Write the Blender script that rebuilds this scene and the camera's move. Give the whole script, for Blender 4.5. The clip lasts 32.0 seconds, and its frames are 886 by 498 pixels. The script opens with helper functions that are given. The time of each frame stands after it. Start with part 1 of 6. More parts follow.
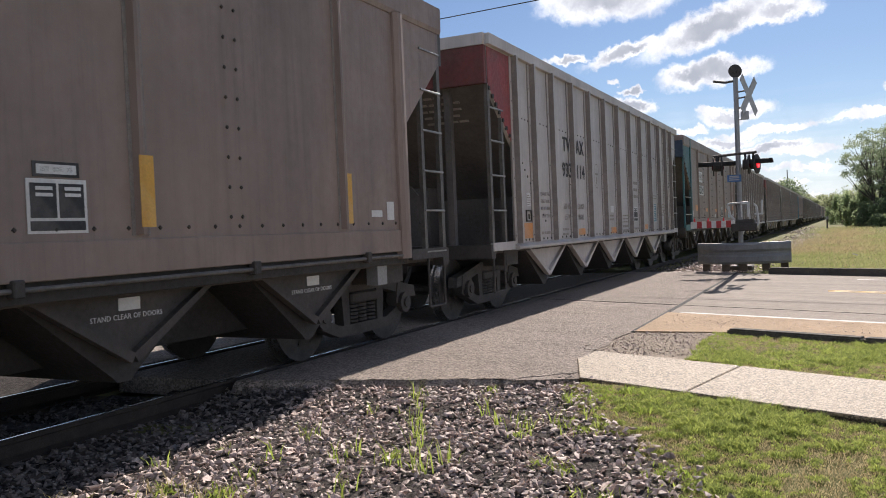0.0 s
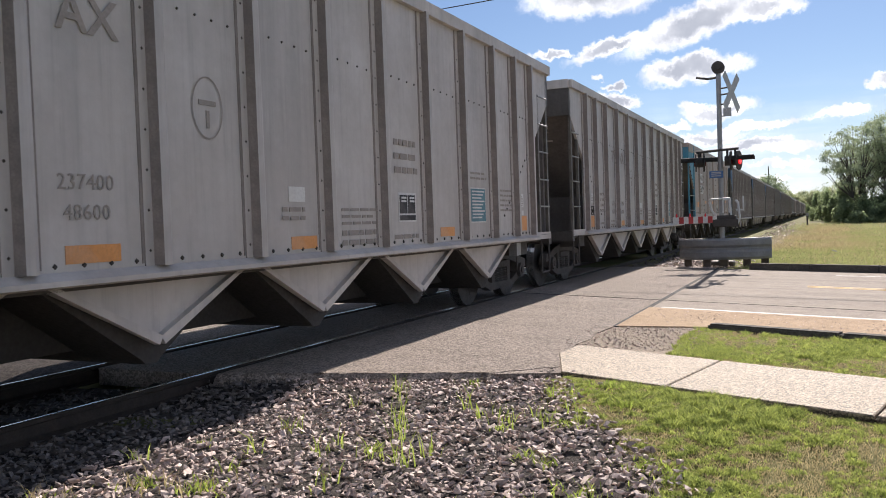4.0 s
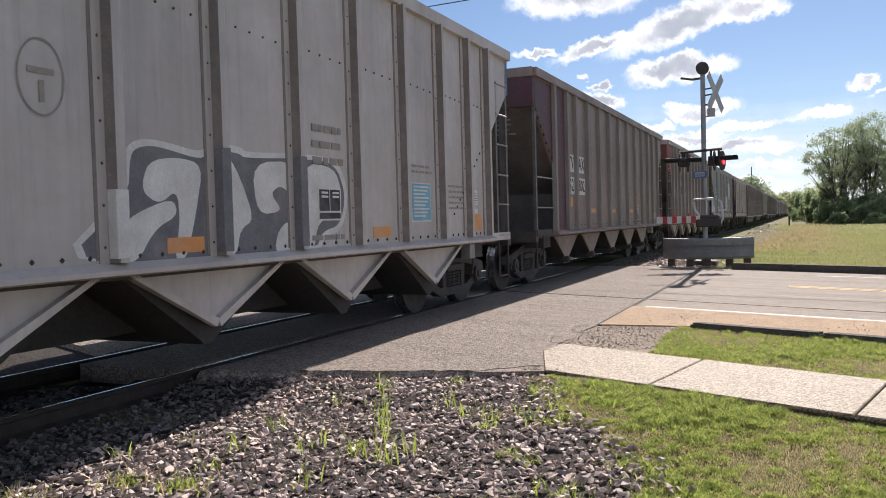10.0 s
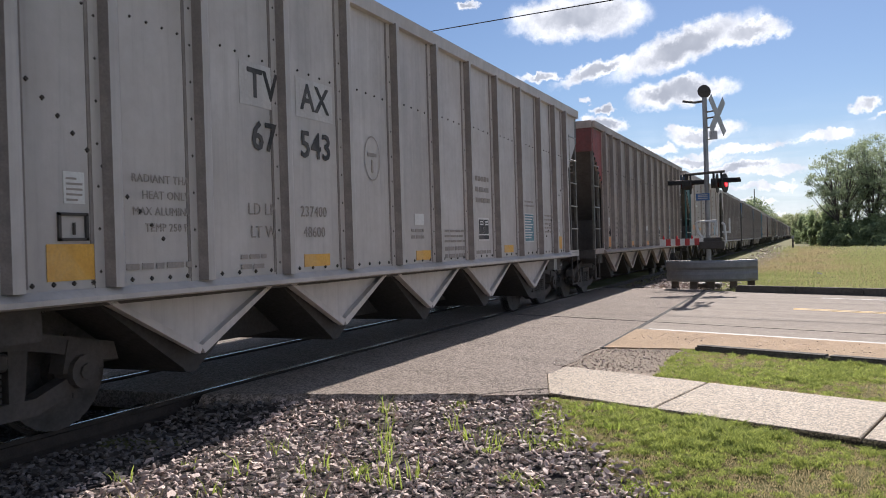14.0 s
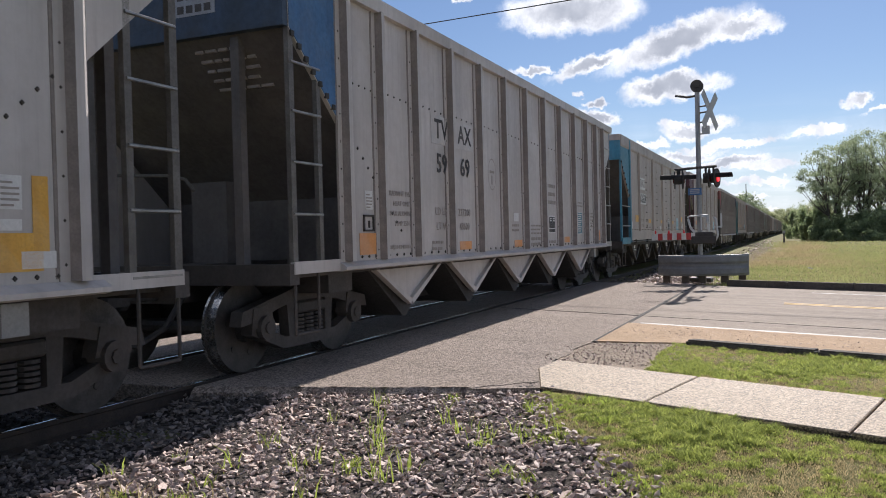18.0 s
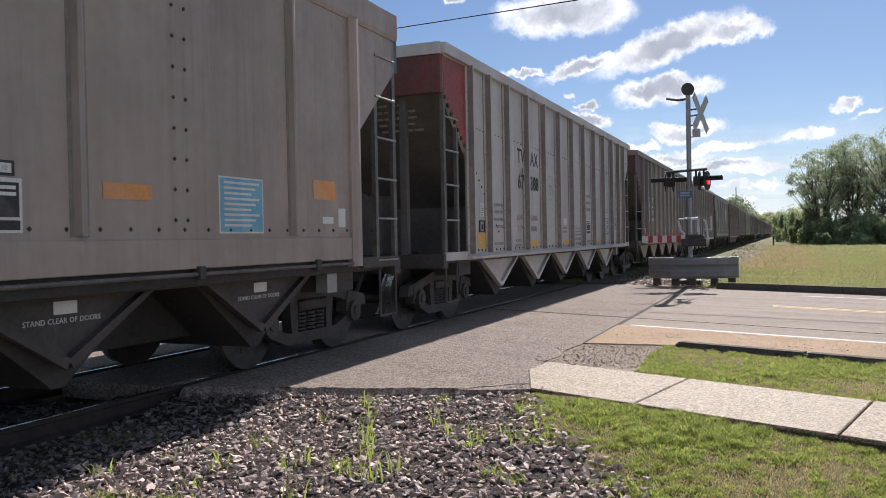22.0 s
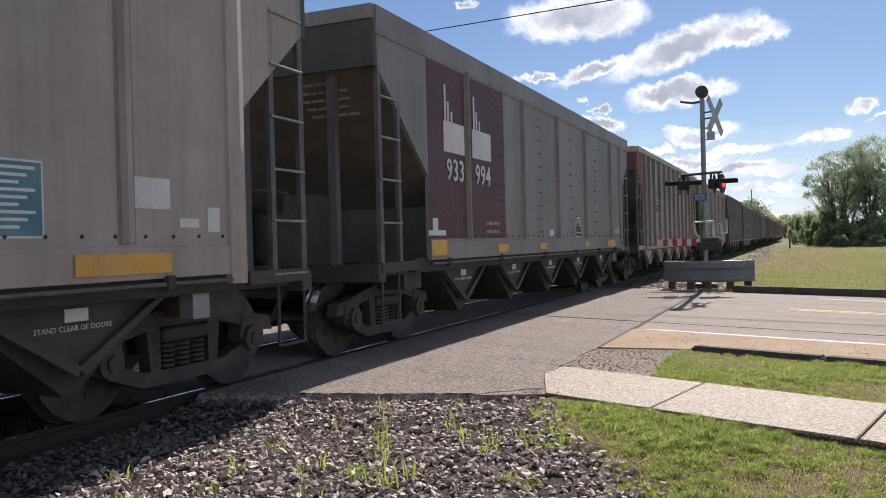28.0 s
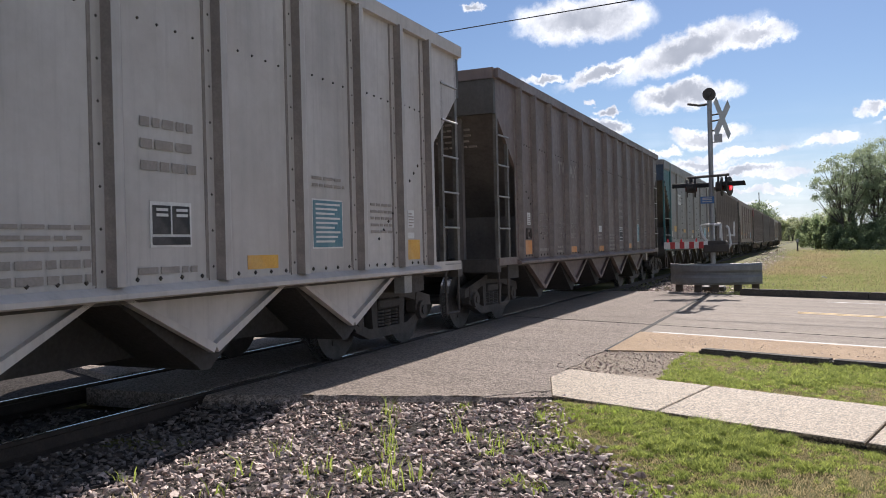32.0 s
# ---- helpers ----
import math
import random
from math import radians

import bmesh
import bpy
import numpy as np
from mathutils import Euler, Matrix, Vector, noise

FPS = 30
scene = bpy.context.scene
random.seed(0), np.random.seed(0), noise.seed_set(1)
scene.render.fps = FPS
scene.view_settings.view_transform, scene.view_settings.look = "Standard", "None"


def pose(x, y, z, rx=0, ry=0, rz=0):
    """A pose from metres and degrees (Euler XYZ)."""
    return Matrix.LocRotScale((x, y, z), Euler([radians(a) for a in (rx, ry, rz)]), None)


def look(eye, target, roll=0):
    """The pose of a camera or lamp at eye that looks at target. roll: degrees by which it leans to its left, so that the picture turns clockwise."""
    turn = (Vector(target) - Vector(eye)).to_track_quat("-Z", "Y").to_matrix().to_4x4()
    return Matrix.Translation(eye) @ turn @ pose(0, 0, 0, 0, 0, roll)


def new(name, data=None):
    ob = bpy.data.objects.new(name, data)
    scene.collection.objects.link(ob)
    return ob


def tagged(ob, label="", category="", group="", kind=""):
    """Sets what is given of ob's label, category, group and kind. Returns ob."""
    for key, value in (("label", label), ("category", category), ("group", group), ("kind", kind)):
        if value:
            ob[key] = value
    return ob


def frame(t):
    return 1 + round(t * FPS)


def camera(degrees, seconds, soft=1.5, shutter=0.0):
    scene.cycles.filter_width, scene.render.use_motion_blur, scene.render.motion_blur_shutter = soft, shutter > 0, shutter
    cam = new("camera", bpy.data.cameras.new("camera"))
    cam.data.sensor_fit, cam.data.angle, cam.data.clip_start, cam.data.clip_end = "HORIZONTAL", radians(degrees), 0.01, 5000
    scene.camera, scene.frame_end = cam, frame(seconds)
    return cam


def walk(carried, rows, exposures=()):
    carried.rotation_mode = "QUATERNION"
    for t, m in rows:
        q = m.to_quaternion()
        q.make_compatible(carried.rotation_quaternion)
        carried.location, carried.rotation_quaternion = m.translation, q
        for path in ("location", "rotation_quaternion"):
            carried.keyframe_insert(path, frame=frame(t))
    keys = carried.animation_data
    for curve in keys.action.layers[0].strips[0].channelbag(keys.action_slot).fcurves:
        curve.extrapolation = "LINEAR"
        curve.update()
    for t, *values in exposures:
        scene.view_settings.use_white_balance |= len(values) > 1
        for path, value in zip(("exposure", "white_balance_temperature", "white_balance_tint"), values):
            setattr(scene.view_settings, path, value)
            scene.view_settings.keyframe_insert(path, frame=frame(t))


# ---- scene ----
from collections import namedtuple

# ---- camera: held by hand at one spot beside the crossing, it only sways ----
EYE = Vector((0.0, 0.0, 1.313))
cam = camera(56.85, 32.0, soft=0.95, shutter=0.012)
PATH = [
    (0, 25.85, -1.23, -2.39), (0.5, 25.89, -1.41, -2.36), (1, 25.80, -1.53, -2.18), (1.5, 25.75, -1.62, -2.09), (2, 25.61, -1.65, -2.12),
    (2.5, 25.49, -1.64, -2.10), (3, 25.29, -1.59, -2.08), (3.5, 24.96, -1.59, -2.03), (5.5, 24.33, -2.35, -1.99), (6, 24.24, -2.57, -2.00),
    (6.5, 24.13, -2.81, -1.90), (7, 24.00, -2.86, -1.79), (7.5, 23.91, -2.74, -1.74), (8, 23.83, -2.53, -1.85), (8.5, 23.88, -2.26, -1.82),
    (9, 23.87, -2.09, -1.72), (9.5, 23.74, -2.05, -1.64), (10, 23.63, -1.89, -1.58), (10.5, 23.69, -1.51, -1.61), (11, 23.90, -1.00, -1.82),
    (11.5, 24.00, -0.59, -1.75), (12, 24.05, -0.31, -1.71), (12.5, 24.14, -0.13, -1.75), (13, 24.03, -0.07, -1.71),
    (13.5, 23.88, -0.15, -1.64), (14, 23.81, -0.29, -1.68), (14.5, 23.73, -0.47, -1.85), (16.5, 23.27, -0.52, -1.28),
    (17, 23.25, -0.51, -1.39), (17.5, 23.33, -0.61, -1.43), (18, 23.29, -0.76, -1.44), (18.5, 23.26, -1.04, -1.59),
    (19, 23.08, -1.40, -1.50), (19.5, 22.87, -1.43, -1.38), (20, 22.79, -1.27, -1.39), (20.5, 22.84, -1.14, -1.35),
    (21, 22.70, -1.06, -1.29), (21.5, 22.60, -0.95, -1.18), (22, 22.65, -0.70, -1.09), (22.5, 22.89, -0.44, -0.96),
    (23, 23.00, -0.39, -1.11), (23.5, 23.01, -0.48, -1.04), (24, 22.99, -0.32, -1.00), (24.5, 23.00, -0.18, -1.12),
    (25, 23.04, -0.26, -1.26), (25.5, 22.96, -0.24, -1.36), (27.5, 23.40, -0.36, -1.31), (28, 23.62, -0.33, -1.47),
    (28.5, 23.81, -0.34, -1.45), (29, 23.91, -0.27, -1.43), (29.5, 24.04, -0.19, -1.43), (30, 24.14, -0.20, -1.50),
    (30.5, 24.24, -0.14, -1.37), (31, 24.05, -0.06, -1.16), (31.5, 23.99, -0.03, -1.20), (32, 24.08, -0.15, -1.40),
]


def aim(yaw, pitch, roll):
    a, b = radians(yaw), radians(pitch)
    way = Vector((-math.sin(a) * math.cos(b), math.cos(a) * math.cos(b), math.sin(b)))
    return look(EYE, EYE + way, roll)


EXPOSURES = [(0, 0.60, 6360, 13), (2, 0.72, 6360, 13), (10.5, 0.70, 6360, 13), (12, 0.53, 6200, 13), (32, 0.53, 6200, 13)]
walk(cam, [(t, aim(a, b, c)) for t, a, b, c in PATH], EXPOSURES)

# ---- sun, sky and exposure ----
SUN_ELEVATION, SUN_TURN = 37.0, -1.5
sun = new("sun", bpy.data.lights.new("sun", "SUN"))
sun.data.energy, sun.data.angle, sun.data.color = 5.0, radians(0.5), (1.0, 0.915, 0.81)
e, a = radians(SUN_ELEVATION), radians(SUN_TURN)
sun_way = Vector((math.sin(a) * math.cos(e), math.cos(a) * math.cos(e), math.sin(e)))
sun.matrix_world = look(sun_way * 100, (0, 0, 0))


class Nodes:
    """Short hand for node trees."""

    def __init__(self, tree):
        self.tree = tree
        tree.nodes.clear()

    def add(self, kind, inputs=()):
        n = self.tree.nodes.new(kind)
        for key, value in dict(inputs).items():
            self.put(n, key, value)
        return n

    def math(self, op, x, y=0.0, z=0.0):
        n = self.tree.nodes.new("ShaderNodeMath")
        n.operation = op
        for i, value in enumerate((x, y, z)):
            self.put(n, i, value)
        return n.outputs[0]

    def put(self, n, key, value):
        if isinstance(value, bpy.types.NodeSocket):
            self.tree.links.new(value, n.inputs[key])
        else:
            n.inputs[key].default_value = value

    def mix(self, fac, a, b, blend="MIX"):
        n = self.tree.nodes.new("ShaderNodeMix")
        n.data_type, n.blend_type = "RGBA", blend
        for i, value in ((0, fac), (6, a), (7, b)):
            self.put(n, i, value)
        return n.outputs[2]

    def step(self, x, lo, hi, out0=0.0, out1=1.0):
        n = self.add("ShaderNodeMapRange", {0: x, 1: lo, 2: hi, 3: out0, 4: out1})
        n.interpolation_type = "SMOOTHSTEP"
        return n.outputs[0]

    def noise(self, vec, scale, detail=4.0, rough=0.55):
        return self.add("ShaderNodeTexNoise", {"Vector": vec, "Scale": scale, "Detail": detail, "Roughness": rough}).outputs[0]


def rgb(r, g, b):
    return (r, g, b, 1.0)


def build_sky():
    world = bpy.data.worlds.new("sky")
    scene.world = world
    world.use_nodes = True
    n = Nodes(world.node_tree)
    way = n.add("ShaderNodeTexCoord").outputs["Generated"]
    sky = n.add("ShaderNodeTexSky")
    sky.sky_type, sky.sun_disc = "NISHITA", False
    sky.sun_elevation, sky.sun_rotation = radians(SUN_ELEVATION), radians(SUN_TURN)
    sky.air_density, sky.dust_density, sky.ozone_density = 1.0, 0.15, 2.5
    xyz = n.add("ShaderNodeSeparateXYZ", {0: way})
    az = n.math("ARCTAN2", xyz.outputs[0], xyz.outputs[1])
    el = n.math("ARCSINE", xyz.outputs[2])
    # billowy edges
    wob = n.add("ShaderNodeTexNoise", {"Vector": way, "Scale": 16.0, "Detail": 6.0, "Roughness": 0.62})
    fine = n.add("ShaderNodeSeparateColor", {0: wob.outputs[1]})
    wa = n.math("MULTIPLY_ADD", fine.outputs[0], 0.075, -0.0375)
    we = n.math("MULTIPLY_ADD", fine.outputs[1], 0.044, -0.022)
    tiny = n.add("ShaderNodeSeparateColor", {0: n.add("ShaderNodeTexNoise", {"Vector": way, "Scale": 75.0, "Detail": 6.0, "Roughness": 0.7}).outputs[1]})
    wa = n.math("ADD", wa, n.math("MULTIPLY_ADD", tiny.outputs[0], 0.024, -0.012))
    we = n.math("ADD", we, n.math("MULTIPLY_ADD", tiny.outputs[1], 0.018, -0.009))
    az2, el2 = n.math("ADD", az, wa), n.math("ADD", el, we)
    field = deep = None
    for ca, ce, ra, re, tilt in CLOUDS:
        u = n.math("SUBTRACT", az2, radians(ca))
        v = n.math("SUBTRACT", el2, radians(ce))
        v = n.math("MULTIPLY_ADD", u, -tilt, v)
        u = n.math("DIVIDE", u, radians(ra * (0.92 if ce > 8 else 1.08)))
        v = n.math("DIVIDE", v, radians(re * (0.9 if ce > 8 else 1.5)))
        # flat base: the lower half falls off faster
        d = n.math("SQRT", n.math("ADD", n.math("MULTIPLY", u, u), n.math("MULTIPLY", v, v)))
        m = n.math("SUBTRACT", 1.0, d)
        field = m if field is None else n.math("MAXIMUM", field, m)
        if re >= 0.34:
            deep = m if deep is None else n.math("MAXIMUM", deep, m)
    # scattered clouds added out of view; their cover also sets the fill light
    flat = n.add("ShaderNodeCombineXYZ", {0: az, 1: n.math("MULTIPLY", el, 2.6), 2: 0.0}).outputs[0]
    other = n.math("MULTIPLY_ADD", n.noise(flat, 3.2, 6.0, 0.55), 5.0, -2.68)
    away = n.step(n.math("ABSOLUTE", n.math("ADD", az, radians(14))), radians(24), radians(40))
    high = n.step(el, radians(20), radians(30))
    other = n.math("ADD", other, n.math("MULTIPLY_ADD", n.math("MAXIMUM", away, high), 3.0, -3.0))
    field = n.math("MAXIMUM", field, other)
    # thin veil of streaks close over the horizon
    low = n.add("ShaderNodeCombineXYZ", {0: n.math("MULTIPLY", az, 2.0), 1: n.math("MULTIPLY", el, 20.0), 2: 3.0}).outputs[0]
    streak = n.math("MULTIPLY", n.step(n.noise(low, 2.2, 5.0, 0.6), 0.38, 0.66), n.step(el, radians(9.5), radians(3.0)))
    cover = n.math("MAXIMUM", n.step(field, -0.04, 0.42), n.math("MULTIPLY", streak, 0.35))
    core = n.math("MULTIPLY", n.step(n.math("MAXIMUM", deep, other), 0.30, 0.74), n.step(n.noise(way, 18.0, 4.0, 0.55), 0.30, 0.62, 0.6, 1.0))
    lit = n.mix(n.step(n.noise(way, 34.0, 5.0, 0.6), 0.3, 0.7), rgb(0.56, 0.575, 0.61), rgb(0.88, 0.88, 0.885))
    # unseen clouds away from the sun, brightened to fill the shaded wagon sides
    lit = n.mix(n.step(n.math("ABSOLUTE", az), radians(45), radians(110)), lit, rgb(1.15, 1.15, 1.15))
    white = n.mix(core, lit, rgb(0.33, 0.35, 0.395))
    gain = n.add("ShaderNodeVectorMath", {0: sky.outputs[0], 1: SKY_GAIN})
    gain.operation = "MULTIPLY"
    gain = gain.outputs[0]
    haze = n.mix(n.step(el, radians(8.0), radians(0.0), 0.0, 0.5), gain, rgb(0.50, 0.58, 0.68))
    col = n.mix(cover, haze, white)
    bg = n.add("ShaderNodeBackground", {"Color": col, "Strength": 1.0})
    n.add("ShaderNodeOutputWorld", {0: bg.outputs[0]})


# azimuth from the line of the track, elevation, half width, half height (degrees), lean
SKY_GAIN = (0.0505, 0.0520, 0.0565)
CLOUDS = [
    (-13.94, 14.90, 5.84, 1.81, 0.00),
    (-7.09, 12.44, 6.05, 1.55, 0.30),
    (-3.00, 13.08, 2.92, 1.08, 0.20),
    (-12.90, 11.44, 3.89, 0.71, 0.30),
    (-7.17, 9.61, 4.28, 1.05, 0.12),
    (-12.69, 8.04, 1.82, 0.77, -0.15),
    (-12.59, 9.06, 0.87, 0.41, 0.00),
    (-13.72, 9.62, 0.53, 0.27, 0.00),
    (-16.96, 11.16, 1.78, 0.41, 0.00),
    (-21.32, 16.16, 1.09, 0.48, 0.00),
    (-6.07, 6.99, 2.86, 0.48, 0.05),
    (-7.52, 7.19, 1.22, 0.31, 0.00),
    (-3.66, 5.77, 3.54, 0.27, 0.00),
    (1.44, 5.99, 2.18, 0.31, 0.10),
    (-6.36, 5.21, 2.52, 0.34, 0.00),
    (-8.73, 6.08, 1.43, 0.24, 0.00),
    (-3.69, 4.48, 2.11, 0.34, 0.00),
    (-1.79, 3.90, 2.38, 0.31, 0.00),
    (3.79, 7.93, 1.19, 0.37, 0.15),
    (5.21, 7.08, 1.09, 0.17, 0.15),
    (-2.32, 2.86, 2.25, 0.20, 0.00),
    (-3.39, 1.90, 2.04, 0.17, 0.00),
    (-0.81, 1.08, 1.70, 0.17, 0.00),
]
build_sky()

# ---- materials ----
MATS = {}


def material(name, base, dark=None, scale=6.0, spread=0.5, rough=0.8, metal=0.0, bump=0.15, bump_scale=40.0, streaks=0.0,
             dust=None, dust_amount=0.0, each=0.0, spec=0.5, grain=0.0, grain_scale=110.0, fleck=0.35, lay=None):
    """A worn surface: two colours mixed by coarse and fine noise, runs of dirt, dust, relief; each: how far single pieces differ."""
    if name in MATS:
        return MATS[name]
    m = MATS[name] = bpy.data.materials.new(name)
    m.use_nodes = True
    n = Nodes(m.node_tree)
    at = n.add("ShaderNodeTexCoord").outputs["Object"]
    dark = dark or tuple(c * 0.6 for c in base)
    coarse = n.noise(at, scale, 5.0, 0.6)
    fine = n.noise(at, scale * 9.0, 4.0, 0.65)
    col = n.mix(n.step(coarse, 0.5 - spread / 2, 0.5 + spread / 2), rgb(*dark), rgb(*base))
    col = n.mix(n.step(fine, 0.3, 0.8, 0.0, fleck), col, rgb(*[c * 0.55 for c in dark]))
    if streaks:
        tall = n.add("ShaderNodeMapping", {0: at, 3: (5.0, 5.0, 0.22)}).outputs[0]
        run = n.noise(tall, 2.6, 5.0, 0.7)
        col = n.mix(n.step(run, 0.45, 0.75, 0.0, streaks * 0.55), col, rgb(*[c * 0.42 for c in dark]))
    if streaks:  # broad bands of grime, bay by bay
        wide = n.add("ShaderNodeMapping", {0: at, 3: (1.0, 1.0, 0.07)}).outputs[0]
        col = n.mix(n.step(n.noise(wide, 1.7, 3.0, 0.6), 0.42, 0.68, 0.0, streaks * 0.75), col, rgb(*[c * 0.5 for c in dark]))
    if lay is not None:  # long wheel-worn bands along the road
        band = n.add("ShaderNodeMapping", {0: n.add("ShaderNodeMapping", {0: at, 2: (0, 0, -lay)}).outputs[0], 3: (0.10, 1.5, 1.0)}).outputs[0]
        run = n.noise(band, 1.6, 6.0, 0.65)
        col = n.mix(n.step(run, 0.35, 0.65, 0.0, 0.75), rgb(*[c * 1.2 for c in base]), col)
        col = n.mix(n.step(n.noise(band, 4.5, 4.0, 0.6), 0.55, 0.75, 0.0, 0.5), col, rgb(*[c * 0.6 for c in dark]))
    if dust:
        cloud = n.noise(at, scale * 0.45, 6.0, 0.7)
        col = n.mix(n.step(cloud, 0.42, 0.68, 0.0, dust_amount), col, rgb(*dust))
    if each:
        info = n.add("ShaderNodeObjectInfo").outputs["Random"]
        isle = n.add("ShaderNodeNewGeometry").outputs["Random Per Island"]
        r = n.math("FRACT", n.math("ADD", info, isle))
        col = n.mix(each, col, n.mix(r, rgb(*[c * 0.45 for c in dark]), rgb(*[min(1.0, c * 1.35) for c in base])))
    height = n.noise(at, bump_scale, 5.0, 0.6)
    if grain:
        chip = n.add("ShaderNodeTexVoronoi", {"Vector": at, "Scale": grain_scale, "Randomness": 1.0})
        tone = n.add("ShaderNodeSeparateColor", {0: chip.outputs["Color"]}).outputs[0]
        col = n.mix(grain, col, n.mix(n.step(tone, 0.1, 0.95), rgb(*[c * 0.35 for c in dark]), rgb(*[min(0.85, c * 1.9) for c in base])))
        height = n.math("ADD", height, n.math("MULTIPLY", tone, 0.8))
    b = n.add("ShaderNodeBump", {"Strength": bump, "Distance": 0.02, "Height": height})
    r = n.step(fine, 0.2, 0.8, max(rough - 0.12, 0.05), min(rough + 0.1, 1.0))
    s = n.add("ShaderNodeBsdfPrincipled", {"Base Color": col, "Roughness": r, "Metallic": metal, "Normal": b.outputs[0],
                                           "Specular IOR Level": spec})
    n.add("ShaderNodeOutputMaterial", {0: s.outputs[0]})
    return m


def glow(name, color, strength):
    m = MATS[name] = bpy.data.materials.new(name)
    m.use_nodes = True
    n = Nodes(m.node_tree)
    s = n.add("ShaderNodeBsdfPrincipled", {"Base Color": rgb(*color), "Roughness": 0.25, "Emission Color": rgb(*color),
                                           "Emission Strength": strength})
    n.add("ShaderNodeOutputMaterial", {0: s.outputs[0]})
    return m


def foliage(name, base, dark, scale, each):
    """Thin leaves: half the light passes through them."""
    m = MATS[name] = bpy.data.materials.new(name)
    m.use_nodes = True
    n = Nodes(m.node_tree)
    at = n.add("ShaderNodeTexCoord").outputs["Object"]
    col = n.mix(n.step(n.noise(at, scale, 4.0, 0.6), 0.35, 0.65), rgb(*dark), rgb(*base))
    isle = n.add("ShaderNodeNewGeometry").outputs["Random Per Island"]
    col = n.mix(each, col, n.mix(isle, rgb(*[c * 0.6 for c in dark]), rgb(*[c * 1.3 for c in base])))
    a = n.add("ShaderNodeBsdfPrincipled", {"Base Color": col, "Roughness": 0.6, "Specular IOR Level": 0.3})
    b = n.add("ShaderNodeBsdfTranslucent", {"Color": col})
    s = n.add("ShaderNodeMixShader", {0: 0.55, 1: a.outputs[0], 2: b.outputs[0]})
    n.add("ShaderNodeOutputMaterial", {0: s.outputs[0]})
    return m


DUST = (0.43, 0.38, 0.345)
BODY = {
    "alu": material("alu", (0.60, 0.562, 0.54), (0.455, 0.42, 0.395), 1.2, 0.6, 0.54, 0.05, 0.05, 30, 0.45, DUST, 0.45, fleck=0.12, spec=0.3),
    "tan": material("tan", (0.485, 0.41, 0.37), (0.365, 0.302, 0.268), 1.2, 0.6, 0.54, 0.05, 0.05, 30, 0.45, DUST, 0.45, fleck=0.12, spec=0.3),
    "brown": material("brown", (0.33, 0.25, 0.215), (0.235, 0.177, 0.152), 1.1, 0.6, 0.54, 0.05, 0.05, 30, 0.5, (0.27, 0.205, 0.165), 0.4, fleck=0.12, spec=0.3),
    "umber": material("umber", (0.43, 0.352, 0.315), (0.315, 0.256, 0.228), 1.1, 0.6, 0.54, 0.05, 0.05, 30, 0.45, (0.38, 0.30, 0.25), 0.4, fleck=0.12, spec=0.3),
    "oxide": material("oxide", (0.235, 0.18, 0.165), (0.165, 0.127, 0.117), 1.1, 0.6, 0.54, 0.05, 0.05, 30, 0.5, (0.17, 0.14, 0.12), 0.45, fleck=0.12, spec=0.3),
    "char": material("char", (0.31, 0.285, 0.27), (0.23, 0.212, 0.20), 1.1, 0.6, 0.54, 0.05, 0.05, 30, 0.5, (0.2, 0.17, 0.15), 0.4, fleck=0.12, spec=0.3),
    "slate": material("slate", (0.25, 0.235, 0.228), (0.18, 0.169, 0.163), 1.1, 0.6, 0.54, 0.05, 0.05, 30, 0.5, (0.2, 0.17, 0.15), 0.4, fleck=0.12, spec=0.3),
}
ENDS = {
    "red": material("red_paint", (0.40, 0.055, 0.05), (0.25, 0.036, 0.032), 2, 0.5, 0.6, 0, 0.05, 30, 0.5, (0.10, 0.055, 0.045), 0.6),
    "blue": material("blue_paint", (0.060, 0.192, 0.408), (0.036, 0.108, 0.240), 2, 0.5, 0.6, 0, 0.05, 30, 0.4, (0.12, 0.13, 0.14), 0.4),
    "cyan": material("cyan_paint", (0.07, 0.285, 0.415), (0.04, 0.19, 0.28), 2, 0.5, 0.6, 0, 0.05, 30, 0.35, (0.14, 0.17, 0.18), 0.35),
    "teal": material("teal_paint", (0.045, 0.175, 0.185), (0.028, 0.105, 0.115), 2, 0.5, 0.6, 0, 0.05, 30, 0.4, (0.12, 0.13, 0.12), 0.4),
    "maroon": material("maroon_paint", (0.115, 0.03, 0.042), (0.072, 0.022, 0.03), 2, 0.5, 0.6, 0, 0.05, 30, 0.4, (0.07, 0.05, 0.05), 0.4),
    "lime": material("lime_paint", (0.24, 0.235, 0.075), (0.16, 0.15, 0.055), 2, 0.5, 0.6, 0, 0.05, 30, 0.5, (0.10, 0.09, 0.06), 0.55),
    "black": material("black_paint", (0.095, 0.087, 0.082), (0.06, 0.056, 0.053), 2, 0.5, 0.65, 0, 0.05, 30, 0.3, (0.08, 0.07, 0.06), 0.4),
    # darker copies for end faces turned from the sun: soot and shade in one colour
    "sooty": material("shaded_sooty_red_paint", (0.24, 0.05, 0.045), (0.12, 0.04, 0.037), 1.5, 0.5, 0.7, 0, 0.05, 30, 0.5, (0.075, 0.06, 0.055), 0.75),
    "shaded_sooty_blue": material("shaded_sooty_blue_paint", (0.045, 0.085, 0.15), (0.028, 0.045, 0.07), 1.5, 0.5, 0.7, 0, 0.05, 30, 0.5, (0.04, 0.04, 0.04), 0.8),
}
UNDER = material("underframe_steel", (0.080, 0.070, 0.064), (0.050, 0.044, 0.040), 3, 0.5, 0.75, 0.1, 0.1, 40, 0.3, (0.11, 0.09, 0.078), 0.4)
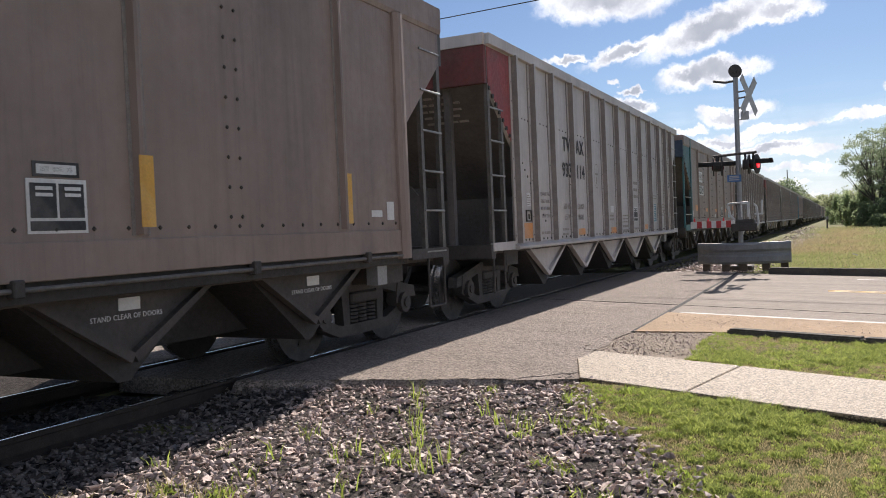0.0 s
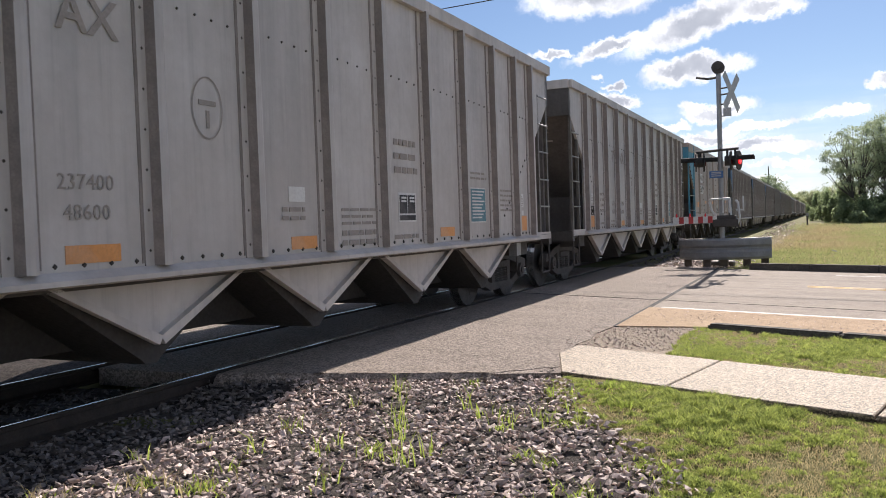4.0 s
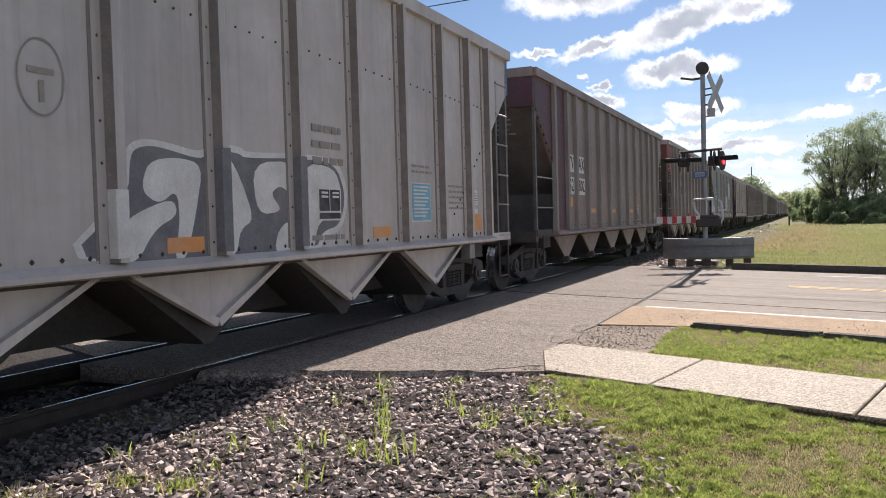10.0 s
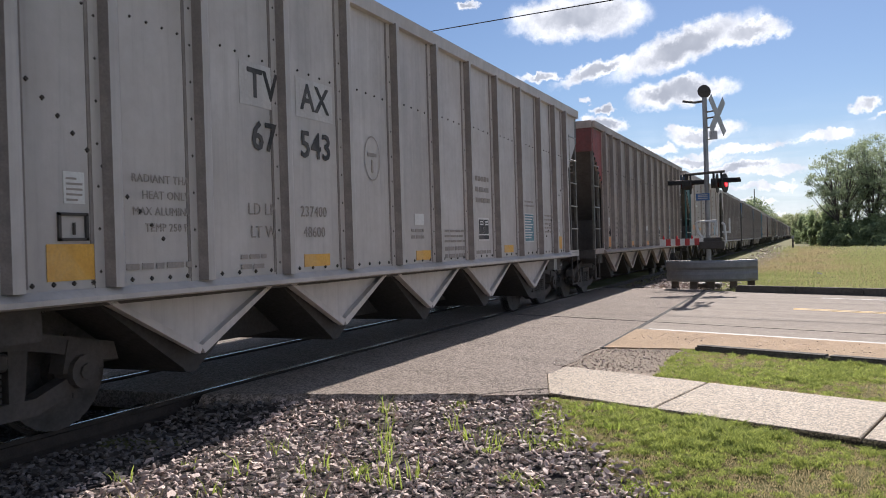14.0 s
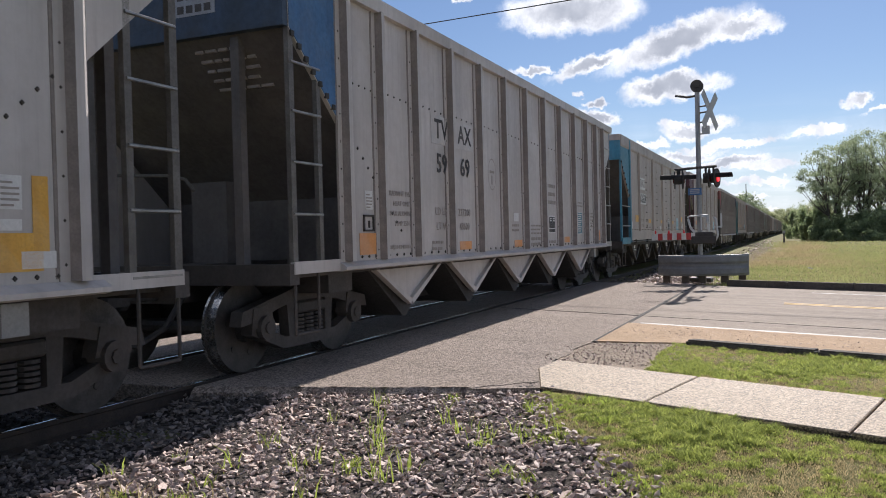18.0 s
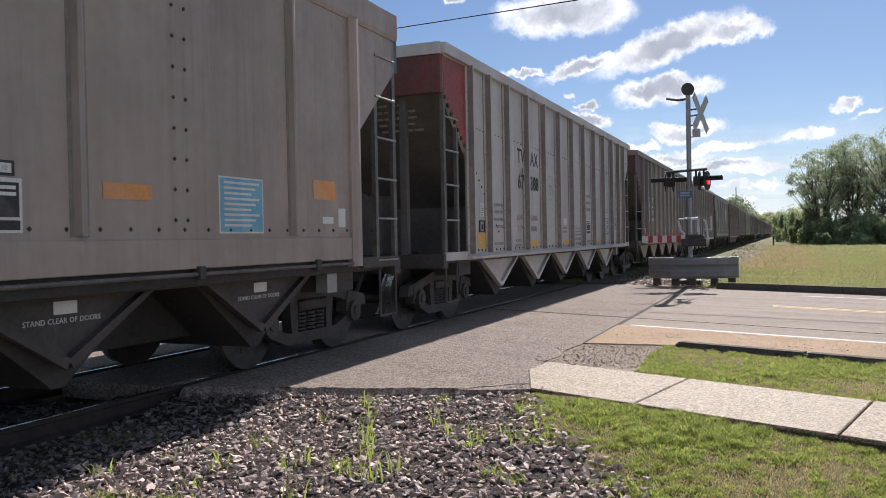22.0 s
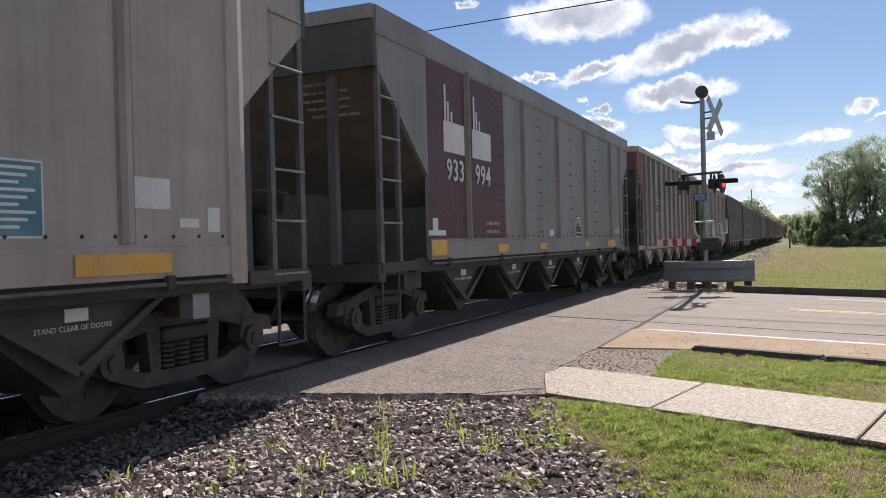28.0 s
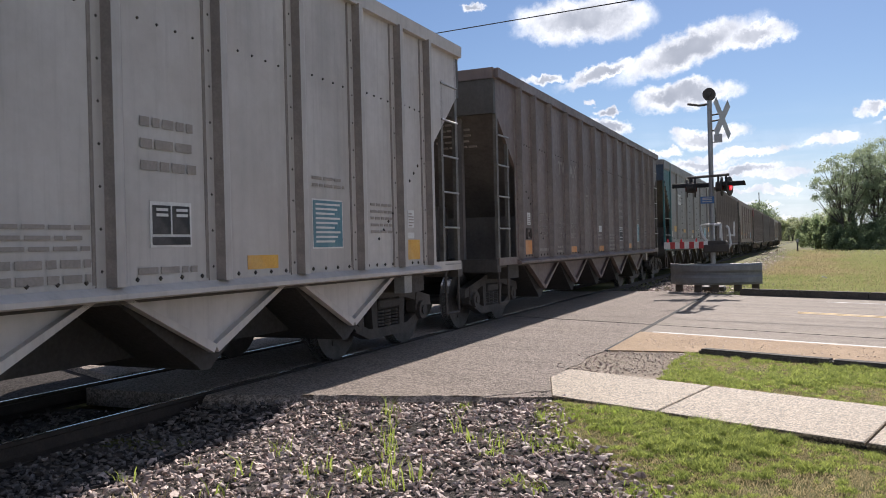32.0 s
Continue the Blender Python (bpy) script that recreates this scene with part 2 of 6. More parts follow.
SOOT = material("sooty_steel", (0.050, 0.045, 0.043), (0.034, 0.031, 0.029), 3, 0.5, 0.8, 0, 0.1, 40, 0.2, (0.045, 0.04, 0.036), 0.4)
GALV = material("galvanised_steel", (0.33, 0.33, 0.335), (0.25, 0.25, 0.255), 4, 0.5, 0.5, 0.35, 0.05, 60)
DULL_GALV = material("dull_galvanised_steel", (0.24, 0.24, 0.245), (0.17, 0.17, 0.175), 4, 0.5, 0.6, 0.0, 0.05, 60)
SILVER = material("new_galvanised_steel", (0.62, 0.62, 0.63), (0.5, 0.5, 0.51), 4, 0.5, 0.45, 0.4, 0.05, 60)
LADDER = material("worn_ladder_steel", (0.17, 0.155, 0.14), (0.09, 0.08, 0.07), 5, 0.5, 0.6, 0.2, 0.05, 60)
# end-recess steel, its grey raised to stand in for glare and weak bounce light
LIFTED_STEEL = material("lifted_end_steel", (0.15, 0.134, 0.128), (0.095, 0.085, 0.081), 2, 0.5, 0.75, 0, 0.05, 40, 0.4, (0.19, 0.165, 0.15), 0.4)
RUNG = material("worn_rung_steel", (0.34, 0.33, 0.32), (0.2, 0.19, 0.18), 5, 0.5, 0.4, 0.6, 0.05, 60)
WHEEL = material("wheel_steel", (0.10, 0.09, 0.085), (0.05, 0.045, 0.042), 6, 0.5, 0.55, 0.5, 0.05, 60)
TREAD = material("polished_tread", (0.55, 0.54, 0.53), (0.4, 0.39, 0.38), 6, 0.5, 0.28, 0.95, 0.02, 60)
RIVET = material("dark_rivet", (0.07, 0.055, 0.045), (0.04, 0.034, 0.03), 9, 0.5, 0.7, 0.2, 0.05, 60)
YELLOW = material("yellow_reflector", (0.80, 0.44, 0.05), (0.66, 0.34, 0.05), 5, 0.5, 0.5, 0, 0.03, 60, 0.2, DUST, 0.2)
ORANGE = material("orange_reflector", (0.80, 0.33, 0.08), (0.64, 0.27, 0.08), 5, 0.5, 0.5, 0, 0.03, 60, 0.2, DUST, 0.25)
WHITE = material("white_stencil", (0.80, 0.79, 0.77), (0.64, 0.63, 0.61), 5, 0.5, 0.7, 0, 0.03, 60, 0.15, DUST, 0.25)
CHALK = material("worn_white_paint", (0.66, 0.645, 0.635), (0.5, 0.485, 0.475), 5, 0.5, 0.7, 0, 0.03, 60, 0.3, DUST, 0.45)
BLACK = material("black_stencil", (0.035, 0.033, 0.035), (0.03, 0.03, 0.03), 5, 0.5, 0.7, 0, 0.03, 60, 0.2, DUST, 0.15)
FADED = material("faded_stencil", (0.35, 0.305, 0.275), (0.28, 0.245, 0.22), 5, 0.5, 0.75, 0, 0.03, 60)
PLATE_TEAL = material("teal_notice", (0.10, 0.25, 0.31), (0.08, 0.19, 0.24), 5, 0.5, 0.6, 0, 0.03, 60, 0.2, DUST, 0.15)
PLATE_ROYAL = material("bright_blue_notice", (0.10, 0.34, 0.80), (0.08, 0.28, 0.68), 5, 0.5, 0.6, 0, 0.03, 60, 0.1, DUST, 0.1)
# rust of the seams; also the shade painted on rib flanks
SEAM_FLANK_SHADE = material("rusty_seam_flank_shade", (0.33, 0.285, 0.262), (0.22, 0.19, 0.175), 6, 0.5, 0.8, 0.1, 0.05, 60, 0.4)
PLATE_BLUE = material("blue_notice", (0.20, 0.50, 0.64), (0.14, 0.38, 0.52), 5, 0.5, 0.6, 0, 0.03, 60, 0.2, DUST, 0.15)
GREEN = material("green_patch", (0.03, 0.30, 0.21), (0.025, 0.22, 0.16), 5, 0.5, 0.6, 0, 0.03, 60, 0.25, DUST, 0.2)
RUST = material("rusty_rail", (0.06, 0.043, 0.034), (0.035, 0.027, 0.022), 8, 0.5, 0.8, 0.2, 0.1, 60)
RAILTOP = material("bright_railhead", (0.75, 0.75, 0.75), (0.62, 0.62, 0.62), 8, 0.5, 0.16, 1.0, 0.01, 60)
TIMBER = material("old_sleeper_timber", (0.12, 0.095, 0.075), (0.07, 0.055, 0.045), 5, 0.5, 0.9, 0, 0.3, 40)
ASPHALT = material("worn_asphalt", (0.255, 0.212, 0.182), (0.175, 0.147, 0.127), 1.2, 0.5, 0.88, 0, 0.7, 120, 0, (0.30, 0.245, 0.20), 0.4, spec=0.15, grain=0.55, grain_scale=68, lay=-0.42)
PATCH = material("fresh_asphalt", (0.05, 0.047, 0.045), (0.035, 0.033, 0.032), 3, 0.5, 0.85, 0, 0.6, 60, spec=0.2, grain=0.3, grain_scale=70)
CONCRETE = material("road_concrete", (0.22, 0.184, 0.153), (0.16, 0.134, 0.112), 0.7, 0.5, 0.85, 0, 0.25, 90, 0, (0.28, 0.232, 0.19), 0.5, spec=0.15, grain=0.25, grain_scale=90, lay=-0.42)
SANDY = material("sandy_shoulder", (0.40, 0.285, 0.185), (0.31, 0.222, 0.145), 1.5, 0.5, 0.9, 0, 0.4, 90, 0, (0.46, 0.345, 0.235), 0.4, spec=0.15, grain=0.25, grain_scale=120)
WALKWAY = material("pebbly_pavement", (0.27, 0.207, 0.142), (0.20, 0.153, 0.104), 5, 0.5, 0.7, 0, 0.5, 90, 0, (0.35, 0.272, 0.187), 0.35, spec=0.5, grain=0.72, grain_scale=90)
KERB = material("dark_kerb", (0.13, 0.115, 0.104), (0.078, 0.070, 0.063), 3, 0.5, 0.9, 0, 0.3, 60, spec=0.15, grain=0.2, grain_scale=60)
LINE_WHITE = material("worn_white_line", (0.56, 0.53, 0.49), (0.34, 0.31, 0.28), 3, 0.35, 0.7, 0, 0.2, 90, spec=0.25, grain=0.2)
LINE_YELLOW = material("worn_yellow_line", (0.58, 0.33, 0.06), (0.42, 0.27, 0.11), 2, 0.35, 0.7, 0, 0.2, 90, spec=0.25, grain=0.2)
SOIL = material("grassy_soil", (0.175, 0.165, 0.07), (0.115, 0.12, 0.046), 0.7, 0.5, 0.95, 0, 0.5, 30, 0, (0.22, 0.185, 0.10), 0.5, spec=0.1)
DIRT = material("gravelly_dirt", (0.30, 0.245, 0.195), (0.2, 0.165, 0.13), 3, 0.5, 0.95, 0, 0.7, 45, spec=0.1, grain=0.35, grain_scale=60)
GRIT = material("ballast_grit", (0.075, 0.064, 0.058), (0.04, 0.035, 0.032), 6, 0.5, 0.95, 0, 0.9, 45, spec=0.1, grain=0.3, grain_scale=45)
STONE = material("ballast_stone", (0.63, 0.505, 0.445), (0.27, 0.213, 0.192), 12, 0.6, 0.65, 0, 0.35, 60, 0, (0.58, 0.37, 0.27), 0.5, each=0.6, spec=0.3, fleck=0.25)
# stone colour darkened for the train's shade as well as coal dust
SHADED_SOOTY_STONE = material("coal_and_shade_stone", (0.21, 0.178, 0.162), (0.10, 0.087, 0.08), 9, 0.6, 0.7, 0, 0.3, 60, each=0.6, spec=0.3)
BLADE = foliage("grass_blade", (0.49, 0.54, 0.15), (0.15, 0.20, 0.055), 13.0, 0.55)
FIELD_BLADE = foliage("field_blade", (0.37, 0.39, 0.16), (0.26, 0.29, 0.11), 0.6, 0.3)
STRAW = foliage("dry_grass", (0.47, 0.39, 0.22), (0.32, 0.26, 0.14), 1.5, 0.5)
WEED = foliage("weed_leaf", (0.42, 0.50, 0.11), (0.24, 0.32, 0.06), 3.0, 0.5)
LEAF = foliage("tree_leaf", (0.38, 0.44, 0.28), (0.25, 0.30, 0.18), 0.3, 0.35)
# paler leaf for far trees, distance haze mixed into its colour
LEAF_HAZED = foliage("hazed_leaf", (0.52, 0.55, 0.34), (0.36, 0.39, 0.23), 0.2, 0.35)
LEAF_FRESH = foliage("bush_leaf", (0.38, 0.45, 0.24), (0.18, 0.225, 0.12), 0.4, 0.45)
BARK = material("grey_bark", (0.13, 0.115, 0.10), (0.075, 0.065, 0.058), 3, 0.5, 0.9, 0, 0.5, 20)
LENS_DARK = material("unlit_red_lens", (0.10, 0.01, 0.012), (0.06, 0.008, 0.01), 9, 0.5, 0.2, 0, 0.0, 60)
SIGN_WHITE = material("white_sign_sheet", (0.440, 0.440, 0.440), (0.336, 0.336, 0.344), 4, 0.5, 0.5, 0, 0.03, 60)
ARM_WHITE = material("white_arm_sheet", (0.72, 0.71, 0.69), (0.6, 0.59, 0.57), 4, 0.5, 0.5, 0, 0.03, 60)
SIGN_RED = material("red_sign_sheet", (0.48, 0.05, 0.05), (0.38, 0.04, 0.04), 4, 0.5, 0.5, 0, 0.03, 60)
SIGN_BLUE = material("blue_sign_sheet", (0.06, 0.16, 0.36), (0.05, 0.12, 0.28), 4, 0.5, 0.5, 0, 0.03, 60)
LENS_LIT = glow("lit_red_lens", (0.85, 0.02, 0.03), 0.6)
TIP_LIGHT = glow("gate_lamp_red", (0.6, 0.04, 0.05), 0.12)


# ---- mesh tools ----
def box(bm, x0, x1, y0, y1, z0, z1, bevel=0.0):
    r = bmesh.ops.create_cube(bm, size=1.0)
    for v in r["verts"]:
        v.co = ((x0 + x1) / 2 + v.co.x * (x1 - x0), (y0 + y1) / 2 + v.co.y * (y1 - y0), (z0 + z1) / 2 + v.co.z * (z1 - z0))
    if bevel:
        edges = list({ed for v in r["verts"] for ed in v.link_edges})
        bmesh.ops.bevel(bm, geom=edges, offset=bevel, segments=1, affect="EDGES")


def prism(bm, outline, t0, t1, axis="x"):
    """A flat outline, given in the other two axes, with thickness from t0 to t1 along axis."""
    def place(a, b, t):
        return {"x": (t, a, b), "y": (a, t, b), "z": (a, b, t)}[axis]
    lo = [bm.verts.new(place(a, b, t0)) for a, b in outline]
    hi = [bm.verts.new(place(a, b, t1)) for a, b in outline]
    k = len(outline)
    bm.faces.new(lo[::-1])
    bm.faces.new(hi)
    for i in range(k):
        bm.faces.new((lo[i], lo[(i + 1) % k], hi[(i + 1) % k], hi[i]))


def rod(bm, p, q, r, sides=8, r2=None):
    p, q = Vector(p), Vector(q)
    m = Matrix.Translation((p + q) / 2) @ (q - p).to_track_quat("Z", "Y").to_matrix().to_4x4()
    bmesh.ops.create_cone(bm, cap_ends=True, segments=sides, radius1=r, radius2=r if r2 is None else r2, depth=(q - p).length, matrix=m)


def bent(bm, points, r, sides=6):
    for p, q in zip(points, points[1:]):
        rod(bm, p, q, r, sides)


def mesh_of(bm, name, mat, smooth=False):
    bmesh.ops.recalc_face_normals(bm, faces=bm.faces)
    me = bpy.data.meshes.new(name)
    bm.to_mesh(me)
    bm.free()
    if mat:
        me.materials.append(mat)
    if smooth:
        for f in me.polygons:
            f.use_smooth = True
    return me


def part(name, bm, mat, parent, label="", smooth=False):
    """One mesh object under a thing or a part; bm is a bmesh or a ready mesh."""
    me = bm if isinstance(bm, bpy.types.Mesh) else mesh_of(bm, name, mat, smooth)
    ob = new(name, me)
    ob.parent = parent
    return tagged(ob, label)


def raw_mesh(name, verts, faces, mat):
    me = bpy.data.meshes.new(name)
    me.from_pydata([tuple(v) for v in verts], [], [tuple(f) for f in faces])
    me.materials.append(mat)
    me.update()
    return me


def structure(name, bm, mat, label, category, smooth=False):
    me = bm if isinstance(bm, bpy.types.Mesh) else mesh_of(bm, name, mat, smooth)
    return tagged(new(name, me), label, category, kind="structure")


LETTERS = {}


def letters(text, size, mat, bold=0.0):
    """Upright lettering in the y-z plane that reads from the +x side, centred, 3 mm thick."""
    key = (text, size, mat.name, bold)
    if key not in LETTERS:
        cu = bpy.data.curves.new("lettering", "FONT")
        cu.body, cu.size, cu.align_x, cu.align_y = text, size, "CENTER", "CENTER"
        cu.extrude, cu.offset, cu.resolution_u, cu.space_character = 0.0015, bold, 2, 1.05
        ob = bpy.data.objects.new("lettering", cu)
        scene.collection.objects.link(ob)
        me = bpy.data.meshes.new_from_object(ob.evaluated_get(bpy.context.evaluated_depsgraph_get()))
        bpy.data.objects.remove(ob)
        me.transform(Matrix(((0, 0, 1, 0), (1, 0, 0, 0), (0, 1, 0, 0), (0, 0, 0, 1))))
        me.materials.clear()
        me.materials.append(mat)
        LETTERS[key] = me
    return LETTERS[key]


# ---- ground, track and road ----
TRACK_X, GAUGE = -5.995, 1.505
SIDE_X = 1.603


def smooth01(x, lo, hi):
    u = min(max((x - lo) / (hi - lo), 0.0), 1.0)
    return u * u * (3 - 2 * u)


def road_near(x):
    return 9.5 - 0.43 * x if x > -2.3 else 6.3 + 0.33 * (x + 4.0)


def road_far(x):
    return 19.7 - 0.55 * x if x > -2.3 else 21.2 - 0.2 * (x + 2.3)


def ground_z(x, y):
    """Height of the earth; rail tops and the road lie at 0."""
    side = smooth01(x, -3.4, -1.4)
    z = -0.085 - (1 - side) * 0.085 * smooth01(y, 6.2, 5.4) - side * 0.14 * smooth01(y, 6.0, 3.0)
    off = abs(x - TRACK_X)
    z = max(z, -0.24) if off < 3.4 else z
    z -= 0.03 * smooth01(off, 2.9, 1.3) * (1 - smooth01(y, 5.0, 6.2) * (1 - smooth01(y, 21.5, 23)))
    if x > -2.6:  # lawn lies against the pavement
        z += 0.07 * smooth01(x, -2.6, -1.6) * smooth01(y, 4.5, 6.8)
    if y > 21:
        z -= 0.30 * smooth01(y, 25, 60) * smooth01(off, 2.4, 6.0)
    return z


def build_ground():
    def axis(near0, near1, step, far):
        a = list(np.arange(near0, near1 + 1e-6, step))
        s, v = step, near1
        while v < far:
            s *= 1.35
            v += s
            a.append(v)
        s, v = step, near0
        while v > -far:
            s *= 1.35
            v -= s
            a.insert(0, v)
        return a
    xs, ys = axis(-9.0, 3.0, 0.2, 3000.0), axis(0.0, 30.0, 0.25, 3000.0)
    verts = []
    for y in ys:
        for x in xs:
            z = ground_z(x, y)
            inside = road_near(x) - 0.05 < y < road_far(x) + 0.05
            if inside and abs(x) < 60:
                z = -0.22
            elif abs(x) < 30 and 0 < y < 60:
                z += 0.02 * noise.noise((x * 0.9, y * 0.9, 0.0))
            verts.append((x, y, z))
    w = len(xs)
    faces = [(j * w + i, j * w + i + 1, (j + 1) * w + i + 1, (j + 1) * w + i) for j in range(len(ys) - 1) for i in range(w - 1)]
    me = raw_mesh("ground", verts, faces, SOIL)
    for f in me.polygons:
        f.use_smooth = True
    tagged(new("ground", me), "mown grassy earth with bare dry patches beside the railway", "ground", kind="structure")


build_ground()


def slab(name, outline, z0, z1, mat, label, category="road"):
    bm = bmesh.new()
    prism(bm, outline, z0, z1, "z")
    return structure(name, bm, mat, label, category)


NEAR_RAIL, FAR_RAIL = TRACK_X + GAUGE / 2, TRACK_X - GAUGE / 2


def build_road():
    # asphalt apron between the track and the concrete, with a ragged, crumbling near edge
    rng = random.Random(4)
    x0, x1, n = NEAR_RAIL + 0.14, -2.12, 150
    top, low = [], []
    for i in range(n):
        x = x0 + (x1 - x0) * i / (n - 1)
        y = 6.0 + 0.27 * (x + 5.1) + 0.05 * noise.noise((x * 2.2, 0, 1)) + 0.05 * noise.noise((x * 9, 0, 4))
        if x > -2.6:
            y += (x + 2.6) * 0.7
        top.append((x, y))
        low.append((x, y - 0.05 - 0.05 * abs(noise.noise((x * 7, 2, 8)))))
    rest = [(-2.16, 7.35), (-2.30, 7.95), (-2.36, 8.35), (-2.30, 8.8), (-2.36, 9.3), (-2.29, 9.9), (-2.29, 21.3), (-2.6, 21.9), (x0, 22.2)]
    bm = bmesh.new()
    rings = [[bm.verts.new((x, y, z)) for x, y in o + rest] for o, z in ((top, 0.0), (low, -0.045), (low, -0.20))]
    bm.faces.new(rings[0])
    for a, b in zip(rings, rings[1:]):
        for i in range(len(a)):
            bm.faces.new((b[i], b[(i + 1) % len(a)], a[(i + 1) % len(a)], a[i]))
    bmesh.ops.triangulate(bm, faces=[f for f in bm.faces if len(f.verts) > 4])
    structure("road_apron", bm, ASPHALT, "grey worn asphalt apron of the level crossing, gritty and patched", "road")
    slab("gravel_patch", [(-2.34, 8.32), (-1.95, 8.14), (-1.2, 7.85), (-1.15, 9.96), (-2.28, 9.86), (-2.34, 9.3)], -0.2, -0.006, DIRT, "gravelly dirt patch beside the pavement", "ground")
    slab("road_apron_beyond", [(-30, 17.0), (FAR_RAIL - 0.14, 6.6), (FAR_RAIL - 0.14, 22.2), (-30, 33)], -0.20, -0.004, ASPHALT,
         "grey worn asphalt road beyond the track")
    slab("road_infill", [(FAR_RAIL + 0.12, 6.0), (NEAR_RAIL - 0.12, 6.0), (NEAR_RAIL - 0.12, 22.2), (FAR_RAIL + 0.12, 22.2)], -0.18, -0.012, ASPHALT,
         "asphalt infill between the rails of the crossing")
    slab("road_patch", [(-2.62, 6.62), (-1.98, 6.86), (-2.2, 8.35), (-2.62, 8.35)], -0.19, -0.006, ASPHALT, "crumbling asphalt patch at the pavement's corner")
    slab("gravel_seam", [(-2.55, 9.2), (-1.9, 9.2), (-1.9, 10.3), (-2.55, 10.3)], -0.19, -0.014, DIRT, "gravelly dirt where the asphalt ends", "ground")
    # concrete carriageway
    slab("road", [(-2.27, 12.05), (14, 5.42), (60, -13.5), (60, -13.3), (60, 0), (14, 12.0), (-1.5, 20.5), (-2.27, 21.2)], -0.2, 0.0, CONCRETE,
         "pale concrete road with shiny worn wheel tracks")
    slab("road_shoulder", [(-2.27, 9.93), (-1.2, 9.98), (14, 3.45), (14, 5.45), (-2.27, 12.07)], -0.19, 0.006, SANDY,
         "tan sandy shoulder strip strewn with grit beside the road")
    strips = []
    strips.append(("line", [(-2.1, 12.03), (14, 5.38), (14, 5.50), (-2.1, 12.15)], LINE_WHITE, "worn white edge line on the road"))
    for d in (0.0, 0.22):
        strips.append(("line", [(-0.2, 15.56 + d), (14, 7.76 + d), (14, 7.87 + d), (-0.2, 15.67 + d)], LINE_YELLOW, "worn yellow centre line on the road"))
    strips.append(("line", [(0.3, 18.3), (14, 10.9), (14, 11.0), (0.3, 18.42)], LINE_WHITE, "worn white edge line on the road"))
    strips.append(("joint", [(-2.31, 9.9), (-2.24, 9.9), (-2.25, 21.2), (-2.31, 21.2)], PATCH, "dark tarred joint between asphalt and concrete"))
    strips.append(("joint", [(-2.26, 13.15), (14, 6.3), (14, 6.312), (-2.26, 13.163)], PATCH, "dark sawn joint in the concrete road"))
    strips.append(("joint", [(-5.0, 14.30), (-2.3, 13.17), (-2.3, 13.184), (-5.0, 14.315)], PATCH, "dark crack across the asphalt"))
    for name, o, mat, label in strips:
        slab("road_" + name, o, -0.01, 0.005 if mat is PATCH else 0.004, mat, label)
    # black crumbled tar at the broken corner by the pavement
    bm = bmesh.new()
    for i in range(170):
        x, y = -2.2 + rng.gauss(0, 0.045), 7.15 + rng.uniform(-0.35, 0.95)
        m = pose(x - 0.16 * (y - 7.0) * 0.7, y, -0.012, rng.uniform(0, 90), rng.uniform(0, 90), rng.uniform(0, 360)) @ Matrix.Scale(rng.uniform(0.005, 0.014), 4)
        bmesh.ops.create_icosphere(bm, subdivisions=1, radius=1.0, matrix=m)
    for v in bm.verts:
        v.co += Vector(noise.noise_vector(v.co * 30)) * 0.004
    tagged(structure("road_edge", bm, PATCH, "black crumbling tar at the broken asphalt edge", "road"), kind="stuff")


build_road()


def kerb(name, p, q, w, z1, label):
    bm = bmesh.new()
    p, q = Vector(p), Vector(q)
    d = (q - p).normalized()
    n = Vector((-d.y, d.x, 0)) * w / 2
    for i in range(int((q - p).length / 1.5) + 1):
        a, b = p + d * (1.5 * i + 0.01), p + d * min(1.5 * i + 1.49, (q - p).length)
        if (b - a).length < 0.05:
            continue
        prism(bm, [(v.x, v.y) for v in (a - n, b - n, b + n, a + n)], -0.25, z1, "z")
    bmesh.ops.bevel(bm, geom=[ed for ed in bm.edges if all(v.co.z > 0 for v in ed.verts)], offset=0.02, segments=2, affect="EDGES")
    return structure(name, bm, KERB, label, "kerb")


kerb("kerb_1", (-1.17, 9.93, 0), (16, 2.55, 0), 0.16, 0.06, "low dark weathered concrete kerb beside the lawn")
kerb("kerb_2", (-1.47, 20.62, 0), (20, 8.75, 0), 0.2, 0.15, "dark weathered concrete kerb at the far road edge")


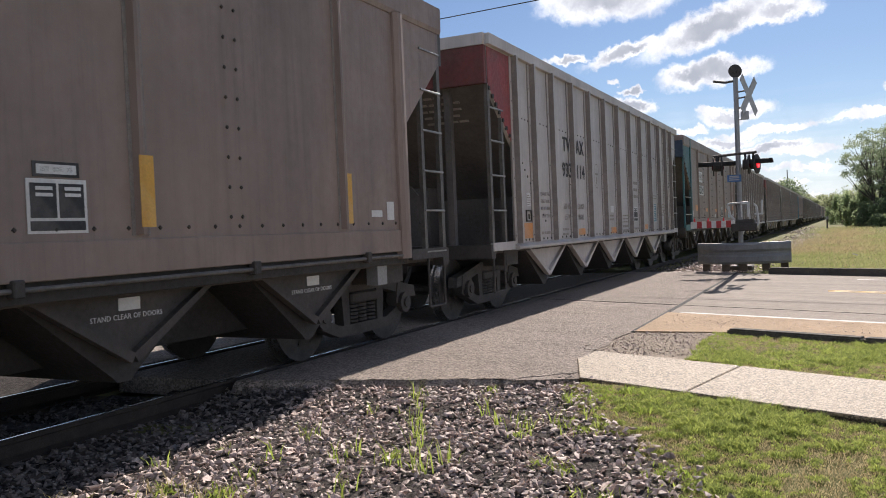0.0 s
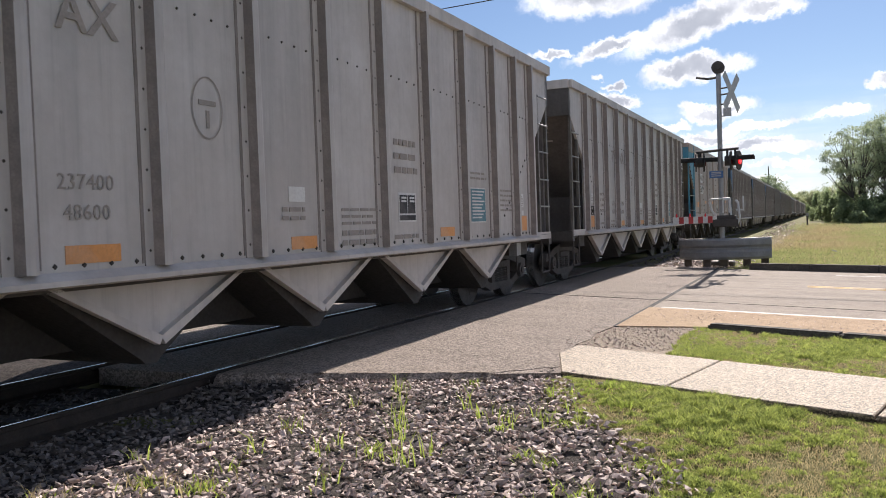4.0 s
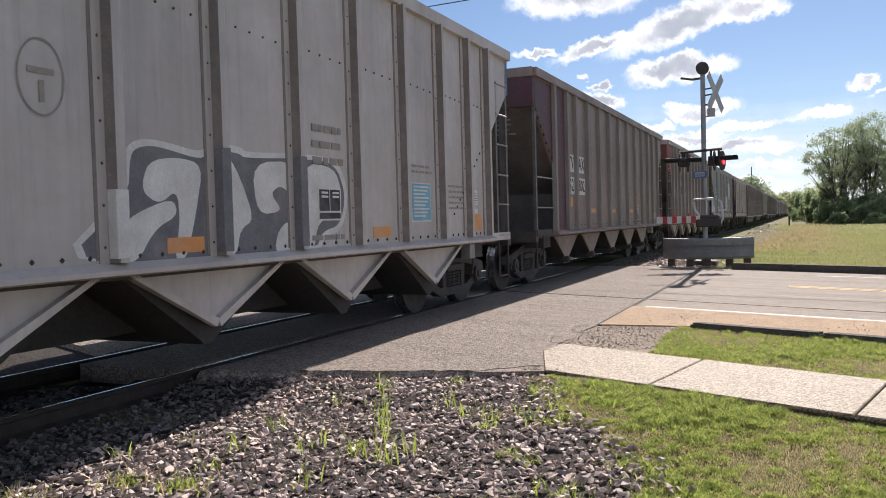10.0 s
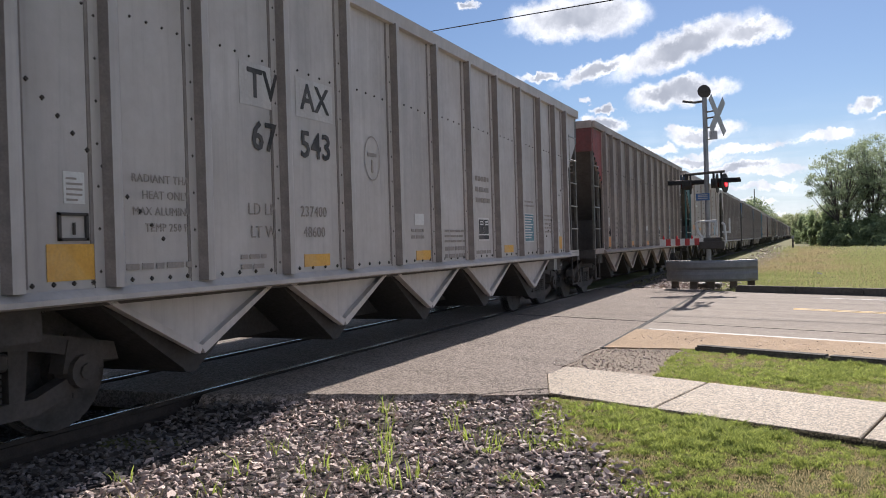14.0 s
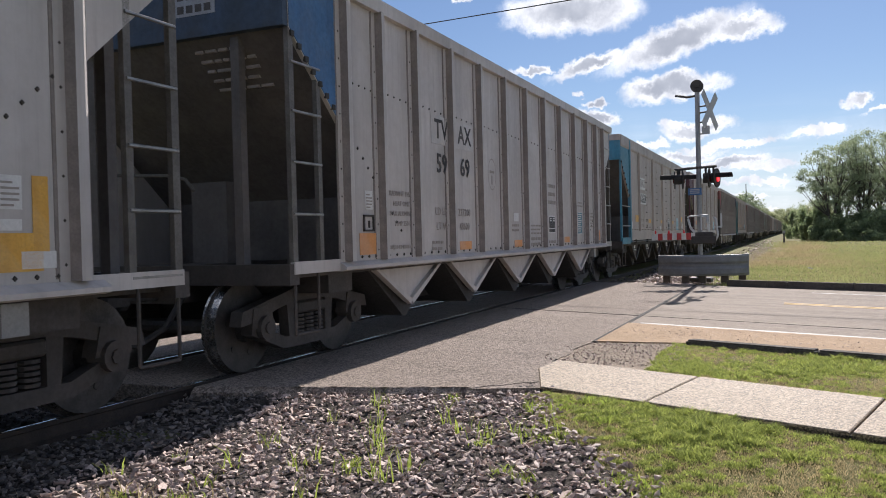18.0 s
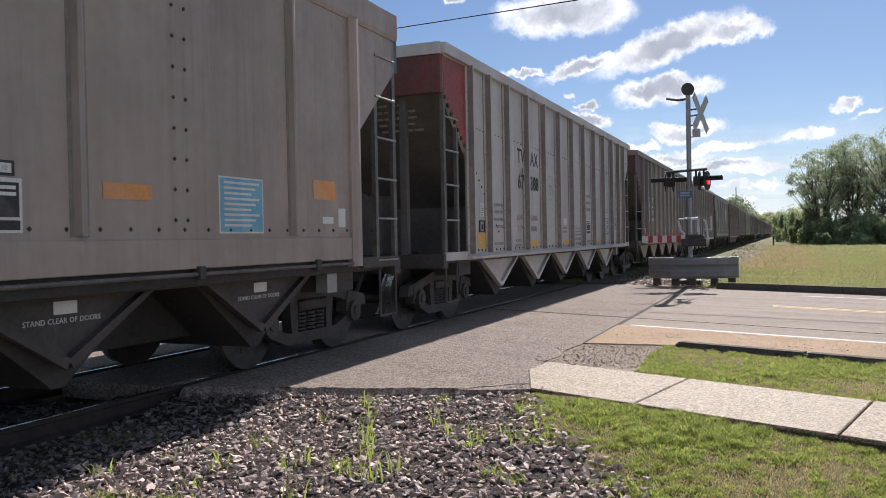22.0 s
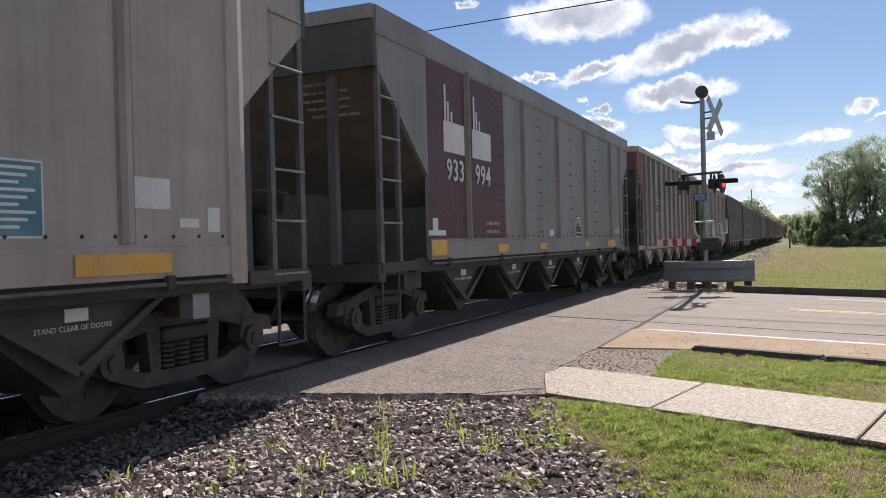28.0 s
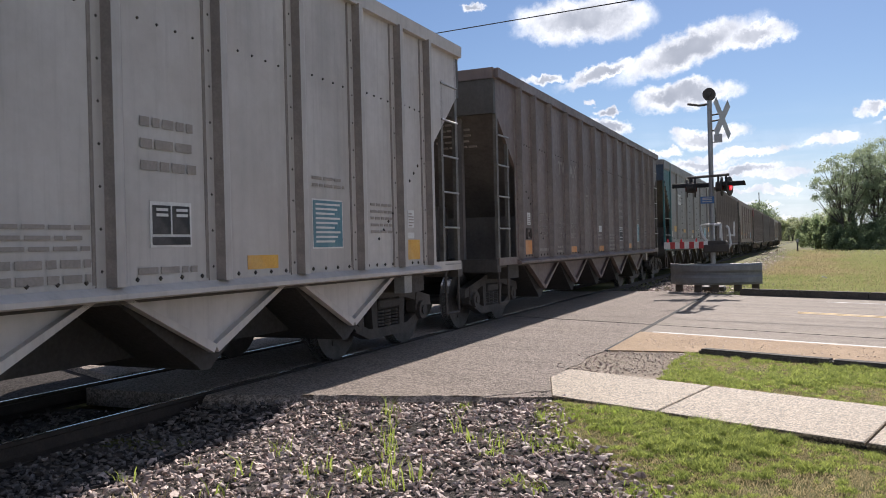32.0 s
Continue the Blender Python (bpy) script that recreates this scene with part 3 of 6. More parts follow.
def build_pavement():
    base = tagged(new("pavement"), "pale pebbly concrete pavement slabs with dark joints", "pavement", kind="structure")
    corners = [(-2.26, 8.27), (-2.06, 6.78)]
    d = Vector((1, -0.43)).normalized()
    far0, near0 = Vector((-2.30, 8.29)), Vector((-2.05, 6.80))
    cuts_far = [0.0, 1.61, 3.17, 4.72, 6.25, 7.8, 9.3]
    cuts_near = [0.0, 1.04, 2.56, 4.1, 5.65, 7.2, 8.7]
    for i in range(6):
        a, b = far0 + d * (cuts_far[i] + 0.008), far0 + d * (cuts_far[i + 1] - 0.008)
        p, q = near0 + d * (cuts_near[i] + 0.008), near0 + d * (cuts_near[i + 1] - 0.008)
        o = [(p.x, p.y), (q.x, q.y), (b.x, b.y), (a.x, a.y)]
        if i == 0:
            o = [(p.x, p.y), (q.x, q.y), (b.x, b.y), (a.x, a.y), (a.x - 0.05, (a.y + p.y) / 2 + 0.2)]
        bm = bmesh.new()
        prism(bm, o, -0.14, 0.012, "z")
        bmesh.ops.bevel(bm, geom=[ed for ed in bm.edges if all(v.co.z > -0.01 for v in ed.verts)], offset=0.008, segments=1, affect="EDGES")
        part("slab", bm, WALKWAY, base)
    bm = bmesh.new()
    a, b, p, q = far0, far0 + d * 9.3, near0, near0 + d * 8.7
    prism(bm, [(p.x, p.y), (q.x, q.y), (b.x, b.y), (a.x, a.y)], -0.2, -0.012, "z")
    part("bedding", bm, GRIT, base)


build_pavement()


def build_track():
    prof = [(-0.07, -0.17), (0.07, -0.17), (0.07, -0.155), (0.012, -0.13), (0.012, -0.045), (0.036, -0.032), (0.036, -0.004), (0.03, 0.0),
            (-0.03, 0.0), (-0.036, -0.004), (-0.036, -0.032), (-0.012, -0.045), (-0.012, -0.13), (-0.07, -0.155)]
    for name, x in (("rail_1", NEAR_RAIL), ("rail_2", FAR_RAIL)):
        rail = tagged(new(name), "rusty steel running rail with a bright polished head", "rail", kind="structure")
        bm = bmesh.new()
        prism(bm, [(x + a, b) for a, b in prof], -700, 1500, "y")
        part("web", bm, RUST, rail)
        bm = bmesh.new()
        prism(bm, [(x + a, b) for a, b in ((-0.004, -0.001), (0.024, -0.001), (0.021, 0.0035), (-0.001, 0.0035))], -700, 1500, "y")
        part("head", bm, RAILTOP, rail, "bright polished running surface")
    sleepers = tagged(new("sleepers"), "dark oily timber sleepers half sunk in ballast", "sleeper", kind="structure")
    bm = bmesh.new()
    box(bm, -1.3, 1.3, -0.115, 0.115, -0.09, 0.09, 0.012)
    me = mesh_of(bm, "sleeper", TIMBER)
    rng = random.Random(2)
    for i in range(70):
        y = -6 + i * 0.53
        if 5.9 < y < 22.2:
            continue
        s = part("sleeper", me, TIMBER, sleepers)
        s.matrix_basis = pose(TRACK_X + rng.uniform(-0.03, 0.03), y, -0.265, 0, 0, rng.uniform(-1, 1))


build_track()


# ---- the coal train ----
PITCH, HB = 16.18, 7.36          # coupled length and half the length of a body
TOP = 4.06
MESHES = {}


def cached(key, make, mat, smooth=False):
    """A mesh shared by all wagons that have the same part in the same paint."""
    key = key + (mat.name,)
    if key not in MESHES:
        bm = bmesh.new()
        make(bm)
        MESHES[key] = mesh_of(bm, key[0], mat, smooth)
    return MESHES[key]


KINDS = {
    # sill: underside of the side sheet; front and rear: where the full-height sheet begins, from the body's ends
    "ribbed": dict(sill=1.06, front=0.98, rear=0.95, chord=0.16, hops=(-4.42, -2.14, 0.12, 2.38, 4.66), tip=0.51, low=0.33, wide=1.0),
    "smooth": dict(sill=1.11, front=1.38, rear=1.02, chord=0.30, hops=(-4.39, -2.05, 0.20, 2.43, 4.71), tip=0.50, low=0.33, wide=0.86),
    "posted": dict(sill=1.06, front=1.28, rear=0.96, chord=0.14, hops=(-4.50, -2.22, 0.16, 2.42, 4.64), tip=0.44, low=0.34, wide=0.98),
}
POSTS = {
    "ribbed": [-6.30, -5.50, -4.55, -3.42, -2.28, -1.14, 0.0, 1.14, 2.28, 3.42, 4.55, 5.50, 6.30],
    "smooth": [-4.60, -2.03, 0.17, 2.41, 5.02, 6.30],
    "posted": [-6.12, -5.20, -4.48, -3.42, -2.29, -1.17, 0.0, 1.12, 2.28, 3.40, 4.40, 5.30, 6.32],
}


def posts_of(kind):
    """Places of the upright ribs along the side."""
    return POSTS[kind]


def side_sheet(bm, kind, sx):
    k = KINDS[kind]
    f, r, z0 = -HB + k["front"], HB - k["rear"], k["sill"]
    o = [(f, z0), (r, z0), (r, 3.34 - 0.826 * k["rear"]), (HB - 0.05, 3.36), (HB - 0.05, TOP - 0.02), (-HB + 0.05, TOP - 0.02), (-HB + 0.05, 3.36), (f, 3.34 - 0.826 * k["front"])]
    prism(bm, o, sx * (SIDE_X - 0.05), sx * SIDE_X, "x")


def rib(bm, kind, sx):
    """One upright, at y = 0."""
    k = KINDS[kind]
    z0, z1 = k["sill"] + 0.03, TOP - k["chord"] + 0.02
    x = sx * SIDE_X
    if kind == "ribbed":
        o = [(x - sx * 0.01, -0.15), (x + sx * 0.010, -0.15), (x + sx * 0.010, -0.065), (x + sx * 0.095, -0.05), (x + sx * 0.095, 0.022), (x + sx * 0.081, 0.052),
             (x + sx * 0.010, 0.085), (x + sx * 0.010, 0.11), (x - sx * 0.01, 0.11)]
        prism(bm, o, z0, z1, "z")
    elif kind == "smooth":
        o = [(x - sx * 0.01, -0.06), (x + sx * 0.058, -0.040), (x + sx * 0.058, -0.006), (x + sx * 0.044, 0.024), (x + sx * 0.006, 0.030), (x + sx * 0.006, 0.06), (x - sx * 0.01, 0.065)]
        prism(bm, o, z0 + 0.24, z1, "z")
    else:
        o = [(x - sx * 0.01, -0.085), (x + sx * 0.075, -0.075), (x + sx * 0.075, 0.05), (x + sx * 0.062, 0.078), (x - sx * 0.01, 0.085)]
        prism(bm, o, z0, z1, "z")


def rivets(bm, kind):
    """Bolt heads on the side that faces the lane."""
    k = KINDS[kind]
    x, ps = SIDE_X, posts_of(kind)

    def head(y, z, r=0.018):
        v = [bm.verts.new((x + dx, y + r * s * a, z + r * s * b)) for dx, s in ((0.0, 1.0), (0.012, 0.7)) for a, b in ((1, 0), (0, 1), (-1, 0), (0, -1))]
        for i in range(4):
            bm.faces.new((v[i], v[(i + 1) % 4], v[4 + (i + 1) % 4], v[4 + i]))
        bm.faces.new(v[4:])
    if kind == "ribbed":
        for p in ps:
            for i in range(9):
                head(p - 0.10, 1.2 + i * 0.29)
        for a, b in zip(ps, ps[1:]):
            for i in range(4):
                head(a + (b - a) * (0.2 + 0.2 * i), 1.13, 0.02)
            for i in range(4):
                head(a + (b - a) * (0.25 + 0.17 * i), 3.02 - 0.006 * i, 0.013)
        for s in (-1, 1):
            for i in range(11):
                head(s * (HB - 1.22 - 0.115 * i), 2.42 - 0.10 * i if i != 6 else 1.8, 0.02)
    elif kind == "smooth":
        for c in (-3.2, -1.02, 1.2, 3.42):
            for i in range(9):
                for d in (-0.07, 0.07):
                    head(c + d, 1.5 + i * 0.24)
        for i in range(44):
            head(-HB + k["front"] + 0.15 + i * 0.29, 1.425)
    else:
        for i in range(44):
            head(-HB + 1.3 + i * 0.29, 1.17, 0.015)


def corner_post(bm):
    """Half-round post that closes the trailing end of a smooth side."""
    o = [(SIDE_X - 0.03, HB - 1.23), (SIDE_X + 0.03, HB - 1.22), (SIDE_X + 0.062, HB - 1.17), (SIDE_X + 0.07, HB - 1.12), (SIDE_X + 0.062, HB - 1.06), (SIDE_X + 0.03, HB - 1.015),
         (SIDE_X - 0.03, HB - 1.005)]
    prism(bm, o, 1.03, TOP - 0.30, "z")


def side_channel(bm):
    for sx in (1, -1):
        x0, x1 = sorted((sx * 1.42, sx * 1.57))
        box(bm, x0, x1, -HB + 1.0, HB - 1.0, 0.97, 1.15, 0.01)


def air_line(bm):
    rod(bm, (1.625, -HB + 1.4, 1.065), (1.625, HB - 1.1, 1.065), 0.017, 8)


def build_bodywork(car, kind, body, end):
    k = KINDS[kind]
    mat, emat = BODY[body], ENDS[end]
    # slope sheets use the recess grey that has glare mixed in
    dirt = LIFTED_STEEL
    # side facing the lane and its twin
    part("side_wall", cached(("side_wall", kind, 1), lambda bm: side_sheet(bm, kind, 1), mat), None, car)
    part("side_wall", cached(("side_wall", kind, -1), lambda bm: side_sheet(bm, kind, -1), mat), None, car)
    me = cached(("rib", kind, 1), lambda bm: rib(bm, kind, 1), mat)
    if kind != "smooth" and len(me.materials) < 2:  # shade of the leading flanks, put into their colour
        me.materials.append(SEAM_FLANK_SHADE if kind == "ribbed" else BODY["char"])
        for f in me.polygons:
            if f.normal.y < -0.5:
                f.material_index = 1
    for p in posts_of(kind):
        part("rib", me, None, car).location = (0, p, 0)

    def far_ribs(bm):
        for p in posts_of(kind):
            box(bm, -SIDE_X - 0.06, -SIDE_X + 0.01, p - 0.06, p + 0.06, k["sill"] + 0.03, TOP - 0.1)
    part("rib_row", cached(("rib_row", kind), far_ribs, mat), None, car)
    if kind != "posted":
        def seams(bm):
            for p in posts_of(kind):
                for a, b in ((-0.175, -0.148), (0.108, 0.128)) if kind == "ribbed" else ((-0.09, -0.058), (0.06, 0.075)):
                    box(bm, SIDE_X - 0.004, SIDE_X + 0.006, p + a, p + b, k["sill"] + (0.05 if kind == "ribbed" else 0.26), TOP - k["chord"])
        tagged(part("seams", cached(("seams", kind), seams, SEAM_FLANK_SHADE), None, car, "rust-stained seams along the ribs"), kind="stuff")
    tagged(part("rivets", cached(("rivets", kind), lambda bm: rivets(bm, kind), RIVET), None, car), kind="stuff")

    def chord(bm):
        for sx in (1, -1):
            x = sx * SIDE_X
            if kind == "smooth":
                o = [(x - sx * 0.09, TOP - 0.32), (x + sx * 0.012, TOP - 0.32), (x + sx * 0.028, TOP - 0.27), (x + sx * 0.026, TOP), (x - sx * 0.05, TOP)]
            else:
                o = [(x - sx * 0.08, TOP - 0.15), (x + sx * 0.07, TOP - 0.15), (x + sx * 0.075, TOP), (x + sx * 0.02, TOP)]
            prism(bm, o, -HB, HB, "y")
        for sy in (1, -1):
            box(bm, -SIDE_X, SIDE_X, sy * HB - 0.06, sy * HB + 0.06, TOP - 0.16, TOP + 0.005)
    part("top_chord", cached(("top_chord", kind), chord, mat), None, car)

    def sill(bm):
        for sx in (1, -1):
            x, z = sx * SIDE_X, k["sill"]
            if kind == "smooth":
                box(bm, x - 0.02, x + 0.02, -HB + k["front"], HB - k["rear"], z, z + 0.24, 0.006)
                continue
            o = [(x - sx * 0.08, z - 0.07), (x + sx * 0.03, z - 0.07), (x + sx * 0.09, z - 0.055), (x + sx * 0.09, z - 0.02), (x + sx * 0.012, z + 0.03), (x - sx * 0.08, z + 0.03)]
            prism(bm, o, -HB + k["front"] - 0.1, HB - k["rear"] + 0.1, "y")
    part("side_sill", cached(("side_sill", kind), sill, mat), None, car)

    def put(name, mat_, args, label=""):
        part(name, cached((name,) + args, lambda bm: box(bm, *args), mat_), None, car, label)
    put("centre_sill", UNDER, (-0.28, 0.28, -HB - 0.1, HB + 0.1, 0.72, 1.10))
    for sy in (1, -1):
        put("end_sill", UNDER, (-SIDE_X, SIDE_X, sy * (HB - 0.05) - 0.08, sy * (HB - 0.05) + 0.08, 0.90, 1.10))
        put("end_platform", UNDER, (-SIDE_X + 0.02, SIDE_X - 0.02, sy * (HB - 0.62) - 0.48, sy * (HB - 0.62) + 0.48, 1.03, 1.07))
        put("bolster", UNDER, (-1.45, 1.45, sy * 6.2 - 0.25, sy * 6.2 + 0.25, 0.76, 1.03))
        put("floor_beam", UNDER, (sy * 1.40 - 0.06, sy * 1.40 + 0.06, -HB + 0.1, HB - 0.1, 0.955, 1.045))
        put("corner_plate", mat if kind == "ribbed" else UNDER, (SIDE_X - 0.04, SIDE_X + 0.015, sy * (HB - 0.5) - 0.46, sy * (HB - 0.5) + 0.46, 1.0, 1.12))

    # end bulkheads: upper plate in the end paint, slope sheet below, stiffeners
    # leading plates take the darker copy, shade painted in along with soot
    for sy, mt in ((-1, {"red": ENDS["sooty"], "blue": ENDS["shaded_sooty_blue"], "teal": ENDS["shaded_sooty_blue"]}.get(end, emat)), (1, emat if end != "red" else ENDS["black"])):
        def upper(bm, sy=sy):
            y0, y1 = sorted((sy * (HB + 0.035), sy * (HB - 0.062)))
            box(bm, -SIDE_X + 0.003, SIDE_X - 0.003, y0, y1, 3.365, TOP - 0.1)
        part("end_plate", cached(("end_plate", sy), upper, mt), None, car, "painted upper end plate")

        if sy < 0 and kind != "smooth":
            part("end_patch", cached(("end_patch",), lambda bm: box(bm, 0.3, 0.82, -HB - 0.04, -HB - 0.03, 3.58, 3.86), GALV), None, car, "faded grey number patch")
            rows = cached(("end_print",), lambda bm: [box(bm, 0.36 + 0.11 * i, 0.44 + 0.11 * i, -HB - 0.043, -HB - 0.039, z, z + 0.075) for i in range(4) for z in (3.61, 3.74)], UNDER)
            tagged(part("small_print", rows, None, car), kind="stuff")

        def slope(bm, sy=sy):
            o = [(sy * (HB - 0.02), 3.40), (sy * (HB - 0.10), 3.40), (sy * (HB - 2.9), 1.02), (sy * (HB - 2.82), 1.02)]
            prism(bm, o, -SIDE_X + 0.05, SIDE_X - 0.05, "x")
        part("slope_sheet", cached(("slope_sheet", sy), slope, dirt), None, car, "dark grey sloping end sheet with stiffeners")

        if sy < 0:
            def caution(bm):
                rng = random.Random(3)
                for i in range(5):
                    z, x = 3.25 - 0.08 * i, 0.40
                    y = -HB + 0.02 + (3.40 - z) * 1.176
                    while x < 0.98:
                        w = rng.uniform(0.07, 0.18)
                        box(bm, x, x + w, y - 0.035, y + 0.01, z, z + 0.04)
                        x += w + 0.03
            tagged(part("small_print", cached(("caution",), caution, FADED), None, car), kind="stuff")

        for x in (-0.95, 0.95):
            me = cached(("stiffener", sy), lambda bm: box(bm, -0.05, 0.05, sy * (HB - 0.13) - 0.05, sy * (HB - 0.13) + 0.05, 1.05, 3.5), LIFTED_STEEL)
            part("stiffener", me, None, car).location.x = x
        put("reservoir_box", LIFTED_STEEL, (-0.24, 0.24, sy * (HB - 1.0) - 0.2, sy * (HB - 1.0) + 0.2, 1.06, 2.0))
        put("inner_bulkhead", LIFTED_STEEL, (-SIDE_X + 0.1, SIDE_X - 0.1, sy * (HB - 1.9) - 0.03, sy * (HB - 1.9) + 0.03, 1.0, 2.0))

        def pipe(bm, sy=sy):
            y = sy * (HB - 0.02)
            bent(bm, [(-0.75, y, 1.55), (-0.75, y, 2.0), (-0.6, y, 2.06), (0.1, y, 2.02), (0.35, y, 1.97), (0.45, y, 1.85)], 0.018)
        part("brake_pipe", cached(("brake_pipe", sy), pipe, LADDER), None, car, "pale bent brake pipe")

        lm_ = ENDS[end] if (sy < 0 and kind == "smooth" and end in ("cyan", "teal", "maroon", "lime")) else LADDER
        x, a = SIDE_X - 0.02, sy * (HB - 0.08)
        wide = sy < 0 and (kind == "posted" or (kind == "smooth" and end not in ("black", "lime")))
        b = sy * (HB - (1.25 if wide else 0.56))
        lad = part("ladder", cached(("ladder", sy), lambda bm: box(bm, x - 0.03, x + 0.02, a - 0.04, a + 0.04, 1.0, 3.95), lm_), None, car, "steel corner ladder with thin rungs")
        if not wide:
            part("rail", cached(("rail", sy), lambda bm: box(bm, x - 0.03, x + 0.02, b - 0.035, b + 0.035, 1.0, 3.0 if sy < 0 else 3.52), lm_), None, lad)
        rung = cached(("rung", sy, wide), lambda bm: rod(bm, (x + 0.025, a + sy * 0.02, 0), (x + 0.025, b - sy * 0.02, 0), 0.015, 6), RUNG)
        for z in ((1.53, 2.09) if wide else (1.58, 2.08, 2.57, 3.04) if sy < 0 else (1.08, 1.57, 2.04, 2.52, 3.0, 3.48)):
            part("rung", rung, None, lad).location.z = z
        step = cached(("step", sy), lambda bm: bent(bm, [(x, a, 1.0), (x, a, 0.42), (x, sy * (HB - 0.5), 0.42), (x, sy * (HB - 0.5), 1.0)], 0.016), UNDER)
        part("step", step, None, lad)

        def far_ladder(bm, sy=sy):
            x, a, b = -SIDE_X + 0.02, sy * (HB - 0.06), sy * (HB - 0.60)
            box(bm, x - 0.03, x + 0.02, a - 0.03, a + 0.03, 1.0, 3.8)
            box(bm, x - 0.03, x + 0.02, b - 0.025, b + 0.025, 1.0, 3.4)
            for i in range(5):
                rod(bm, (x, a, 1.42 + i * 0.47), (x, b, 1.42 + i * 0.47), 0.012, 6)
        part("ladder", cached(("far_ladder", sy), far_ladder, LADDER), None, car, "steel corner ladder with thin rungs")

        def coupler(bm, sy=sy):
            y0, y1 = sy * (HB + 0.1), sy * (HB + 0.80)
            box(bm, -0.09, 0.09, min(y0, y1), max(y0, y1), 0.76, 0.94, 0.02)
            box(bm, -0.19, 0.17, sy * (HB + 0.68) - 0.13, sy * (HB + 0.68) + 0.125, 0.70, 1.0, 0.04)
            bent(bm, [(0.3, sy * HB, 0.8), (0.32, sy * (HB + 0.3), 0.5), (0.25, sy * (HB + 0.6), 0.36), (0.12, sy * (HB + 0.79), 0.42)], 0.03)
        part("coupler", cached(("coupler", sy), coupler, SOOT), None, car)
    # painted corner of the side sheet above the leading ladder
    def corner(bm):
        f = -HB + k["front"]
        prism(bm, [(-HB + 0.06, 3.37), (-HB + 0.06, TOP - 0.17), (f - 0.02, TOP - 0.17), (f - 0.02, 3.37 - 0.826 * k["front"])], SIDE_X - 0.002, SIDE_X + 0.006, "x")
    if end in ("red", "blue", "teal", "cyan", "lime", "maroon"):
        part("corner_panel", cached(("corner_panel", kind), corner, emat), None, car, "brightly painted corner panel")
        def tabs(bm):
            for i in range(7):
                y = -HB + 0.10 + i * (k["front"] - 0.12) / 7
                z = 3.40 - 0.826 * (y + HB)
                box(bm, SIDE_X - 0.01, SIDE_X + 0.016, y - 0.03, y + 0.03, z - 0.035, z + 0.02)
        tagged(part("tab_strip", cached(("tab_strip", kind), tabs, SOOT), None, car, "row of dark steel tabs along the painted corner"), kind="stuff")
    put("valve_box", GALV, (1.36, 1.50, 5.80, 6.00, 0.76, 0.97), "small grey steel box behind the bogie")
    if kind == "smooth" and end != "black":
        put("front_post", emat, (SIDE_X - 0.04, SIDE_X + 0.035, -HB + 1.20, -HB + 1.37, 1.05, TOP - 0.05), "brightly painted corner post")
        put("front_step", emat, (SIDE_X - 0.04, SIDE_X + 0.02, -HB + 0.02, -HB + 1.2, 1.02, 1.20), "brightly painted step plate")
    if kind == "posted":
        def first(bm):
            p = posts_of("posted")
            box(bm, SIDE_X - 0.002, SIDE_X + 0.006, p[0] + 0.09, p[1] - 0.09, 1.05, TOP - 0.16)
        part("first_panel", cached(("first_panel", kind), first, ENDS["maroon"]), None, car, "dark red painted first panel")

    if kind == "smooth":
        part("corner_post", cached(("corner_post",), corner_post, mat), None, car, "rounded upright post at the body's corner")
        part("side_channel", cached(("side_channel",), side_channel, SOOT), None, car, "dark channel under the side")
        line = part("air_line", cached(("air_line",), air_line, LADDER), None, car, "thin steel pipe clamped under the side")
        for y in (-5.4, -3.3, -0.85, 1.4, 3.6, 5.4):
            part("clamp", cached(("clamp",), lambda bm: box(bm, 1.585, 1.66, -0.04, 0.04, 1.02, 1.13, 0.008), UNDER), None, line).location.y = y
    # hoppers under the floor
    hmat = {"ribbed": mat, "smooth": UNDER, "posted": mat}[kind]
    z1, w, t = 0.98, k["wide"], k["tip"]
    if kind == "posted":
        o = [(-w, z1), (-0.17, t + 0.06), (-0.15, t - 0.07), (0.10, t - 0.07), (0.13, t + 0.06), (w, z1)]
    else:
        o = [(-w, z1), (-0.06, t), (0.06, t), (w, z1)]
    for c in k["hops"]:
        deep = o if kind == "posted" else [(-w, z1), (-0.10, k["low"] + 0.04), (-0.06, k["low"]), (0.06, k["low"]), (0.10, k["low"] + 0.04), (w, z1)]
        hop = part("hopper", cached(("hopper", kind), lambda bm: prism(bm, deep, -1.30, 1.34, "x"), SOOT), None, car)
        hop.location = (0, c, 0)
        part("hopper_plate", cached(("hopper_plate", kind), lambda bm: prism(bm, o, 1.37, 1.40, "x"), hmat), None, hop)
        if kind != "posted":
            for s in (-1, 1):
                flange = [(s * w, z1), (s * (w - 0.09), z1), (s * -0.01, t + 0.035), (s * 0.03, t - 0.03)]
                part("flange", cached(("flange", kind, s), lambda bm: prism(bm, flange, 1.40, 1.46, "x"), hmat), None, hop)
        else:
            part("gate_box", cached(("gate_box",), lambda bm: box(bm, 1.30, 1.47, -0.17, 0.02, t - 0.05, t + 0.08, 0.02), UNDER), None, hop)

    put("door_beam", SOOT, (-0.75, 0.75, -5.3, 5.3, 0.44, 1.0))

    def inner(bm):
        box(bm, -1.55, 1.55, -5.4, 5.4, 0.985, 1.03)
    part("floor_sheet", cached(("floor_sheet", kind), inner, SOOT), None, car)


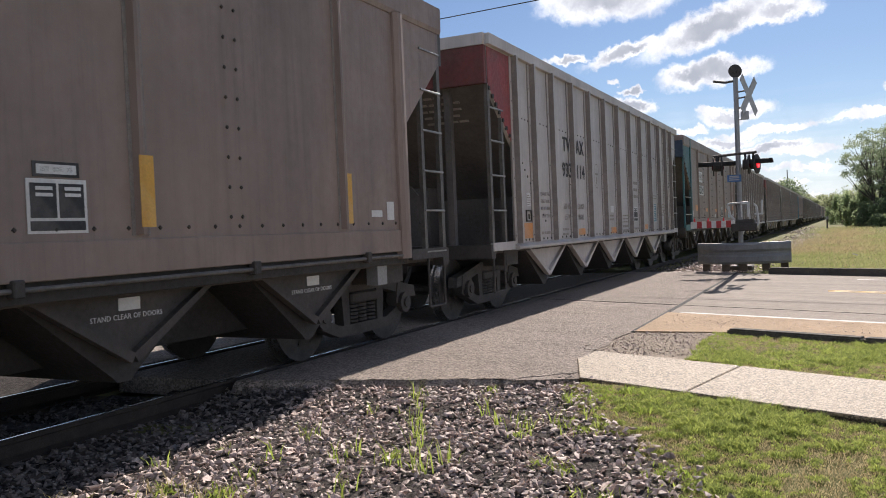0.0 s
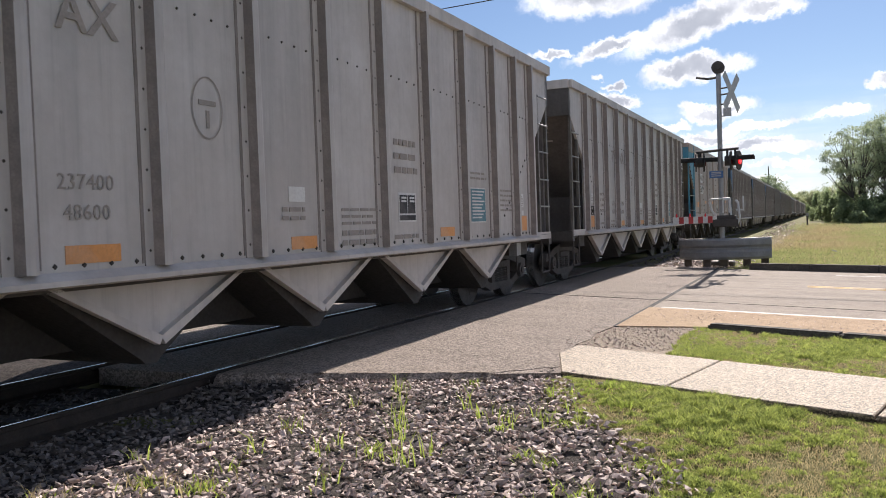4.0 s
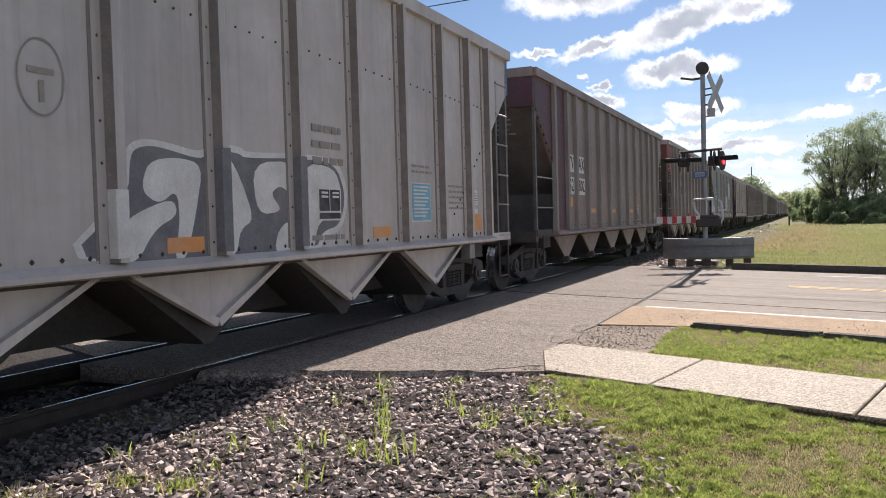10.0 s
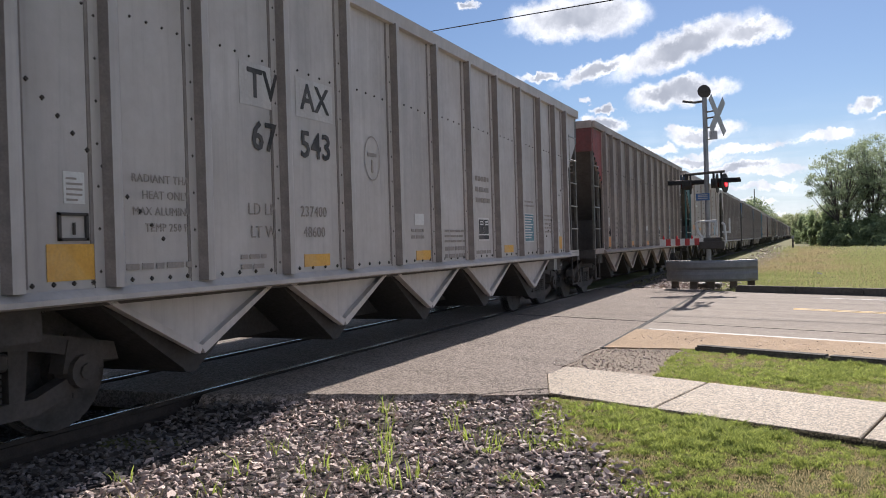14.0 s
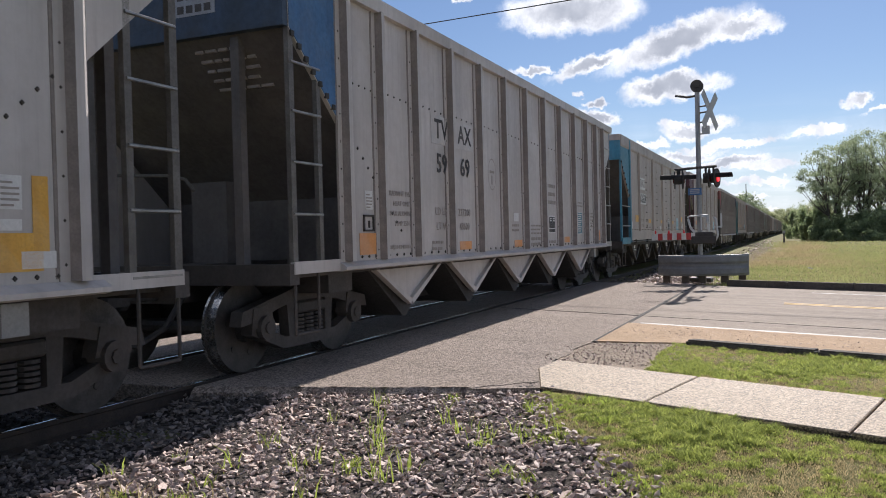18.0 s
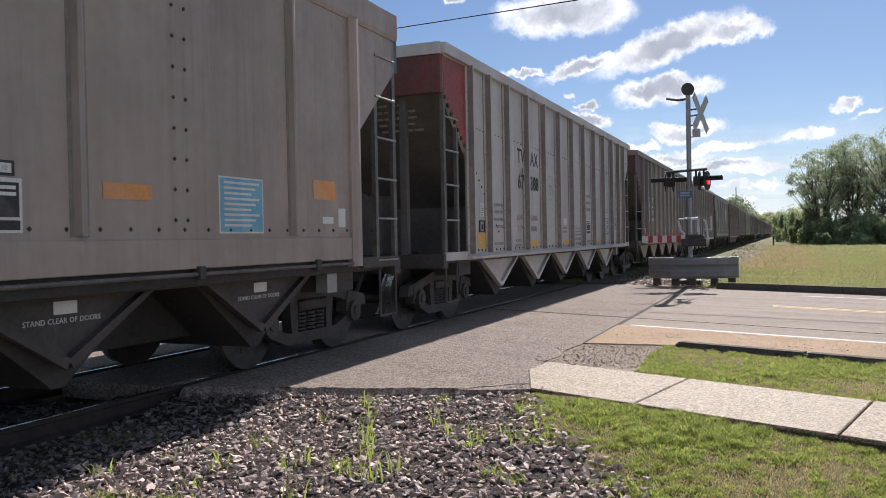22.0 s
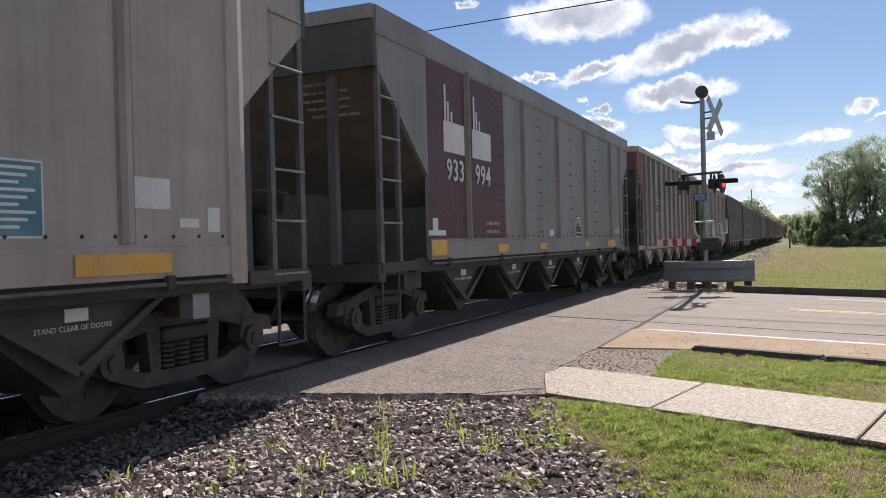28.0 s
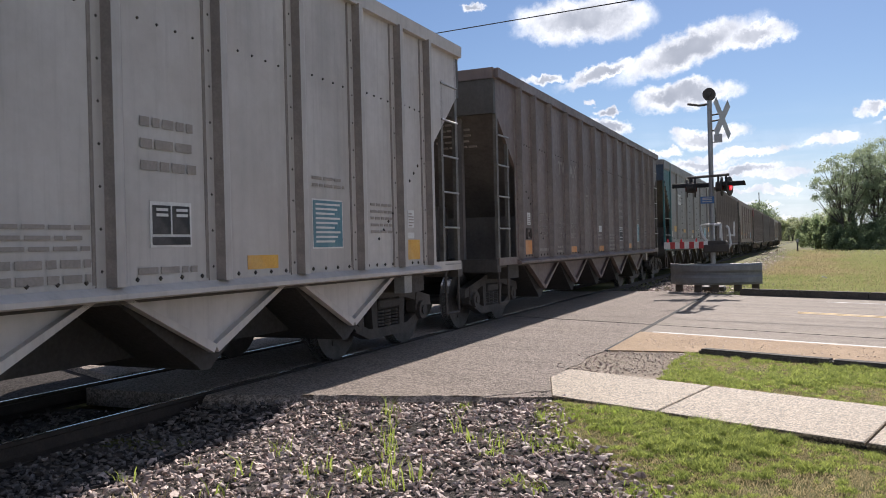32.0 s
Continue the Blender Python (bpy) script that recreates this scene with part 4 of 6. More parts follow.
def build_truck(car, y):
    """A two-axle bogie with cast side frames; returns its wheelsets."""
    truck = part("bogie", cached(("bogie",), lambda bm: box(bm, -1.0, 1.0, -0.2, 0.2, 0.42, 0.70, 0.03), SOOT), None, car, "cast steel bogie, black with grime")
    truck.location = (0, y, 0)

    def frame_(bm):
        top = [(-1.26, 0.50), (-1.22, 0.64), (-0.62, 0.76), (-0.35, 0.82), (0.35, 0.82), (0.62, 0.76), (1.22, 0.64), (1.26, 0.50), (1.06, 0.52), (0.62, 0.63), (0.34, 0.68),
               (-0.34, 0.68), (-0.62, 0.63), (-1.06, 0.52)]
        prism(bm, top, -0.07, 0.07, "x")
        low = [(-1.08, 0.40), (-0.52, 0.20), (0.52, 0.20), (1.08, 0.40), (1.06, 0.52), (0.50, 0.32), (-0.50, 0.32), (-1.06, 0.52)]
        prism(bm, low, -0.065, 0.065, "x")
        for s in (-1, 1):
            prism(bm, [(s * 0.30, 0.30), (s * 0.42, 0.30), (s * 0.46, 0.70), (s * 0.30, 0.70)], -0.06, 0.06, "x")
            prism(bm, [(s * 0.72, 0.46), (s * 1.10, 0.46), (s * 1.06, 0.66), (s * 0.78, 0.70)], -0.06, 0.085, "x")
            rod(bm, (-0.06, s * 0.89, 0.457), (0.13, s * 0.89, 0.457), 0.125, 14)
            rod(bm, (0.13, s * 0.89, 0.457), (0.15, s * 0.89, 0.457), 0.06, 8)
        for yy in (-0.19, 0.0, 0.19):
            for i in range(5):
                rod(bm, (0.0, yy, 0.335 + 0.042 * i), (0.0, yy, 0.362 + 0.042 * i), 0.082, 10)
        box(bm, -0.10, 0.09, -0.29, 0.29, 0.545, 0.67, 0.02)
    for x, turn in ((1.0, 0), (-1.0, 180)):
        part("side_frame", cached(("side_frame",), frame_, UNDER), None, truck).matrix_basis = pose(x, 0, 0, 0, 0, turn)

    def wheels(bm):
        rod(bm, (-0.95, 0, 0), (0.95, 0, 0), 0.08, 10)
        for s in (-1, 1):
            for x0, x1, r in ((0.685, 0.715, 0.485), (0.715, 0.825, 0.455)):
                rod(bm, (s * x0, 0, 0), (s * x1, 0, 0), r, 28)
            rod(bm, (s * 0.82, 0, 0), (s * 0.90, 0, 0), 0.15, 12)
            for i in range(6):
                a = i * math.pi / 3
                rod(bm, (s * 0.828, 0.27 * math.cos(a), 0.27 * math.sin(a)), (s * 0.834, 0.27 * math.cos(a), 0.27 * math.sin(a)), 0.035, 6)

    out = []
    me = cached(("wheelset",), wheels, WHEEL)
    if len(me.materials) < 2:
        me.materials.append(TREAD)
        for f in me.polygons:
            if abs(f.normal.x) < 0.5 and math.hypot(f.center.y, f.center.z) > 0.4:
                f.material_index = 1
    for s in (-1, 1):
        w = part("wheelset", me, None, truck, "steel wheelset with polished treads")
        w.location = (0, s * 0.89, 0.457)
        out.append(w)
    return out


def decal(car, name, y, z, w, h, mat, label=""):
    """A thin plate or painted field on the side, centred at y, z."""
    key = ("decal", round(w, 3), round(h, 3))
    me = cached(key, lambda bm: box(bm, 0.0, 0.004, -w / 2, w / 2, -h / 2, h / 2), mat)
    ob = part(name, me, None, car, label)
    ob.location = (SIDE_X + 0.002, y, z)
    return ob


def words(car, text, y, z, size, mat, lift=0.008, bold=0.0):
    ob = part("lettering", letters(text, size, mat, bold), None, car)
    ob.location = (SIDE_X + lift, y, z)
    return ob


def bars(car, y, z, w, rows, mat, h=0.035, gap=0.075, seed=0):
    """Rows of small writing that cannot be read, as plain bars."""
    def make(bm):
        rng = random.Random(seed)
        for i in range(rows):
            a = -w / 2
            while a < w / 2 - 0.04:
                b = min(a + rng.uniform(0.06, 0.2), w / 2)
                box(bm, 0, 0.003, a, b, -i * gap - h / 2, -i * gap + h / 2)
                a = b + 0.03
    me = cached(("bars", round(w, 2), rows, h, seed), make, mat)
    ob = tagged(part("small_print", me, None, car), kind="stuff")
    ob.location = (SIDE_X + 0.007, y, z)


def data_plate(car, y, z):
    """White-framed black inspection stencil."""
    decal(car, "stencil_frame", y, z, 0.44, 0.34, WHITE, "white-framed black inspection stencil")
    for dy, dz, w, h in ((-0.103, 0.035, 0.186, 0.215), (0.103, 0.035, 0.186, 0.215), (0.0, -0.122, 0.40, 0.06)):
        decal(car, "stencil_field", y + dy, z + dz, w, h, BLACK).location.x += 0.004
    b = part("small_print", cached(("plate_print",), lambda bm: [box(bm, 0, 0.003, -0.16 + 0.21 * i, -0.04 + 0.21 * i, zz, zz + 0.022) for i in (0, 1) for zz in (0.06, 0.10)], WHITE), None, car)
    tagged(b, kind="stuff").location = (SIDE_X + 0.011, y, z)


def plate_header(car, y, z):
    """Small dated label over the inspection stencil."""
    decal(car, "label_frame", y, z, 0.34, 0.095, BLACK, "small black label frame").location.x += 0.001
    decal(car, "label", y, z, 0.29, 0.06, WHITE, "small white dated label").location.x += 0.004
    bars(car, y + 0.0, z, 0.24, 1, BLACK, 0.03, 0.05, 31)


def notice(car, y, z, w, h, mat):
    decal(car, "notice_border", y, z, w + 0.03, h + 0.03, WHITE).location.x -= 0.003
    decal(car, "notice", y, z, w, h, mat, "printed notice panel")
    def make(bm):
        for i in range(9):
            zz = h * (0.42 - 0.1 * i)
            box(bm, 0, 0.002, -w * 0.42, w * (0.42 - 0.1 * (i % 3)), zz - h * 0.022, zz + h * 0.022)
    b = tagged(part("small_print", cached(("notice_print", w, h), make, WHITE), None, car), kind="stuff")
    b.location = (SIDE_X + 0.0065, y, z)


Car = namedtuple("Car", "kind body end mark number style")
# leading wagons first; number: as lettered on the side, split where a rib parts it
CARS = {
    -2: Car("ribbed", "alu", "black", "", "", 0), -1: Car("ribbed", "alu", "red", "", "", 0),
    0: Car("smooth", "brown", "black", "TVAX", "", 5),
    1: Car("ribbed", "alu", "red", "TV AX", "933 114", 1),
    2: Car("smooth", "brown", "teal", "TVAX", "62324", 3),
    3: Car("ribbed", "alu", "red", "TV AX", "67 405", 1),
    4: Car("ribbed", "alu", "red", "TV AX", "67 429", 2),
    5: Car("ribbed", "alu", "black", "TV AX", "", 1),
    6: Car("ribbed", "alu", "black", "TV AX", "", 1),
    7: Car("smooth", "umber", "cyan", "TVAX", "62679", 3),
    8: Car("ribbed", "alu", "blue", "TV AX", "60 76", 1),
    9: Car("ribbed", "alu", "blue", "TV AX", "60 56", 2),
    10: Car("ribbed", "alu", "blue", "TV AX", "59 35", 8),
    11: Car("posted", "oxide", "maroon", "TV AX", "62 403", 4),
    12: Car("ribbed", "alu", "blue", "TV AX", "59 22", 6),
    13: Car("posted", "brown", "maroon", "TV AX", "62 802", 4),
    14: Car("ribbed", "tan", "red", "TV AX", "932 915", 1),
    15: Car("smooth", "char", "black", "TV AX", "933 803", 7),
    16: Car("smooth", "tan", "maroon", "TVAX", "63991", 3),
    17: Car("ribbed", "alu", "red", "TV AX", "67 543", 2),
    18: Car("ribbed", "umber", "red", "TV AX", "", 1),
    19: Car("smooth", "tan", "teal", "TVAX", "", 3),
    20: Car("ribbed", "alu", "black", "TV AX", "67 554", 2),
    21: Car("ribbed", "alu", "blue", "TV AX", "43 08", 5),
    22: Car("ribbed", "alu", "blue", "TV AX", "59 69", 8),
    23: Car("smooth", "tan", "cyan", "TVAX", "62624", 3),
    24: Car("smooth", "tan", "maroon", "TVAX", "50226", 4),
    25: Car("ribbed", "alu", "red", "TV AX", "67 368", 2),
    26: Car("smooth", "umber", "teal", "TVAX", "62603", 3),
    27: Car("ribbed", "alu", "red", "TV AX", "67 388", 2),
    28: Car("posted", "brown", "maroon", "TV AX", "62 364", 4),
    29: Car("ribbed", "alu", "red", "TV AX", "67 910", 2),
    30: Car("smooth", "char", "black", "TV AX", "933 814", 7),
    31: Car("ribbed", "umber", "red", "TV AX", "", 1),
    32: Car("smooth", "brown", "black", "TVAX", "", 3),
    33: Car("smooth", "tan", "black", "TVAX", "64361", 8),
    34: Car("smooth", "char", "black", "", "933994", 9),
    35: Car("ribbed", "tan", "red", "TV AX", "680 676", 10),
    36: Car("smooth", "brown", "lime", "TVAX", "", 8),
    37: Car("posted", "oxide", "maroon", "TV AX", "62 391", 4),
    38: Car("ribbed", "alu", "red", "TV AX", "", 2),
    # far wagons from here: darker bodies stand in for shade at a grazing view
    39: Car("ribbed", "oxide", "black", "TV AX", "", 1),
    40: Car("smooth", "char", "teal", "TVAX", "", 3),
    41: Car("ribbed", "oxide", "black", "TV AX", "", 1),
    42: Car("smooth", "brown", "black", "TVAX", "", 3),
    43: Car("ribbed", "umber", "red", "TV AX", "", 1),
    44: Car("posted", "oxide", "maroon", "TV AX", "", 4),
    45: Car("ribbed", "brown", "black", "TV AX", "", 1),
    46: Car("smooth", "umber", "black", "TVAX", "", 3),
    47: Car("ribbed", "brown", "black", "TV AX", "", 1),
}
COLOR_WORDS = {"alu": "dusty grey", "tan": "dusty tan", "umber": "dusty brown", "brown": "dark brown", "oxide": "maroon brown", "char": "charcoal grey"}
END_WORDS = {"red": "red-painted", "blue": "blue-painted", "cyan": "bright blue", "teal": "teal-painted", "maroon": "maroon", "lime": "yellow-green", "black": "black sooty"}
KIND_WORDS = {"ribbed": "ribbed steel coal hopper wagon", "smooth": "smooth-sided coal hopper wagon", "posted": "coal hopper wagon with broad flat posts"}


def train_y(t):
    """How far the train has come by t seconds."""
    return 19.04135 * t + 0.004479 * t * t + 0.22 * math.exp(-t / 1.5) + 0.10 * math.exp(-t / 0.15)


def ribbed_marks(car, c):
    ink = BLACK if c.number or c.style != 1 else FADED
    pairs = (c.mark.split(" ") + ["", ""])[:2], (c.number.split(" ") + ["", ""])[:2]
    for texts, z in ((pairs[0], 2.77), (pairs[1], 2.31)):
        for text, y in zip(texts, (-3.70, -2.85)):
            if not text:
                continue
            if (z > 2.5 and c.style in (2, 8)) or c.style == 10:
                decal(car, "patch", y, z, 0.66, 0.38, CHALK, "worn white painted patch")
            words(car, text, y, z, 0.36, ink, 0.009, 0.006)
    for text, y, z in (("LD LMT", -3.70, 1.67), ("LT WT", -3.70, 1.47), (("237400", "238400", "237200")[len(c.number) % 3], -2.92, 1.67), ("48600", -2.92, 1.47)):
        words(car, text, y, z, 0.15, FADED, 0.008)
    for text, z in (("RADIANT THAW", 1.92), ("HEAT ONLY", 1.80), ("MAX ALUMINUM", 1.68), ("TEMP 250 F", 1.56)):
        words(car, text, -4.95, z - 0.06, 0.088, FADED, 0.008)
    bars(car, -5.02, 1.22, 0.7, 1, FADED, 0.045, 0.1, 9)
    bars(car, -3.9, 1.26, 0.36, 2, FADED, 0.04, 0.085, 3)
    bars(car, 1.72, 2.28, 0.6, 3, FADED, 0.07, 0.16, 4)
    if c.style != 6:
        bars(car, 0.6, 1.50, 0.7, 3, FADED, 0.03, 0.07, 5)
        bars(car, 0.6, 1.26, 0.7, 2, FADED, 0.055, 0.10, 8)
    bars(car, 3.95, 2.02, 0.6, 2, FADED, 0.03, 0.07, 6)
    bars(car, 5.05, 1.80, 0.5, 5, FADED, 0.03, 0.075, 7)
    bars(car, 1.7, 1.19, 0.65, 1, FADED, 0.05, 0.1, 2)
    if c.style != 6:
        bars(car, -0.58, 1.50, 0.36, 2, FADED, 0.04, 0.08, 1)
    ring = part("emblem", cached(("emblem",), emblem_ring, FADED), None, car, "faded round painted emblem")
    ring.location = (SIDE_X + 0.004, -1.70, 2.30)
    if c.style != 6:
        decal(car, "label", -0.52, 1.64, 0.26, 0.14, WHITE, "small white printed label")
    data_plate(car, 1.72, 1.53)
    bright = c.number == "67 554"
    notice(car, 4.02 if bright else 3.93, 1.64 if bright else 1.57, 0.54, 0.46, PLATE_ROYAL if bright else PLATE_BLUE if c.style == 6 else PLATE_TEAL)
    paint = YELLOW if c.style in (2, 5) else ORANGE
    for y, w, h, z in () if c.style in (5, 10) else ((-2.88, 0.46, 0.12, 1.20), (-0.42, 0.42, 0.12, 1.19), (2.85, 0.44, 0.12, 1.22)):
        decal(car, "reflector", y, z, w, h, paint)
    for y, z in () if c.style == 10 else ((-5.80, 1.27), (5.80, 1.29)):
        decal(car, "reflector", y, z, 0.46, 0.24, paint)
    decal(car, "tag", 5.76, 1.46, 0.24, 0.07, WHITE)
    decal(car, "tag", -5.80, 1.76, 0.17, 0.21, WHITE, "small printed tag")
    decal(car, "tag", 5.80, 1.66, 0.17, 0.21, WHITE, "small printed tag")
    holder = part("bracket", cached(("bracket",), card_bracket, UNDER), None, car, "small steel card bracket")
    holder.location = (SIDE_X, -5.82, 1.50)
    for y, z in ((-5.80, 1.82), (5.80, 1.72)):
        bars(car, y, z, 0.13, 5, FADED, 0.014, 0.035, 21)
    if c.style == 5:
        for y in (-2.42, -0.12, 2.68, 6.02):
            decal(car, "stripe", y, 1.53, 0.12, 0.48, YELLOW, "upright yellow reflective stripe")
            decal(car, "patch", y - 0.02, 1.24, 0.26, 0.11, WHITE)
    if c.style == 10:
        for y, z in ((-4.02, 1.58), (-1.98, 1.55), (1.45, 1.55), (3.4, 1.55), (6.0, 1.75)):
            decal(car, "stripe", y, z, 0.13, 0.62 if y < 5 else 0.95, ORANGE, "upright orange reflective stripe")
        for y, z, w, h in ((-4.32, 1.62, 0.34, 0.30), (-4.98, 1.26, 0.40, 0.15), (-2.52, 1.21, 0.28, 0.13), (-0.35, 1.20, 0.28, 0.12), (2.2, 1.20, 0.2, 0.12), (5.0, 1.26, 0.40, 0.15)):
            decal(car, "patch", y, z, w, h, WHITE, "small white painted patch")
    if c.style == 1 and c.number.startswith("60"):
        decal(car, "patch", -1.70, 1.62, 0.46, 0.34, WHITE, "plain white painted patch")
    if c.style == 6:
        graffiti(car)


def dark_panel(car, mat):
    """The leading bays repainted in a darker colour."""
    def make(bm):
        f = -HB + KINDS["smooth"]["front"]
        for a, b in ((f + 0.01, -4.67), (-4.54, -3.0)):
            box(bm, SIDE_X - 0.002, SIDE_X + 0.004, a, b, 1.39, TOP - 0.33)
    part("repainted_panel", cached(("repainted_panel",), make, mat), None, car, "leading bays repainted in a darker colour")


def smooth_marks(car, c):
    tint = YELLOW if c.body in ("char", "oxide") or c.style == 8 or c.number in ("62624", "63991") else ORANGE
    if c.style == 7:
        low = (c.number.split(" ") + ["", ""])[:2]
        for y, top, num in ((-5.02, "TV", low[0]), (-4.07, "AX", low[1])):
            decal(car, "patch", y, 2.45, 0.84, 0.88, GREEN, "green painted number patch")
            decal(car, "patch", y, 2.68, 0.50, 0.33, WHITE).location.x += 0.004
            words(car, top, y, 2.68, 0.34, BLACK, 0.012, 0.004)
            words(car, num, y, 2.25, 0.38, WHITE, 0.012, 0.006)
        disc = part("disc", cached(("disc",), lambda bm: rod(bm, (0, 0, 0), (0.004, 0, 0), 0.56, 32), WHITE), None, car, "white painted disc")
        disc.location = (SIDE_X + 0.002, 4.2, 2.82)
        if c.number == "933 803":
            for y in (-1.21, 0.24, 3.26, 6.16):
                decal(car, "stripe", y, 1.66, 0.13, 0.52, YELLOW, "upright yellow reflective stripe")
            bars(car, 0.63, 1.66, 0.34, 4, WHITE, 0.025, 0.05, 12)
        for text, y, z in (("LD LMT", -4.30, 1.70), ("235500", -3.62, 1.70), ("LT WT", -4.30, 1.54), ("50500", -3.62, 1.54)):
            words(car, text, y, z, 0.13, WHITE, 0.008)
        bars(car, -5.3, 1.34, 0.5, 1, WHITE, 0.04, 0.1, 4)
        dark_panel(car, BODY["slate"])
    elif c.style == 9:
        dark_panel(car, ENDS["maroon"])
        for y, text, w in ((-5.1, c.number[:3], 0.74), (-4.03, c.number[3:], 0.78)):
            decal(car, "patch", y, 2.78, w, 0.42, WHITE, "ragged faded white patch").location.x += 0.006
            for dy, h in ((-0.3, 0.5), (-0.2, 0.28), (-0.08, 0.16)):
                decal(car, "paint_run", y + dy, 2.98 + h / 2, 0.06, h, WHITE, "run of faded white paint").location.x += 0.006
            words(car, text, y + 0.02, 2.32, 0.42, WHITE, 0.014, 0.005)
        decal(car, "label", -5.74, 1.465, 0.56, 0.07, WHITE, "narrow white printed label")
        bars(car, -3.6, 1.62, 0.6, 2, FADED, 0.05, 0.13, 1)
    else:
        if c.mark:
            decal(car, "patch", -3.95, 2.86, 0.84 if c.style == 8 else 0.95, 0.37, WHITE, "white painted patch")
            words(car, c.mark, -3.95, 2.86, 0.30 if c.style == 8 else 0.34, BLACK if c.style in (8, 4) else FADED, 0.009, 0.005)
        if c.number:
            if c.style != 8:
                decal(car, "patch", -3.83, 2.39, 1.14, 0.34, WHITE, "white painted patch")
            words(car, c.number, -3.83, 2.39, 0.38, BLACK if c.style != 8 else FADED, 0.009, 0.006)
        for text, y, z in (("LD LMT", -4.0, 1.72), ("236000", -3.15, 1.72), ("LT WT", -4.0, 1.54), ("50000", -3.15, 1.54)):
            words(car, text, y, z, 0.13, FADED, 0.008)
        bars(car, -2.62, 1.50, 0.5, 1, FADED, 0.04, 0.1, 4)
        ring = part("emblem", cached(("emblem",), emblem_ring, FADED), None, car, "faded round painted emblem")
        ring.location = (SIDE_X + 0.004, -2.45, 2.62)
    in_sill = c.style in (7, 9, 8)
    high = 1.88 if c.number == "62679" else 1.70
    for y, w, h in ((-3.22 if in_sill else -2.6, 0.50, 0.12), (-1.0 if in_sill else -0.03, 0.46, 0.11), (2.4 if in_sill else 2.85, 0.48, 0.115), (4.97 if in_sill else 5.6, 0.9 if in_sill else 0.44, 0.15 if in_sill else 0.2)):
        if c.style != 5:
            decal(car, "reflector", y, 1.23 if in_sill else high + (0.14 if h == 0.2 else 0.0), w, h, tint).location.x += 0.03 if in_sill else 0.0
    if c.style != 5 and (c.style != 8 or c.number):
        decal(car, "reflector", -5.75 if in_sill else -4.98, 1.27 if in_sill else 1.76, 0.5, 0.2, tint).location.x += 0.03 if in_sill else 0.0
    data_plate(car, 1.73, 1.57)
    if c.style != 7:
        plate_header(car, 1.73, 1.80)
    if c.style not in (5, 7, 9) and (c.style != 8 or c.number):
        notice(car, 4.0 if c.style == 8 else 4.2, 1.66 if c.style == 8 else 1.64, 0.60, 0.46, PLATE_TEAL if c.style == 8 else PLATE_BLUE)
    decal(car, "tag", 5.66, 1.53, 0.22, 0.07, WHITE)
    decal(car, "tag", 5.95, 1.56, 0.15, 0.2, WHITE, "small printed tag")
    decal(car, "tag", -5.80, 1.56, 0.17, 0.2, WHITE, "small printed tag")
    decal(car, "label", -0.33, 1.48, 0.28, 0.12, WHITE, "small white printed label")
    if c.style == 5:
        for y in (-1.21, 2.42, 5.12):
            decal(car, "stripe", y, 1.68, 0.13, 0.50, YELLOW, "upright yellow reflective stripe").location.x += 0.058 if y == 2.42 else 0.0
    if c.style == 8 and c.number:
        for y, z, w, h in ((-5.2, 1.80, 0.5, 0.34), (-0.10, 1.67, 0.24, 0.14), (0.27, 1.67, 0.24, 0.14), (2.8, 1.80, 0.46, 0.11), (5.27, 1.745, 0.36, 0.23)):
            decal(car, "patch", y, z, w, h, WHITE, "ragged white painted patch")
    elif c.style == 8:
        for y, z, w, h in ((-5.08, 1.68, 0.46, 0.52), (-5.15, 1.31, 0.2, 0.22), (-1.57, 1.75, 0.54, 0.42), (-0.49, 1.71, 0.70, 0.48), (4.2, 1.66, 0.9, 0.48)):
            decal(car, "patch", y, z, w, h, WHITE, "ragged white painted patch").location.x += 0.03 if z < 1.4 else 0.0
        decal(car, "reflector", -5.82, 1.83, 0.36, 0.22, YELLOW)
    for cc in KINDS["smooth"]["hops"]:
        ob = words(car, "STAND CLEAR OF DOORS", cc, 0.80, 0.054, WHITE, 0.0)
        ob.location.x = 1.405
        ob = decal(car, "patch", cc + 0.02, 0.89, 0.20, 0.09, ORANGE if c.style == 7 else WHITE)
        ob.location.x = 1.402


